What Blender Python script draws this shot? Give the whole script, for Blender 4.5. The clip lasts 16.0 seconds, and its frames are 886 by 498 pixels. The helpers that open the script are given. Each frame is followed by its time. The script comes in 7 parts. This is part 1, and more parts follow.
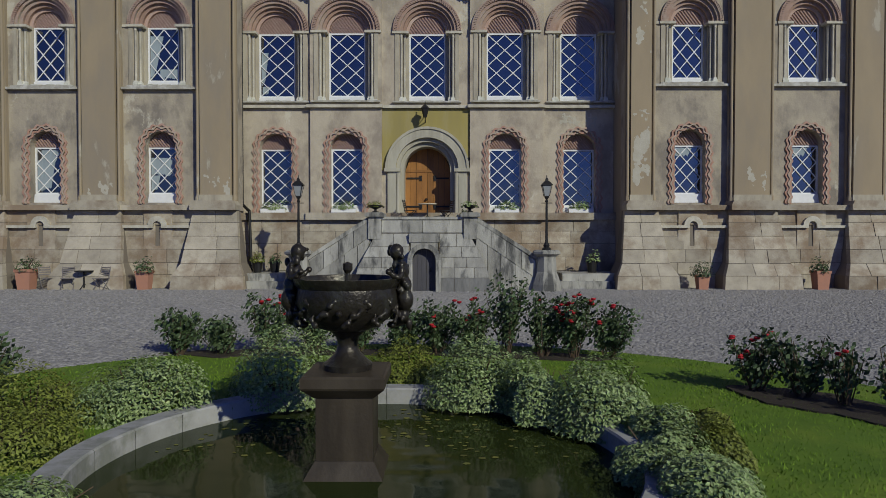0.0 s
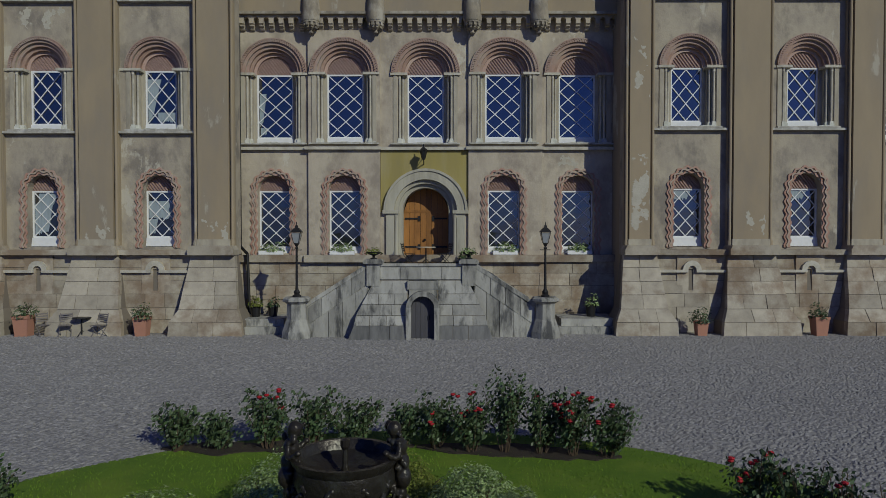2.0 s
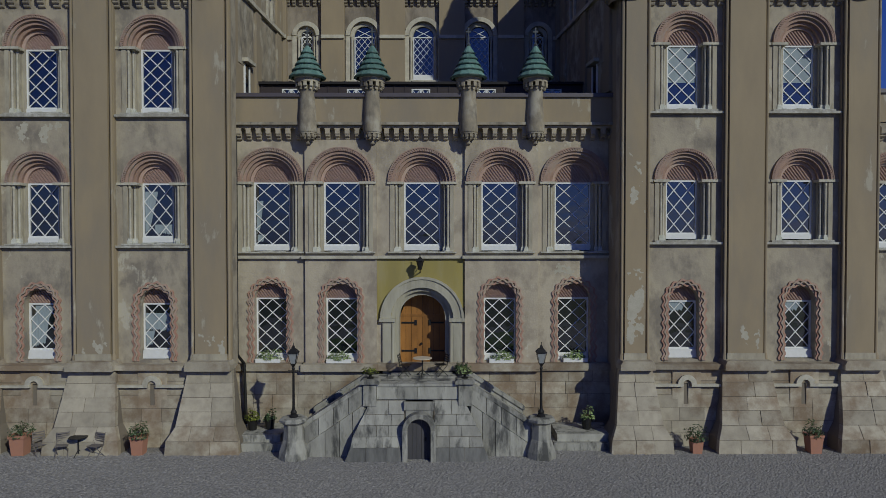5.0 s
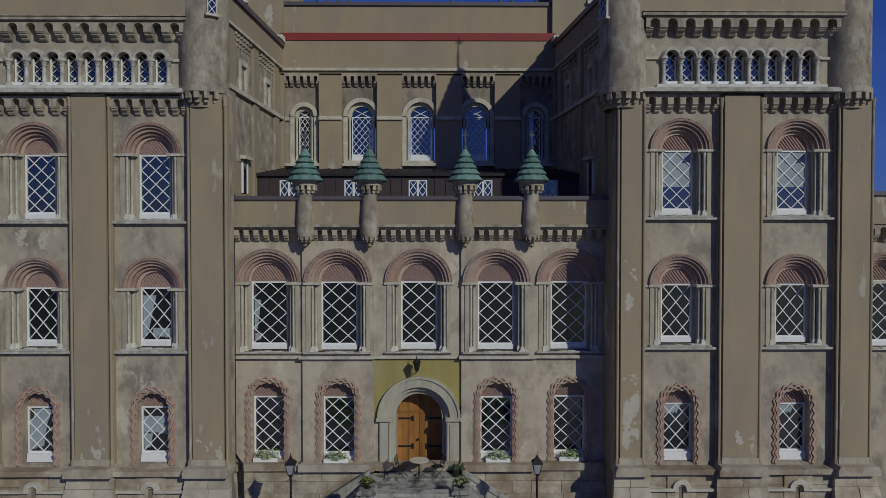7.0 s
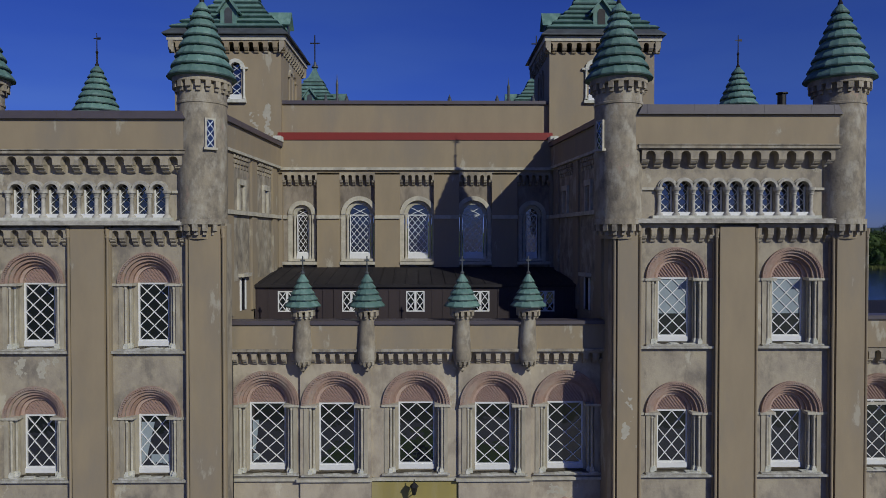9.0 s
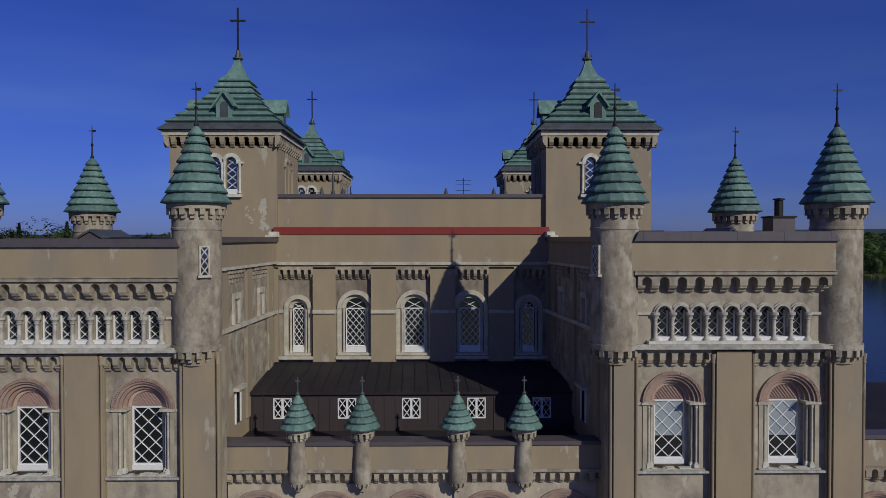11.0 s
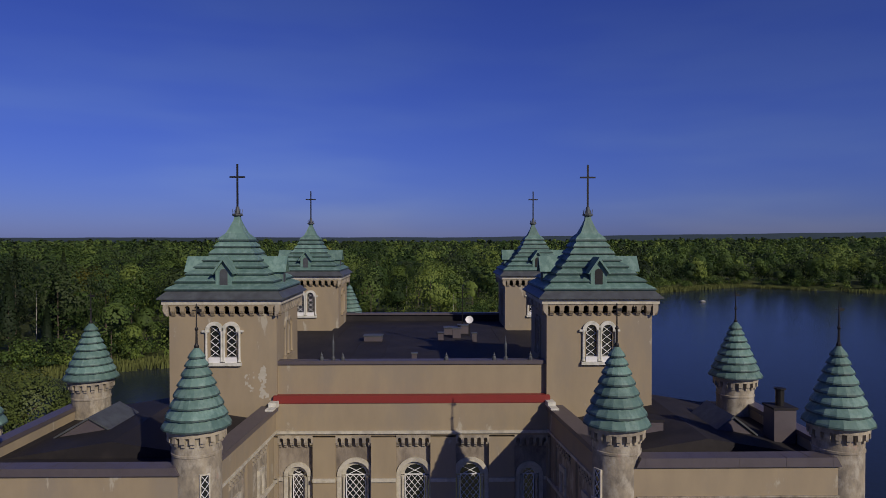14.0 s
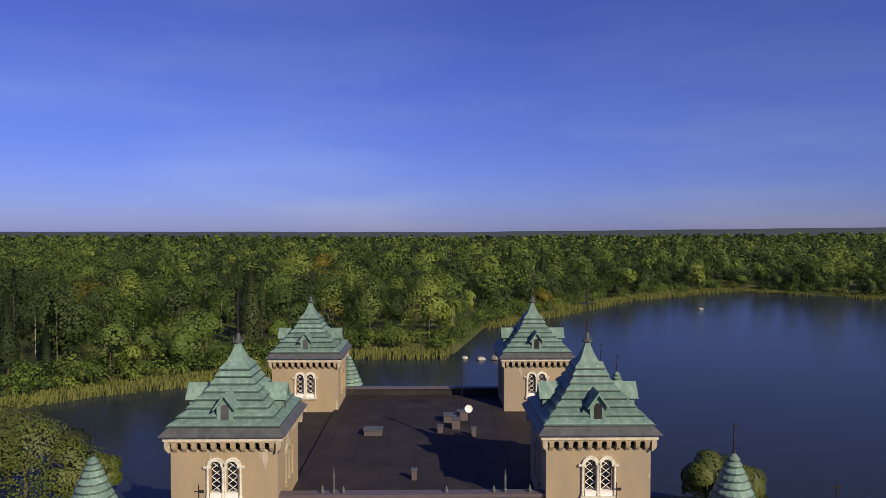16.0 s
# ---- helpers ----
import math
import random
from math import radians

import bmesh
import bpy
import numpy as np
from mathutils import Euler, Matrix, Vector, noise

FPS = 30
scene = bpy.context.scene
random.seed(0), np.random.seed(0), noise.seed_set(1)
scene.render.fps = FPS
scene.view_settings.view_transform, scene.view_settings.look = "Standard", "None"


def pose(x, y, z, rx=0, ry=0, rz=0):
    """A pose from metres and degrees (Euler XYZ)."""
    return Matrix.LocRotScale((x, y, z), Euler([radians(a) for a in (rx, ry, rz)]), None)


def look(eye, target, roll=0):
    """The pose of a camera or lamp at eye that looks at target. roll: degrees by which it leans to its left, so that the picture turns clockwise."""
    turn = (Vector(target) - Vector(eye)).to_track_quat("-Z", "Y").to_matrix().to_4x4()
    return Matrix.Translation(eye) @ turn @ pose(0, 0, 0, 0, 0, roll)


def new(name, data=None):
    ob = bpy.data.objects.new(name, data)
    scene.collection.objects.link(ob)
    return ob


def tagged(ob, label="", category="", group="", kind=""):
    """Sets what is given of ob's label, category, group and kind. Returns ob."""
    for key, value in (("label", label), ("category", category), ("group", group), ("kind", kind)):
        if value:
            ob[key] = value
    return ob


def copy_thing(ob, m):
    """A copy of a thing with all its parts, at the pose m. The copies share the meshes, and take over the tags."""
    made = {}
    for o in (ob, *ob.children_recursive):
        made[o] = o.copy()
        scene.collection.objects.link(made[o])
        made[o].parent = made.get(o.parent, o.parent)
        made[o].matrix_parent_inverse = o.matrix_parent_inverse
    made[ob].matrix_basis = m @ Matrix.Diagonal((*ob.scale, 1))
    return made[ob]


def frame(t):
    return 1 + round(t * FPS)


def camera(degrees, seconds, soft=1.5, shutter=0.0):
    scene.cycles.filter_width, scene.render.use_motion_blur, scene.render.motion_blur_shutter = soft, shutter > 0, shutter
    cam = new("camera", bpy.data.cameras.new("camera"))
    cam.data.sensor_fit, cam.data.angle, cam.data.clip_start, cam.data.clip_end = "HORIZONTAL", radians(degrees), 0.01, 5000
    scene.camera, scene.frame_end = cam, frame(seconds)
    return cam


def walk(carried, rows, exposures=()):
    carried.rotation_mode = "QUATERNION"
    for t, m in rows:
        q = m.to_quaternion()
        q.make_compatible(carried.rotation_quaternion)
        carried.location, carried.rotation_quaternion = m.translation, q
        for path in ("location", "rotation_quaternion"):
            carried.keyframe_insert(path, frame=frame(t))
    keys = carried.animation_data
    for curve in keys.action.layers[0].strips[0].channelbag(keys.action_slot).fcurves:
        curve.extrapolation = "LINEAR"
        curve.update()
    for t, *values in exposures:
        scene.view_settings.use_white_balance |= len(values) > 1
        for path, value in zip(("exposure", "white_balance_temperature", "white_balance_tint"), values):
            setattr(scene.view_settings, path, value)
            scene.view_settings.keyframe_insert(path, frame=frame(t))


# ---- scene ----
cam = camera(66.3, 16.0, soft=0.7)
METRES, EYE, TILT, LEAN, TURN = 36.0, 2.1, -1.3, 0.0, 0.0
ROWS = [
    (0.0, 0.0, 0.0, 0.0, 0.0, 0.0, -0.0),
    (0.5, 0.001, 0.0007, 0.0079, -0.02, -0.0, -0.01),
    (1.0, 0.0011, 0.0016, 0.0205, -0.04, -0.01, -0.0),
    (1.5, 0.0007, 0.0007, 0.0343, -0.08, -0.05, 0.01),
    (2.0, 0.0002, 0.0012, 0.0487, -0.11, -0.08, 0.03),
    (2.5, -0.0004, 0.0027, 0.0636, -0.12, -0.06, 0.04),
    (3.0, -0.0009, 0.003, 0.0813, -0.16, -0.05, 0.02),
    (3.5, -0.002, 0.0021, 0.0992, -0.23, 0.04, 0.02),
    (6.0, 0.003, -0.0045, 0.225, -0.43, 0.07, 0.04),
    (6.5, 0.0033, -0.0059, 0.2531, -0.46, 0.09, 0.03),
    (7.0, 0.0029, -0.0065, 0.2825, -0.5, 0.16, 0.03),
    (7.5, 0.0027, -0.0073, 0.3156, -0.54, 0.22, 0.04),
    (8.0, 0.0032, -0.0097, 0.3498, -0.59, 0.26, 0.04),
    (8.5, 0.0044, -0.0109, 0.385, -0.57, 0.3, 0.03),
    (9.0, 0.0042, -0.0113, 0.4208, -0.64, 0.32, 0.04),
    (9.5, 0.0058, -0.011, 0.4562, -0.65, 0.29, 0.04),
    (12.0, 0.0087, -0.008, 0.6276, -0.79, 0.4, 0.06),
    (12.5, 0.0077, -0.0077, 0.668, -0.85, 0.41, 0.04),
    (13.0, 0.0065, -0.0077, 0.7081, -0.88, 0.45, 0.04),
    (13.5, 0.0049, -0.0075, 0.7491, -0.92, 0.45, 0.04),
    (14.0, 0.0037, -0.0083, 0.7941, -0.96, 0.45, 0.03),
    (14.5, 0.0029, -0.01, 0.8428, -0.99, 0.45, 0.04),
    (15.0, 0.0018, -0.0108, 0.8926, -1.03, 0.43, 0.02),
    (15.5, 0.0015, -0.0122, 0.9452, -1.07, 0.15, -0.03),
    (16.0, 0.0008, -0.0124, 0.9989, -1.1, -0.14, -0.05),
]
# exposure and white balance of the clip's camera along the climb: (seconds, stops, kelvin, tint)
EXPOSURES = [(0.0, -0.28, 6350, 1), (1.5, -0.55, 6200, 0), (3.5, -0.67, 6050, -2), (7.0, -0.69, 6150, 3), (8.2, -0.62, 6150, 4), (9.5, -0.36, 6200, 5), (12.5, -0.52, 6600, 11), (14.5, -0.09, 7400, 13), (16.0, 0.51, 8600, 13)]
walk(cam, [(t, pose(0, 0, EYE, TILT, LEAN, TURN) @ pose(METRES * x, METRES * y, METRES * z, 90 + pitch, roll, yaw)) for t, x, y, z, yaw, pitch, roll in ROWS], EXPOSURES)

# ---- world and sun ----
SUN_AZ, SUN_EL = 37.0, 29.0   # degrees to the right of straight behind the first eye, and above the horizon
world = bpy.data.worlds.new("sky")
scene.world = world
world.use_nodes = True
wn, wl = world.node_tree.nodes, world.node_tree.links
sky = wn.new("ShaderNodeTexSky")
sky.sky_type = "NISHITA"
sky.sun_disc = False
sky.sun_elevation = radians(SUN_EL)
sky.sun_rotation = radians(180 - SUN_AZ)
sky.air_density, sky.dust_density, sky.ozone_density = 1.0, 0.3, 4.0
wn["Background"].inputs["Strength"].default_value = 0.056
deep = wn.new("ShaderNodeMix")
deep.data_type, deep.blend_type = "RGBA", "MULTIPLY"
deep.inputs["Factor"].default_value = 1.0
deep.inputs["B"].default_value = (0.40, 0.53, 1.53, 1)   # the clear, dry blue of this sky
wl.new(sky.outputs[0], deep.inputs["A"])
thin, spread, veil = wn.new("ShaderNodeTexNoise"), wn.new("ShaderNodeMapping"), wn.new("ShaderNodeMix")
coords, soften = wn.new("ShaderNodeTexCoord"), wn.new("ShaderNodeMapRange")
spread.inputs["Scale"].default_value, spread.inputs["Location"].default_value = (1.6, 1.6, 9.0), (1.9, 0.3, 0.55)
thin.inputs["Scale"].default_value, thin.inputs["Detail"].default_value = 1.3, 3.0
soften.interpolation_type = "SMOOTHSTEP"
soften.inputs["From Min"].default_value, soften.inputs["From Max"].default_value, soften.inputs["To Max"].default_value = 0.42, 0.74, 0.65
veil.data_type, veil.blend_type = "RGBA", "MULTIPLY"
veil.inputs["B"].default_value = (1.5, 1.32, 1.0, 1)   # faint milky veils
wl.new(coords.outputs["Generated"], spread.inputs["Vector"])
wl.new(spread.outputs[0], thin.inputs["Vector"])
wl.new(thin.outputs[0], soften.inputs["Value"])
wl.new(soften.outputs[0], veil.inputs["Factor"])
wl.new(deep.outputs["Result"], veil.inputs["A"])
wl.new(veil.outputs["Result"], wn["Background"].inputs["Color"])

sun_data = bpy.data.lights.new("sun", "SUN")
sun_data.energy, sun_data.angle, sun_data.color = 3.6, radians(0.53), (1.0, 0.95, 0.84)
sun_way = Vector((math.sin(radians(SUN_AZ)) * math.cos(radians(SUN_EL)), -math.cos(radians(SUN_AZ)) * math.cos(radians(SUN_EL)), math.sin(radians(SUN_EL))))
sun = new("sun", sun_data)
sun.matrix_world = look(sun_way * 200, (0, 0, 0))


# ---- materials ----
def material(name, colour, rough=0.85, metal=0.0, second=None, scale=2.0, amount=0.5, third=None, third_scale=0.4, third_amount=0.5,
             bump=0.15, bump_scale=40.0, streak=False, spec=0.3, island=0.0, piece=0.0, flake=None):
    """Base colour broken up by two noises of real size, fine relief, and a tone of its own for each piece."""
    m = bpy.data.materials.new(name)
    m.use_nodes = True
    n, l = m.node_tree.nodes, m.node_tree.links
    b = n["Principled BSDF"]
    b.inputs["Roughness"].default_value, b.inputs["Metallic"].default_value = rough, metal
    b.inputs["Specular IOR Level"].default_value = spec
    co = n.new("ShaderNodeNewGeometry")
    where = co.outputs["Position"]
    if streak:
        mp = n.new("ShaderNodeMapping")
        mp.inputs["Scale"].default_value = (1.0, 1.0, 0.2 if streak is True else streak)
        l.new(where, mp.inputs["Vector"])
        where = mp.outputs[0]
    last = None

    def blend(a, colour_b, sc, amt, detail, lo, hi):
        tx = n.new("ShaderNodeTexNoise")
        tx.inputs["Scale"].default_value, tx.inputs["Detail"].default_value, tx.inputs["Roughness"].default_value = sc, detail, 0.65
        l.new(where, tx.inputs["Vector"])
        r = n.new("ShaderNodeMapRange")
        r.inputs["From Min"].default_value, r.inputs["From Max"].default_value, r.inputs["To Max"].default_value = lo, hi, amt
        l.new(tx.outputs[0], r.inputs["Value"])
        mx = n.new("ShaderNodeMix")
        mx.data_type = "RGBA"
        if isinstance(a, tuple):
            mx.inputs["A"].default_value = (*a, 1)
        else:
            l.new(a, mx.inputs["A"])
        mx.inputs["B"].default_value = (*colour_b, 1)
        l.new(r.outputs[0], mx.inputs["Factor"])
        return mx.outputs["Result"]

    last = blend(colour, second or tuple(c * 0.75 for c in colour), scale, amount, 6.0, 0.38, 0.68)
    if third:
        last = blend(last, third, third_scale, third_amount, 8.0, 0.48, 0.62)
    if flake:   # scattered patches where the top coat has come off
        last = blend(last, flake, 0.8, 0.75, 10.0, 0.61, 0.645)
    if island or piece:
        hs = n.new("ShaderNodeHueSaturation")
        r = n.new("ShaderNodeMapRange")
        k = island or piece
        r.inputs["To Min"].default_value, r.inputs["To Max"].default_value = 1 - k, 1 + k
        l.new(co.outputs["Random Per Island"] if island else n.new("ShaderNodeObjectInfo").outputs["Random"], r.inputs["Value"])
        l.new(r.outputs[0], hs.inputs["Value"])
        l.new(last, hs.inputs["Color"])
        last = hs.outputs[0]
    l.new(last, b.inputs["Base Color"])
    if bump:
        tx = n.new("ShaderNodeTexNoise")
        tx.inputs["Scale"].default_value, tx.inputs["Detail"].default_value = bump_scale, 4.0
        l.new(co.outputs["Position"], tx.inputs["Vector"])
        bp = n.new("ShaderNodeBump")
        bp.inputs["Strength"].default_value, bp.inputs["Distance"].default_value = bump, 0.02
        l.new(tx.outputs[0], bp.inputs["Height"])
        l.new(bp.outputs[0], b.inputs["Normal"])
    return m


OCHRE = material("ochre_render", (0.325, 0.258, 0.165), second=(0.262, 0.21, 0.14), scale=1.0, amount=0.7, third=(0.255, 0.215, 0.16), third_scale=0.4, third_amount=0.75, streak=0.35, flake=(0.43, 0.39, 0.30))
PANEL = material("weathered_render", (0.40, 0.345, 0.252), second=(0.27, 0.232, 0.184), scale=1.4, amount=0.85, third=(0.165, 0.143, 0.118), third_scale=1.15, third_amount=0.7, streak=0.65, bump=0.45, bump_scale=14, flake=(0.50, 0.46, 0.36))
FRONT = material("central_render", (0.475, 0.41, 0.305), second=(0.35, 0.295, 0.225), scale=1.3, amount=0.8, third=(0.215, 0.178, 0.14), third_scale=1.0, third_amount=0.6, streak=0.65, bump=0.45, bump_scale=14, flake=(0.55, 0.51, 0.40))
NICHE = material("stained_plaster", (0.27, 0.225, 0.17), second=(0.13, 0.108, 0.085), scale=1.8, amount=0.95, third=(0.36, 0.31, 0.24), third_scale=1.6, third_amount=0.6, streak=0.5, bump=0.5, bump_scale=12)
OLDPLASTER = material("old_plaster", (0.335, 0.285, 0.205), second=(0.15, 0.13, 0.105), scale=2.2, amount=0.95, third=(0.43, 0.39, 0.31), third_scale=2.0, third_amount=0.8, streak=0.6, bump=0.5, bump_scale=12, flake=(0.36, 0.26, 0.20))
YELLOW = material("yellow_render", (0.33, 0.27, 0.085), second=(0.27, 0.225, 0.09), scale=1.4, amount=0.8, third=(0.36, 0.31, 0.17), third_scale=0.9, third_amount=0.5, streak=True)
TERRA = material("terracotta", (0.345, 0.225, 0.165), second=(0.23, 0.155, 0.12), scale=5, amount=0.85, third=(0.41, 0.31, 0.25), third_scale=1.5, third_amount=0.55, bump=0.5)
STONE = material("ashlar_stone", (0.42, 0.37, 0.28), second=(0.27, 0.235, 0.18), scale=1.8, amount=0.8, third=(0.21, 0.145, 0.088), third_scale=0.45, third_amount=0.8, bump=0.5, bump_scale=22, piece=0.18)
JOINT = material("stone_joint", (0.19, 0.16, 0.12), second=(0.14, 0.12, 0.095))
GREY_STONE = material("grey_stone", (0.385, 0.37, 0.32), second=(0.23, 0.218, 0.19), scale=2.4, amount=0.85, third=(0.055, 0.054, 0.052), third_scale=2.2, third_amount=0.85, streak=0.3, bump=0.6, bump_scale=25, piece=0.2)
TRIM = material("pale_trim", (0.54, 0.50, 0.40), second=(0.38, 0.345, 0.265), scale=4, amount=0.8, third=(0.26, 0.235, 0.19), third_scale=1.3, third_amount=0.5, bump=0.25)
WHITE = material("white_paint", (0.74, 0.73, 0.70), rough=0.5, second=(0.60, 0.59, 0.55), scale=6, amount=0.4, bump=0.05)
COPPER = material("green_copper", (0.125, 0.215, 0.18), rough=0.6, second=(0.07, 0.135, 0.12), scale=2.0, amount=0.85, third=(0.20, 0.305, 0.26), third_scale=3.0, third_amount=0.6, streak=True, bump=0.15, bump_scale=9, piece=0.18)
# dark tone that deepens the line of shade at each copper lap
LAPSHADE = material("lap_shade_copper", (0.035, 0.062, 0.056), rough=0.6, second=(0.06, 0.10, 0.088), scale=3, amount=0.8)
DARKROOF = material("dark_roof_felt", (0.024, 0.0215, 0.0235), rough=0.7, second=(0.016, 0.0148, 0.0165), scale=0.8, third=(0.042, 0.036, 0.035), third_scale=0.35, third_amount=0.6, bump=0.2, spec=0.2)
COPING = material("coping_metal", (0.098, 0.082, 0.088), rough=0.45, second=(0.066, 0.056, 0.062), scale=1.5, spec=0.5)
REDMETAL = material("red_flashing", (0.23, 0.032, 0.026), rough=0.55, second=(0.19, 0.03, 0.025), scale=2)
IRON = material("black_iron", (0.02, 0.02, 0.02), rough=0.5, metal=0.3, second=(0.035, 0.03, 0.027), scale=8)
GRAVEL = material("gravel", (0.315, 0.297, 0.278), second=(0.128, 0.122, 0.116), scale=15, amount=1.0, third=(0.265, 0.252, 0.236), third_scale=0.35, third_amount=0.35, bump=1.0, bump_scale=20)
GRASS = material("lawn", (0.108, 0.178, 0.014), second=(0.078, 0.138, 0.012), scale=3, amount=0.8, third=(0.165, 0.22, 0.022), third_scale=0.8, third_amount=0.6, bump=0.3, bump_scale=60)
FIELD = material("woodland_floor", (0.045, 0.062, 0.016), second=(0.075, 0.085, 0.024), scale=0.02, amount=0.8, third=(0.12, 0.115, 0.04), third_scale=0.008, third_amount=0.4, bump=0.3, bump_scale=1)


def glassy(name, colour, rough, spec=0.6, ripple=0.12, ior=1.5):
    m = bpy.data.materials.new(name)
    m.use_nodes = True
    n, l = m.node_tree.nodes, m.node_tree.links
    b = n["Principled BSDF"]
    b.inputs["Base Color"].default_value = (*colour, 1)
    b.inputs["Roughness"].default_value, b.inputs["Specular IOR Level"].default_value = rough, spec
    b.inputs["IOR"].default_value = ior
    co = n.new("ShaderNodeNewGeometry")
    tx = n.new("ShaderNodeTexNoise")
    tx.inputs["Scale"].default_value = 1.3
    l.new(co.outputs["Position"], tx.inputs["Vector"])
    bp = n.new("ShaderNodeBump")
    bp.inputs["Strength"].default_value, bp.inputs["Distance"].default_value = ripple, 0.1
    l.new(tx.outputs[0], bp.inputs["Height"])
    l.new(bp.outputs[0], b.inputs["Normal"])
    return m


GLASS = glassy("window_glass", (0.008, 0.010, 0.014), 0.03, 1.0, 0.12, 1.75)
WATER = glassy("lake_water", (0.018, 0.026, 0.034), 0.17, 0.4, 0.35, 1.2)
POND = glassy("pond_water", (0.022, 0.030, 0.007), 0.06, 0.4, 0.12, 1.25)


# ---- building blocks ----
def part(name, bm, mat, parent=None, label="", smooth=False):
    """Links a bmesh as one mesh object under a thing or a part."""
    me = bpy.data.meshes.new(name)
    bmesh.ops.recalc_face_normals(bm, faces=bm.faces)
    bm.to_mesh(me)
    bm.free()
    me.materials.append(mat)
    if smooth:
        me.shade_smooth()
        me.set_sharp_from_angle(angle=radians(40))
    ob = new(name, me)
    if parent:
        ob.parent = parent
    if label:
        ob["label"] = label
    return ob


def thing(name, at=(0, 0, 0), label="", category="", group="", kind=""):
    ob = new(name)
    ob.location = at
    ob.empty_display_size = 0.2
    return tagged(ob, label, category, group, kind)


def box(bm, x0, x1, y0, y1, z0, z1):
    v = [bm.verts.new((x, y, z)) for x in (x0, x1) for y in (y0, y1) for z in (z0, z1)]
    for f in ((0, 1, 3, 2), (4, 6, 7, 5), (0, 4, 5, 1), (2, 3, 7, 6), (0, 2, 6, 4), (1, 5, 7, 3)):
        bm.faces.new([v[i] for i in f])
    return bm


def boxes(*dims):
    bm = bmesh.new()
    for d in dims:
        box(bm, *d)
    return bm


def prism(bm, pts, y0, y1):
    """A polygon in x and z drawn out from y0 to y1."""
    a, b = [bm.verts.new((x, y0, z)) for x, z in pts], [bm.verts.new((x, y1, z)) for x, z in pts]
    bm.faces.new(a)
    bm.faces.new(b[::-1])
    for i in range(len(pts)):
        j = (i + 1) % len(pts)
        bm.faces.new((a[j], a[i], b[i], b[j]))
    return bm


def lathe(bm, profile, segs=20, cx=0.0, cy=0.0, cz=0.0, start=0.0, end=2 * math.pi):
    """Turns (radius, z) points about an upright axis."""
    full = abs(end - start - 2 * math.pi) < 1e-6
    count = segs if full else segs + 1
    rings = []
    for r, z in profile:
        if r < 1e-5:
            rings.append([bm.verts.new((cx, cy, cz + z))])
        else:
            rings.append([bm.verts.new((cx + r * math.cos(start + (end - start) * i / segs), cy + r * math.sin(start + (end - start) * i / segs), cz + z)) for i in range(count)])
    for a, b in zip(rings, rings[1:]):
        for i in range(segs):
            j = (i + 1) % count
            if len(a) == 1 and len(b) == 1:
                continue
            if len(a) == 1:
                bm.faces.new((a[0], b[j], b[i]))
            elif len(b) == 1:
                bm.faces.new((a[i], a[j], b[0]))
            else:
                bm.faces.new((a[i], a[j], b[j], b[i]))
    return bm


def arc(cx, cz, r, a0=0.0, a1=180.0, n=12):
    return [(cx + r * math.cos(radians(a0 + (a1 - a0) * i / n)), cz + r * math.sin(radians(a0 + (a1 - a0) * i / n))) for i in range(n + 1)]


def band(bm, inner, outer, y0, y1):
    """A strip between two lines of (x, z) points, drawn out from y0 to y1, in one piece."""
    rows = [[bm.verts.new((x, y, z)) for x, z in line] for line, y in ((inner, y0), (outer, y0), (outer, y1), (inner, y1))]
    for a, b in zip(rows, rows[1:] + rows[:1]):
        for k in range(len(a) - 1):
            bm.faces.new((a[k], a[k + 1], b[k + 1], b[k]))
    for k in (0, -1):
        bm.faces.new([row[k] for row in rows])
    return bm


def ring(bm, cx, cz, r0, r1, y0, y1, n=16, rise=1.0):
    """Half an arch band from radius r0 to r1."""
    return band(bm, *([(cx + x, cz + z * rise) for x, z in arc(0, 0, r, n=n)] for r in (r0, r1)), y0, y1)


def wall_with_openings(bm, x0, x1, z0, z1, y0, y1, openings):
    """A wall between y0 and y1 with openings (xc, half width, sill, spring, rise) that go through it; rise 0 is a flat head."""
    cols = {}
    for o in openings:
        cols.setdefault(round(o[0], 3), []).append(o)
    at = x0
    for xc, os in sorted(cols.items()):
        w = max(o[1] for o in os)
        if xc - w > at + 1e-4:
            box(bm, at, xc - w, y0, y1, z0, z1)
        z = z0
        for _, hw, sill, spring, rise in sorted(os, key=lambda o: o[2]):
            if sill > z + 1e-4:
                box(bm, xc - w, xc + w, y0, y1, z, sill)
            top = spring + (rise + 0.02 if rise > 0 else 0)
            if w > hw + 1e-4:
                box(bm, xc - w, xc - hw, y0, y1, sill, top)
                box(bm, xc + hw, xc + w, y0, y1, sill, top)
            if rise > 0:
                pts = [(xc + hw * math.cos(math.pi * i / 12), spring + rise * math.sin(math.pi * i / 12)) for i in range(13)]
                for a, b in zip(pts, pts[1:]):
                    prism(bm, [a, (a[0], top), (b[0], top), b], y0, y1)
            z = top
        if z1 > z + 1e-4:
            box(bm, xc - w, xc + w, y0, y1, z, z1)
        at = xc + w
    if x1 > at + 1e-4:
        box(bm, at, x1, y0, y1, z0, z1)
    return bm


def structure(ob, label="", category=""):
    return tagged(ob, label, category, kind="structure")


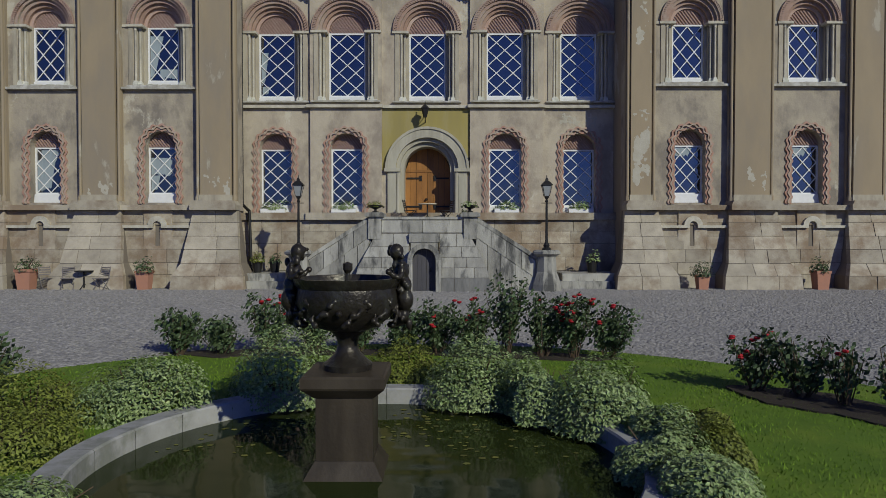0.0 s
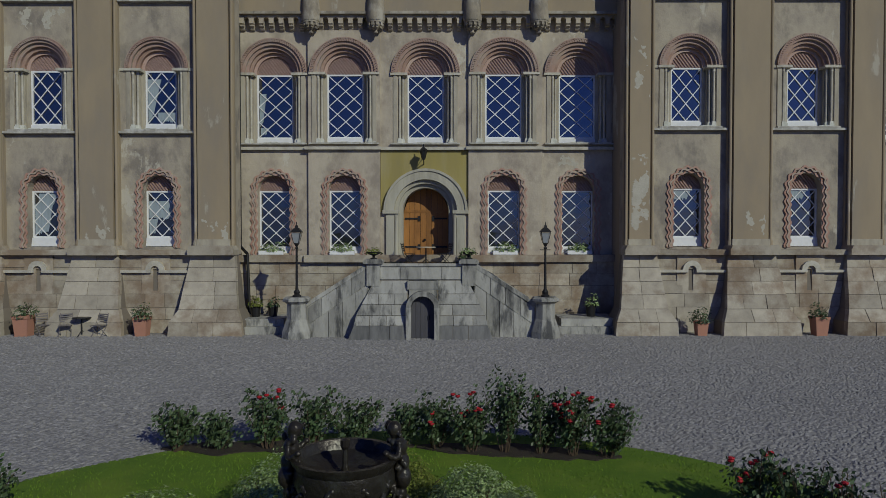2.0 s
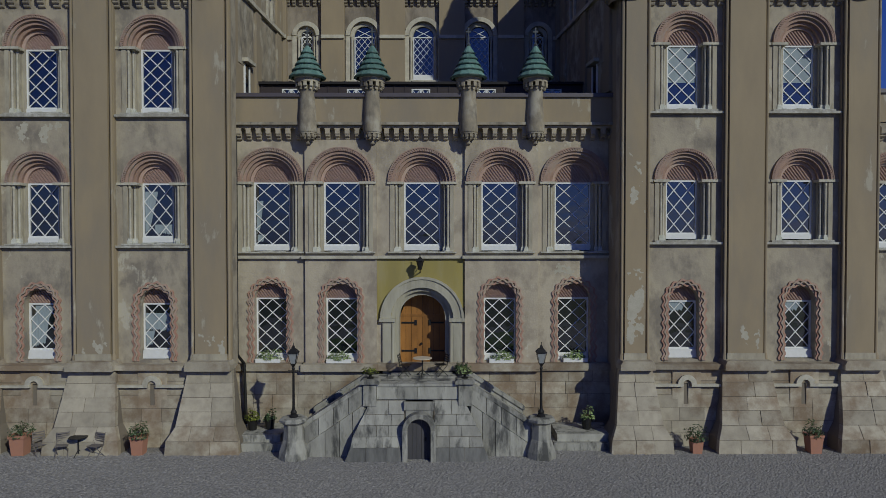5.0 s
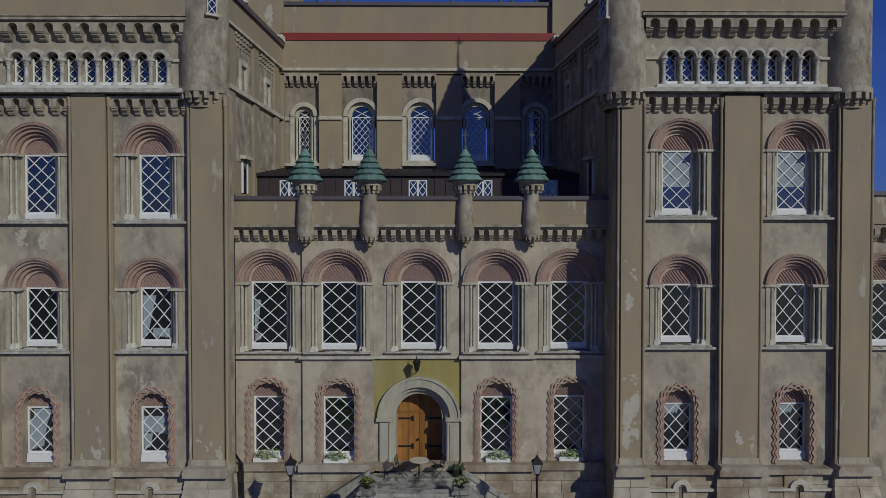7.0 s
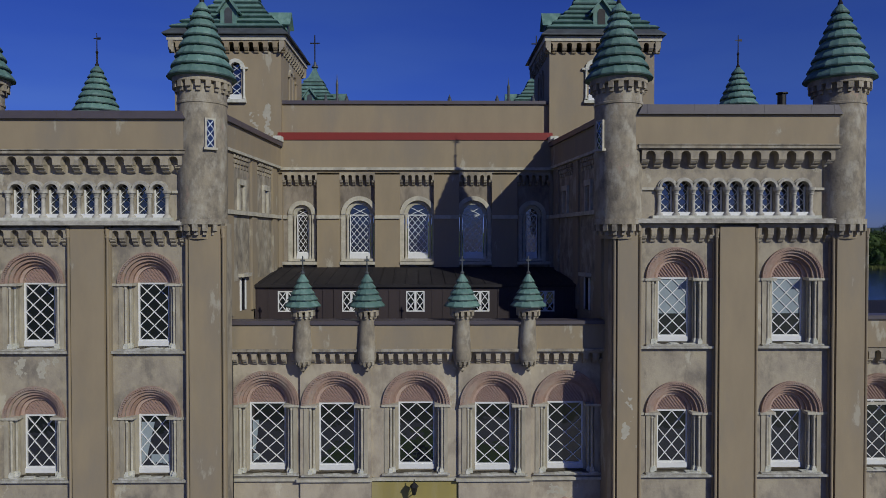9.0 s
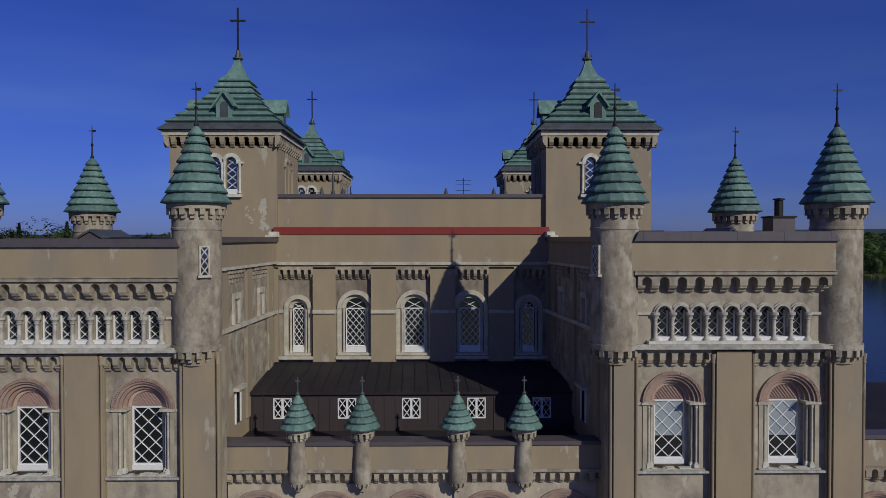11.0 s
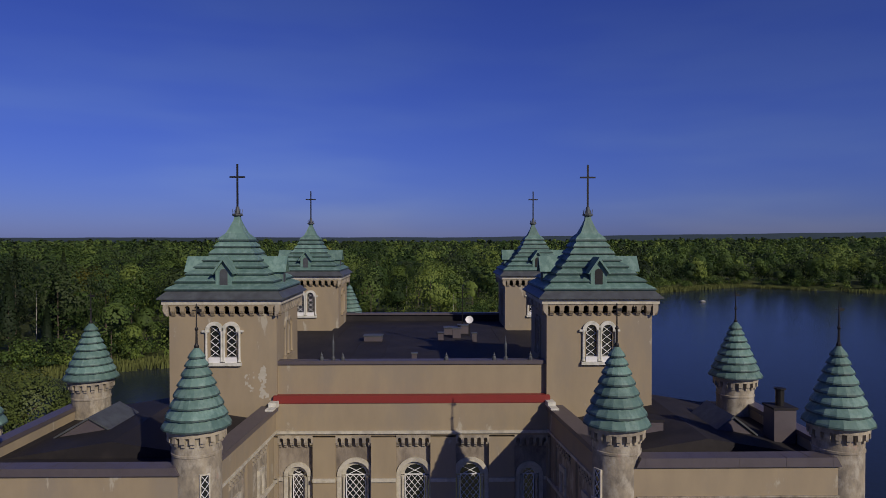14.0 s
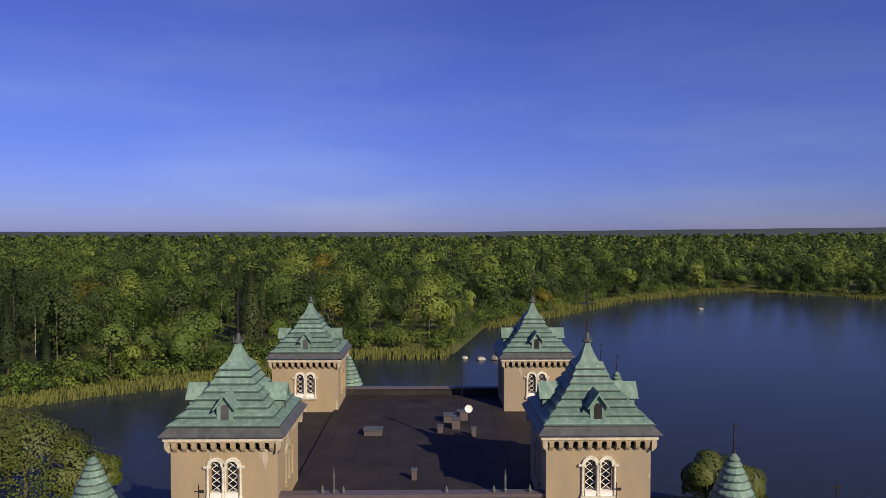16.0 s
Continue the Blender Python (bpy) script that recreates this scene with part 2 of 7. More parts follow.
# more materials
DOORWOOD = material("door_oak", (0.34, 0.155, 0.04), rough=0.5, second=(0.18, 0.08, 0.022), scale=3, amount=0.85, streak=True, piece=0.2)
GREYDOOR = material("grey_door_paint", (0.085, 0.08, 0.085), rough=0.6, second=(0.05, 0.05, 0.055), scale=4, streak=True, island=0.12)
POT = material("terracotta_pot", (0.42, 0.205, 0.13), second=(0.34, 0.18, 0.13), scale=6)
LEAF_VAR = material("variegated_leaf", (0.13, 0.195, 0.055), rough=0.5, second=(0.36, 0.41, 0.19), scale=16, amount=0.85, bump=0, island=0.4)
LEAF_HEATH = material("yellow_green_leaf", (0.135, 0.16, 0.024), rough=0.6, second=(0.19, 0.20, 0.035), scale=7, bump=0, island=0.4)
LEAF_ROSE = material("rose_leaf", (0.055, 0.088, 0.034), rough=0.45, second=(0.10, 0.115, 0.055), scale=5, bump=0, island=0.45)
ROSE = material("red_rose", (0.42, 0.012, 0.02), rough=0.6, second=(0.28, 0.01, 0.02), scale=20, bump=0, island=0.25)
TWIG = material("brown_stem", (0.09, 0.06, 0.035), second=(0.06, 0.045, 0.03), scale=10, bump=0)
BRONZE = material("dark_bronze", (0.035, 0.03, 0.024), rough=0.34, metal=0.5, second=(0.05, 0.042, 0.032), scale=9, amount=0.8, third=(0.085, 0.085, 0.07), third_scale=5, third_amount=0.4, bump=0.5, bump_scale=22)
PLINTH = material("wet_dark_stone", (0.050, 0.038, 0.024), rough=0.5, second=(0.022, 0.018, 0.013), scale=2.5, amount=0.85, third=(0.085, 0.07, 0.05), third_scale=1.6, third_amount=0.4, streak=True, bump=0.15, bump_scale=30)
RIM = material("pool_concrete", (0.36, 0.35, 0.32), second=(0.25, 0.245, 0.22), scale=4, amount=0.7, third=(0.12, 0.13, 0.08), third_scale=2.5, third_amount=0.5)
BOARD = material("dark_boarding", (0.048, 0.036, 0.036), rough=0.6, second=(0.034, 0.027, 0.028), scale=2, streak=True, island=0.12)
LEAD = material("lead_sheet", (0.075, 0.082, 0.088), rough=0.5, second=(0.05, 0.052, 0.055), scale=2.5, amount=0.8, third=(0.11, 0.13, 0.13), third_scale=1.5, third_amount=0.4)
TABLETOP = material("pale_table_top", (0.62, 0.55, 0.42), rough=0.4, second=(0.5, 0.44, 0.34), scale=8)
SOIL = material("bed_soil", (0.035, 0.027, 0.02), second=(0.05, 0.04, 0.03), scale=8, bump=0.6)
CURTAIN = material("pale_blind", (0.29, 0.335, 0.35), rough=0.8, second=(0.19, 0.225, 0.25), scale=3, streak=True)
FOREST = material("forest_leaves", (0.056, 0.100, 0.022), rough=0.7, second=(0.080, 0.128, 0.027), scale=0.09, amount=1.0, third=(0.022, 0.042, 0.012), third_scale=0.09, third_amount=1.0, bump=0, island=0.05)
AUTUMN = material("autumn_leaves", (0.18, 0.15, 0.022), rough=0.7, second=(0.09, 0.088, 0.016), scale=0.3, bump=0, island=0.15)
REEDS = material("reeds", (0.115, 0.128, 0.034), second=(0.08, 0.098, 0.026), scale=0.2, bump=0, island=0.15)
RUST = material("rusty_sheet", (0.20, 0.085, 0.05), rough=0.7, second=(0.13, 0.065, 0.045), scale=1.5, amount=0.8)
BARK = material("bark", (0.11, 0.085, 0.06), second=(0.06, 0.05, 0.04), scale=4)
BIRCHBARK = material("birch_bark", (0.42, 0.40, 0.35), second=(0.2, 0.19, 0.17), scale=2, amount=0.8)
BIRCH = material("birch_leaves", (0.098, 0.150, 0.030), rough=0.7, second=(0.074, 0.118, 0.024), scale=0.1, bump=0, island=0.04)
FIR = material("dark_leaves", (0.024, 0.042, 0.014), rough=0.7, second=(0.036, 0.055, 0.018), scale=0.1, bump=0, island=0.05)
for leaf in (FOREST, AUTUMN, BIRCH, FIR):   # each tree has a tone of its own, and leaves let some of the light through
    ln, ll = leaf.node_tree.nodes, leaf.node_tree.links
    tone, bright, tint, shift = ln.new("ShaderNodeAttribute"), ln.new("ShaderNodeMapRange"), ln.new("ShaderNodeHueSaturation"), ln.new("ShaderNodeMapRange")
    tone.attribute_name = "tone"
    bright.inputs["To Min"].default_value, bright.inputs["To Max"].default_value = 0.5, 1.75
    shift.inputs["To Min"].default_value, shift.inputs["To Max"].default_value = 0.525, 0.475
    ll.new(tone.outputs["Fac"], bright.inputs["Value"])
    ll.new(tone.outputs["Fac"], shift.inputs["Value"])
    ll.new(bright.outputs[0], tint.inputs["Value"])
    ll.new(shift.outputs[0], tint.inputs["Hue"])
    ll.new(ln["Principled BSDF"].inputs["Base Color"].links[0].from_socket, tint.inputs["Color"])
    ll.new(tint.outputs[0], ln["Principled BSDF"].inputs["Base Color"])
    base, out, through_leaf, both = ln["Principled BSDF"], ln["Material Output"], ln.new("ShaderNodeBsdfTranslucent"), ln.new("ShaderNodeMixShader")
    ll.new(base.inputs["Base Color"].links[0].from_socket, through_leaf.inputs["Color"])
    both.inputs[0].default_value = 0.35
    ll.new(base.outputs[0], both.inputs[1])
    ll.new(through_leaf.outputs[0], both.inputs[2])
    ll.new(both.outputs[0], out.inputs["Surface"])
PORTAL = material("portal_stone", (0.43, 0.40, 0.31), second=(0.30, 0.275, 0.21), scale=3, amount=0.8, third=(0.20, 0.18, 0.14), third_scale=1.2, third_amount=0.5, streak=True)
PALE = material("pale_stone", (0.62, 0.60, 0.52), second=(0.46, 0.45, 0.37), scale=4, amount=0.8, third=(0.32, 0.33, 0.25), third_scale=2, third_amount=0.4)
# opaque pale tone stands for light seen through the lantern panes
LAMPGLASS = material("pale_lamp_glass", (0.30, 0.31, 0.31), rough=0.2, second=(0.2, 0.21, 0.21), scale=9, spec=0.6)
WETSTONE = material("dark_damp_stone", (0.19, 0.185, 0.17), second=(0.075, 0.072, 0.07), scale=3, amount=0.8, streak=True, piece=0.2)
ZIGZAG = material("zigzag_brick", (0.41, 0.24, 0.175), second=(0.31, 0.175, 0.13), scale=4, amount=0.7, third=(0.42, 0.33, 0.26), third_scale=1.2, third_amount=0.7)
ARCHSTONE = material("weathered_arch", (0.37, 0.25, 0.195), second=(0.26, 0.18, 0.14), scale=4, amount=0.85, third=(0.36, 0.30, 0.245), third_scale=1.5, third_amount=0.6, bump=0.5)
GALLERY = material("weathered_white_stone", (0.50, 0.47, 0.40), second=(0.28, 0.255, 0.215), scale=3.5, amount=0.85, third=(0.2, 0.18, 0.15), third_scale=1.6, third_amount=0.6, bump=0.3)
TYMPANUM = material("pink_terracotta", (0.46, 0.325, 0.26), second=(0.36, 0.245, 0.195), scale=5, amount=0.8, third=(0.50, 0.42, 0.35), third_scale=1.6, third_amount=0.5, bump=0.3)
GRILLE = material("dusty_terracotta", (0.37, 0.25, 0.20), second=(0.28, 0.18, 0.145), scale=6, amount=0.8, bump=0.3)
ZIGPALE = material("faded_brick", (0.43, 0.345, 0.265), second=(0.33, 0.255, 0.195), scale=4, amount=0.8, third=(0.26, 0.20, 0.16), third_scale=1.4, third_amount=0.5)
JAMB = material("pale_jamb_plaster", (0.43, 0.385, 0.29), second=(0.32, 0.28, 0.21), scale=3, amount=0.8, third=(0.22, 0.195, 0.155), third_scale=1.6, third_amount=0.55, streak=0.4, bump=0.3)
SILLSTONE = material("sill_stone", (0.40, 0.375, 0.31), second=(0.26, 0.24, 0.20), scale=5, amount=0.85, third=(0.58, 0.56, 0.5), third_scale=3.2, third_amount=0.7, bump=0.5, bump_scale=25)
OLDCOAT = material("bare_old_render", (0.45, 0.415, 0.33), second=(0.36, 0.325, 0.25), scale=4, amount=0.7, bump=0.4, bump_scale=20)
# hill colour with the haze of distance mixed in
HAZE = material("haze_tinted_hills", (0.050, 0.070, 0.085), rough=1.0, second=(0.04, 0.06, 0.07), scale=0.01, bump=0, spec=0.0)
CHAIRIRON = material("weathered_iron", (0.19, 0.165, 0.145), rough=0.5, second=(0.11, 0.1, 0.09), scale=8)


# ---- windows ----
def lattice(bm, x0, x1, z0, z1, nx, nz, y0, y1, bar=0.03):
    """Crossing slanted glazing bars in a rectangle, nx by nz diamonds."""
    dw, dh = (x1 - x0) / nx, (z1 - z0) / nz
    for sign in (1, -1):
        for k in range(-nz - 1, nx + nz + 2):
            # bar along u - sign * v = k, with u = (x - x0) / dw and v = (z - z0) / dh
            v0, v1 = 0.0, float(nz)
            ua, ub = (0 - k) * sign, (nx - k) * sign
            lo, hi = max(v0, min(ua, ub)), min(v1, max(ua, ub))
            if hi - lo < 0.05:
                continue
            p, q = ((x0 + (k + sign * v) * dw, z0 + v * dh) for v in (lo, hi))
            d = Vector((q[0] - p[0], q[1] - p[1])).normalized() * bar / 2
            n = (-d[1], d[0])
            yy = (y0, y1) if sign > 0 else (y0 - 0.004, y1 - 0.004)
            prism(bm, [(p[0] + n[0], p[1] + n[1]), (q[0] + n[0], q[1] + n[1]), (q[0] - n[0], q[1] - n[1]), (p[0] - n[0], p[1] - n[1])], *yy)
    return bm


def drape(bm, x0, x1, z0, z1, y, lean=0.0, hem=0.12, folds=5, seed=1):
    """A hanging curtain: soft upright folds, a slanting inner edge and an uneven hem."""
    q = random.Random(seed)
    n = folds * 4
    top, low = [], []
    for i in range(n + 1):
        f = i / n
        x = x0 + (x1 - x0) * f
        d = y - 0.004 * (1 + math.sin(f * folds * 2 * math.pi))
        top.append(bm.verts.new((x, d, z1)))
        low.append(bm.verts.new((x0 + (x1 - x0) * f * (1 - lean), d, z0 + hem * q.random() + (z1 - z0) * 0.25 * lean * f)))
    for i in range(n):
        bm.faces.new((top[i], top[i + 1], low[i + 1], low[i]))
    return bm


def glazing(w, x0, x1, z0, z1, y, nx, nz, bar=0.034, frame_w=0.06, blind=None):
    """Frame, lattice, pane and perhaps a drawn blind, all parts of window w."""
    f = frame_w
    part("window_frame", boxes((x0, x0 + f, y - 0.05, y + 0.04, z0, z1), (x1 - f, x1, y - 0.05, y + 0.04, z0, z1), (x0 + f, x1 - f, y - 0.05, y + 0.04, z1 - f, z1),
                               (x0 + f, x1 - f, y - 0.05, y + 0.04, z0, z0 + f)), WHITE, w)
    part("lattice", lattice(bmesh.new(), x0 + f, x1 - f, z0 + f, z1 - f, nx, nz, y - 0.03, y - 0.005, bar), WHITE, w)
    part("pane", boxes((x0 + f * 0.5, x1 - f * 0.5, y + 0.006, y + 0.02, z0 + f * 0.5, z1 - f * 0.5)), GLASS, w)
    if blind:
        part("blind", boxes((x0 + f, x1 - f, y + 0.000, y + 0.004, blind[0], blind[1])), CURTAIN, w, "pale drawn blind")


def slats(bm, hw, spring, rise, y0, y1, pitch=0.13):
    """Slanted ribs that fill a low arch."""
    k = -hw
    while k < hw + rise:
        pts = []
        for i in range(21):
            z = rise * i / 20
            x = k - z * 0.75
            if abs(x) < hw and z < rise * math.sqrt(max(0, 1 - (x / hw) ** 2)):
                pts.append((x, z))
        if len(pts) > 1:
            (ax, az), (bx, bz) = pts[0], pts[-1]
            prism(bm, [(ax - 0.03, spring + az), (ax + 0.03, spring + az), (bx + 0.03, spring + bz), (bx - 0.03, spring + bz)], y0, y1)
        k += pitch
    return bm


def half_disc(bm, hw, spring, rise, y0, y1):
    return prism(bm, [(hw * math.cos(math.pi * i / 16), spring + rise * math.sin(math.pi * i / 16)) for i in range(17)], y0, y1)


def round_window(name, label, open_hw, win_hw, sill, spring, r_out, nx, nz, blind=None, group="arched windows"):
    """Round-headed window in a deep stepped reveal with two colonnettes a side, impost, rope arch and sill; local y 0 is the wall face."""
    w = thing(name, (0, 0, 0), label, "window", group, "structure")
    glazing(w, -win_hw, win_hw, sill + 0.24, spring, 0.47, nx, nz, blind=blind)
    part("sill_board", boxes((-win_hw, win_hw, 0.37, 0.53, sill + 0.04, sill + 0.24)), WHITE, w)
    part("tympanum", half_disc(bmesh.new(), win_hw + 0.02, spring, win_hw + 0.02, 0.47, 0.53), TYMPANUM, w, "pale pink terracotta tympanum")
    part("grille", slats(bmesh.new(), win_hw, spring + 0.01, win_hw, 0.425, 0.467), GRILLE, w, "slanted terracotta ribs")
    step = (open_hw - win_hw) / 3
    r1, r2 = win_hw + step, win_hw + 2 * step
    part("inner_order", ring(bmesh.new(), 0, spring, win_hw, r1, 0.35, 0.58), TYMPANUM, w)
    part("middle_order", ring(bmesh.new(), 0, spring, r1, r2, 0.21, 0.58), TERRA, w)
    part("outer_order", ring(bmesh.new(), 0, spring, r2, open_hw, 0.08, 0.58), ARCHSTONE, w)
    rim = r_out - open_hw
    part("archivolt", ring(bmesh.new(), 0, spring, open_hw, open_hw + rim * 0.42, -0.025, 0.02, 20), ARCHSTONE, w)
    bm = bmesh.new()
    n = 40
    for i in range(n):   # rope moulding in short twisted lengths
        a = math.pi * (i + 0.5) / n
        r = open_hw + rim * 0.62
        da = math.pi / n * 0.42
        pts = [(r2_ * math.cos(b), spring + r2_ * math.sin(b)) for r2_, b in ((r - rim * 0.2, a - da * 1.6), (r - rim * 0.2, a + da * 0.2), (r + rim * 0.2, a + da * 1.6), (r + rim * 0.2, a - da * 0.2))]
        prism(bm, pts, -0.10, -0.02)
    part("rope_moulding", bm, ARCHSTONE, w)
    part("hood_band", ring(bmesh.new(), 0, spring, open_hw + rim * 0.42, r_out - rim * 0.16, -0.06, 0.02, 20), ARCHSTONE, w)
    part("hood_edge", ring(bmesh.new(), 0, spring, r_out - rim * 0.16, r_out, -0.11, 0.02, 24), ARCHSTONE, w)
    for s in (-1, 1):
        for k, (ra, rb, y) in enumerate(((win_hw, r1, 0.35), (r1, r2, 0.21), (r2, open_hw, 0.08))):
            a, b = sorted((s * ra, s * rb))
            part("jamb_step", boxes((a, b, y, 0.58, sill, spring - 0.002)), JAMB, w)
            if k == 0:
                continue
            cx, cy, r = s * (ra + rb) / 2, y - 0.055, min(0.06, step * 0.45)
            part("colonnette", lathe(bmesh.new(), [(r * 0.85, sill + 0.2), (r * 0.8, spring - 0.26), (r * 1.15, spring - 0.22), (r * 0.9, spring - 0.19), (r * 1.35, spring - 0.1)], 10, cx=cx, cy=cy), TRIM, w, smooth=True)
            part("column_base", boxes((cx - r * 1.5, cx + r * 1.5, cy - r * 1.5, cy + r * 1.5, sill, sill + 0.14), (cx - r * 1.15, cx + r * 1.15, cy - r * 1.15, cy + r * 1.15, sill + 0.141, sill + 0.2)), PALE, w, "chipped pale stone base")
        a, b = sorted((s * (win_hw + 0.01), s * (r_out + 0.03)))
        part("impost", boxes((a, b, -0.09, 0.33, spring - 0.1, spring)), TRIM, w)
        a, b = sorted((s * (open_hw + 0.03), s * (open_hw + 0.19)))
        part("outer_shaft", boxes((a, b, -0.035, 0.0, sill, spring - 0.1)), JAMB, w)
    part("window_sill", boxes((-r_out, r_out, -0.16, 0.37, sill - 0.06, sill)), SILLSTONE, w, "weathered stone sill")
    bm = bmesh.new()
    q = random.Random(int(sill * 100))
    for k in range(7):   # broken flakes of old whitewash on the sill
        x = q.uniform(-r_out * 0.9, r_out * 0.9)
        wd = q.uniform(0.06, 0.2)
        box(bm, x - wd, min(x + wd, r_out), -0.165, q.uniform(0.0, 0.12), sill + 0.001 + 0.001 * k, sill + 0.008 + 0.006 * k)
    part("whitewash", bm, PALE, w, "flaking whitewash")
    return w


def wavy(bm, hw, sill, spring, rise, off, width, y0, y1, swing=0.042):
    """A rolling terracotta rib round a low-arched opening."""
    a, b = hw + off, rise + off
    up, round_ = spring - sill, math.pi * (a + b) / 2
    total = 2 * up + round_
    waves = round(total / 0.35)
    n = waves * 6
    out = []
    for i in range(n + 1):
        d = total * i / n
        if d < up:
            x, z, nx, nz = -a, sill + d, -1.0, 0.0
        elif d > up + round_:
            x, z, nx, nz = a, sill + total - d, 1.0, 0.0
        else:
            t = math.pi * (1 - (d - up) / round_)
            x, z, nx, nz = a * math.cos(t), spring + b * math.sin(t), math.cos(t), math.sin(t)
        k = swing * math.sin(2 * math.pi * waves * i / n)
        out.append(((x + nx * (k - width / 2), z + nz * (k - width / 2)), (x + nx * (k + width / 2), z + nz * (k + width / 2))))
    return band(bm, [p for p, _ in out], [p for _, p in out], y0, y1)


def low_window(name, label, hw, sill, board, spring, rise, nx, nz, group="ground floor windows", blind=None):
    """Ground floor window: low arch with rolling terracotta surround."""
    w = thing(name, (0, 0, 0), label, "window", group, "structure")
    glazing(w, -hw, hw, sill + board, spring, 0.40, nx, nz, blind=blind)
    part("sill_board", prism(bmesh.new(), [(-hw, sill), (hw, sill), (hw - 0.03, sill + board), (-hw + 0.03, sill + board)], 0.24, 0.46), WHITE, w, "white painted board")
    part("tympanum", half_disc(bmesh.new(), hw + 0.02, spring, rise + 0.02, 0.40, 0.46), TYMPANUM, w)
    part("grille", slats(bmesh.new(), hw, spring + 0.01, rise, 0.35, 0.397, 0.12), GRILLE, w)
    for off, wd, y, mat in ((0.05, 0.07, -0.045, ZIGZAG), (0.135, 0.06, -0.09, ZIGPALE), (0.215, 0.08, -0.055, ZIGZAG)):
        part("zigzag_band", wavy(bmesh.new(), hw, sill - 0.05, spring, rise, off, wd, y, 0.004), mat, w)
    return w


def place(src, spots):
    """Moves a built thing to the first spot and copies it to the others."""
    for x, y, z in spots[1:]:
        copy_thing(src, pose(x, y, z))
    src.location = spots[0]
    return src


CONSOLES = {}


def corbel_table(x0, x1, z0, z1, y0, y1, pitch, mat, parent):
    """Arched corbel table: a strip with small round-headed gaps, on moulded consoles that are parts of it."""
    n = max(1, round((x1 - x0) / pitch))
    p = (x1 - x0) / n
    h, d = z1 - z0, y1 - y0
    ops = [(x0 + p * (i + 0.5), p * 0.27, z0 + h * 0.42, z0 + h * 0.68, p * 0.24) for i in range(n)]
    strip = part("corbel_table", wall_with_openings(bmesh.new(), x0, x1, z0 + h * 0.42, z1, y0, y1, ops), mat, parent)
    key = (round(p, 3), round(h, 3), round(d, 3), mat.name)
    if key not in CONSOLES:
        bm = bmesh.new()
        side = [(0, 0), (-0.3, 0.03), (-0.42, 0.1), (-0.4, 0.17), (-0.62, 0.2), (-0.78, 0.27), (-0.76, 0.33), (-0.9, 0.36), (-0.9, 0.42), (0, 0.42)]
        a, b = ([bm.verts.new((e * p * 0.21, d * v, h * u)) for v, u in side] for e in (-1, 1))
        bm.faces.new(a)
        bm.faces.new(b[::-1])
        for k in range(len(side)):
            m = (k + 1) % len(side)
            bm.faces.new((a[m], a[k], b[k], b[m]))
        bmesh.ops.recalc_face_normals(bm, faces=bm.faces)
        me = bpy.data.meshes.new("console")
        bm.to_mesh(me)
        bm.free()
        me.materials.append(mat)
        CONSOLES[key] = me
    for i in range(n + 1):
        c = new("console", CONSOLES[key])
        c.parent = strip
        c.location = (min(max(x0 + p * i, x0 + p * 0.22), x1 - p * 0.22), y1, z0)
    return strip


# ---- castle: central front ----
YC = 27.9
C_WIN = [-6.87, -3.95, -0.65, 2.55, 5.60]
ops = [(x, 1.12, 7.5, 10.36, 1.12) for x in C_WIN] + [(x, 0.66, 3.0, 5.58, 0.62) for i, x in enumerate(C_WIN) if i != 2]
ops.append((-0.65, 1.28, 2.45, 4.75, 1.28))
central_wall = structure(part("wall_front", wall_with_openings(bmesh.new(), -8.6, 7.2, 2.65, 12.9, YC, YC + 0.6, ops), FRONT), "weathered ochre render castle front with arched openings", "wall")
# bays two and four stand slightly proud
for a, b, x in ((-5.42, -2.5, -3.95), (1.1, 4.1, 2.55)):
    part("raised_bay", wall_with_openings(bmesh.new(), a, b, 2.95, 12.05, YC - 0.13, YC - 0.002, [(x, 1.12, 7.5, 10.36, 1.12), (x, 0.66, 3.0, 5.58, 0.62)]), FRONT, central_wall)
part("yellow_panel", wall_with_openings(bmesh.new(), -2.49, 1.09, 4.7, 7.2, YC - 0.02, YC - 0.002, [(-0.65, 1.28, 4.7, 4.75, 1.28)]), YELLOW, central_wall, "yellow rendered panel round the door")
for a, b in ((-8.45, -5.5), (-5.55, -2.45), (-2.45, 1.05), (1.0, 4.15), (4.15, 7.1)):
    proud = 0.13 if a in (-5.55, 1.0) else 0.0
    part("string_course", boxes((a, b - 0.003, YC - 0.16 - proud, YC - proud * 0.9, 7.22, 7.34)), TRIM, central_wall)
    part("base_ledge", boxes((a, b - 0.003, YC - 0.38 - proud, YC + 0.1, 2.66, 2.95)), STONE, central_wall)
corbel_table(-8.45, 7.1, 12.04, 12.6, YC - 0.32, YC, 0.4, FRONT, central_wall)
part("parapet", boxes((-8.6, 7.2, YC - 0.42, YC + 0.2, 12.605, 13.72)), OCHRE, central_wall)
part("parapet_moulding", boxes((-8.6, 7.2, YC - 0.48, YC - 0.42, 12.61, 12.72)), OLDPLASTER, central_wall)
part("coping", boxes((-8.6, 7.2, YC - 0.52, YC + 0.3, 13.72, 13.87)), COPING, central_wall, "dark metal coping")
structure(part("floor_inside", boxes((-8.6, 7.2, YC + 0.6, 34.9, 13.1, 13.3)), DARKROOF), "dark flat roof behind the parapet", "roof")
# one flat sheet, its near-black colour stands for the darkness of unlit rooms
structure(part("wall_inside", boxes((-8.4, 7.0, YC + 1.6, YC + 1.8, 0, 13.0)), material("unlit_room_black", (0.05, 0.045, 0.04))), "near-black sheet for the unlit rooms behind the windows", "wall")

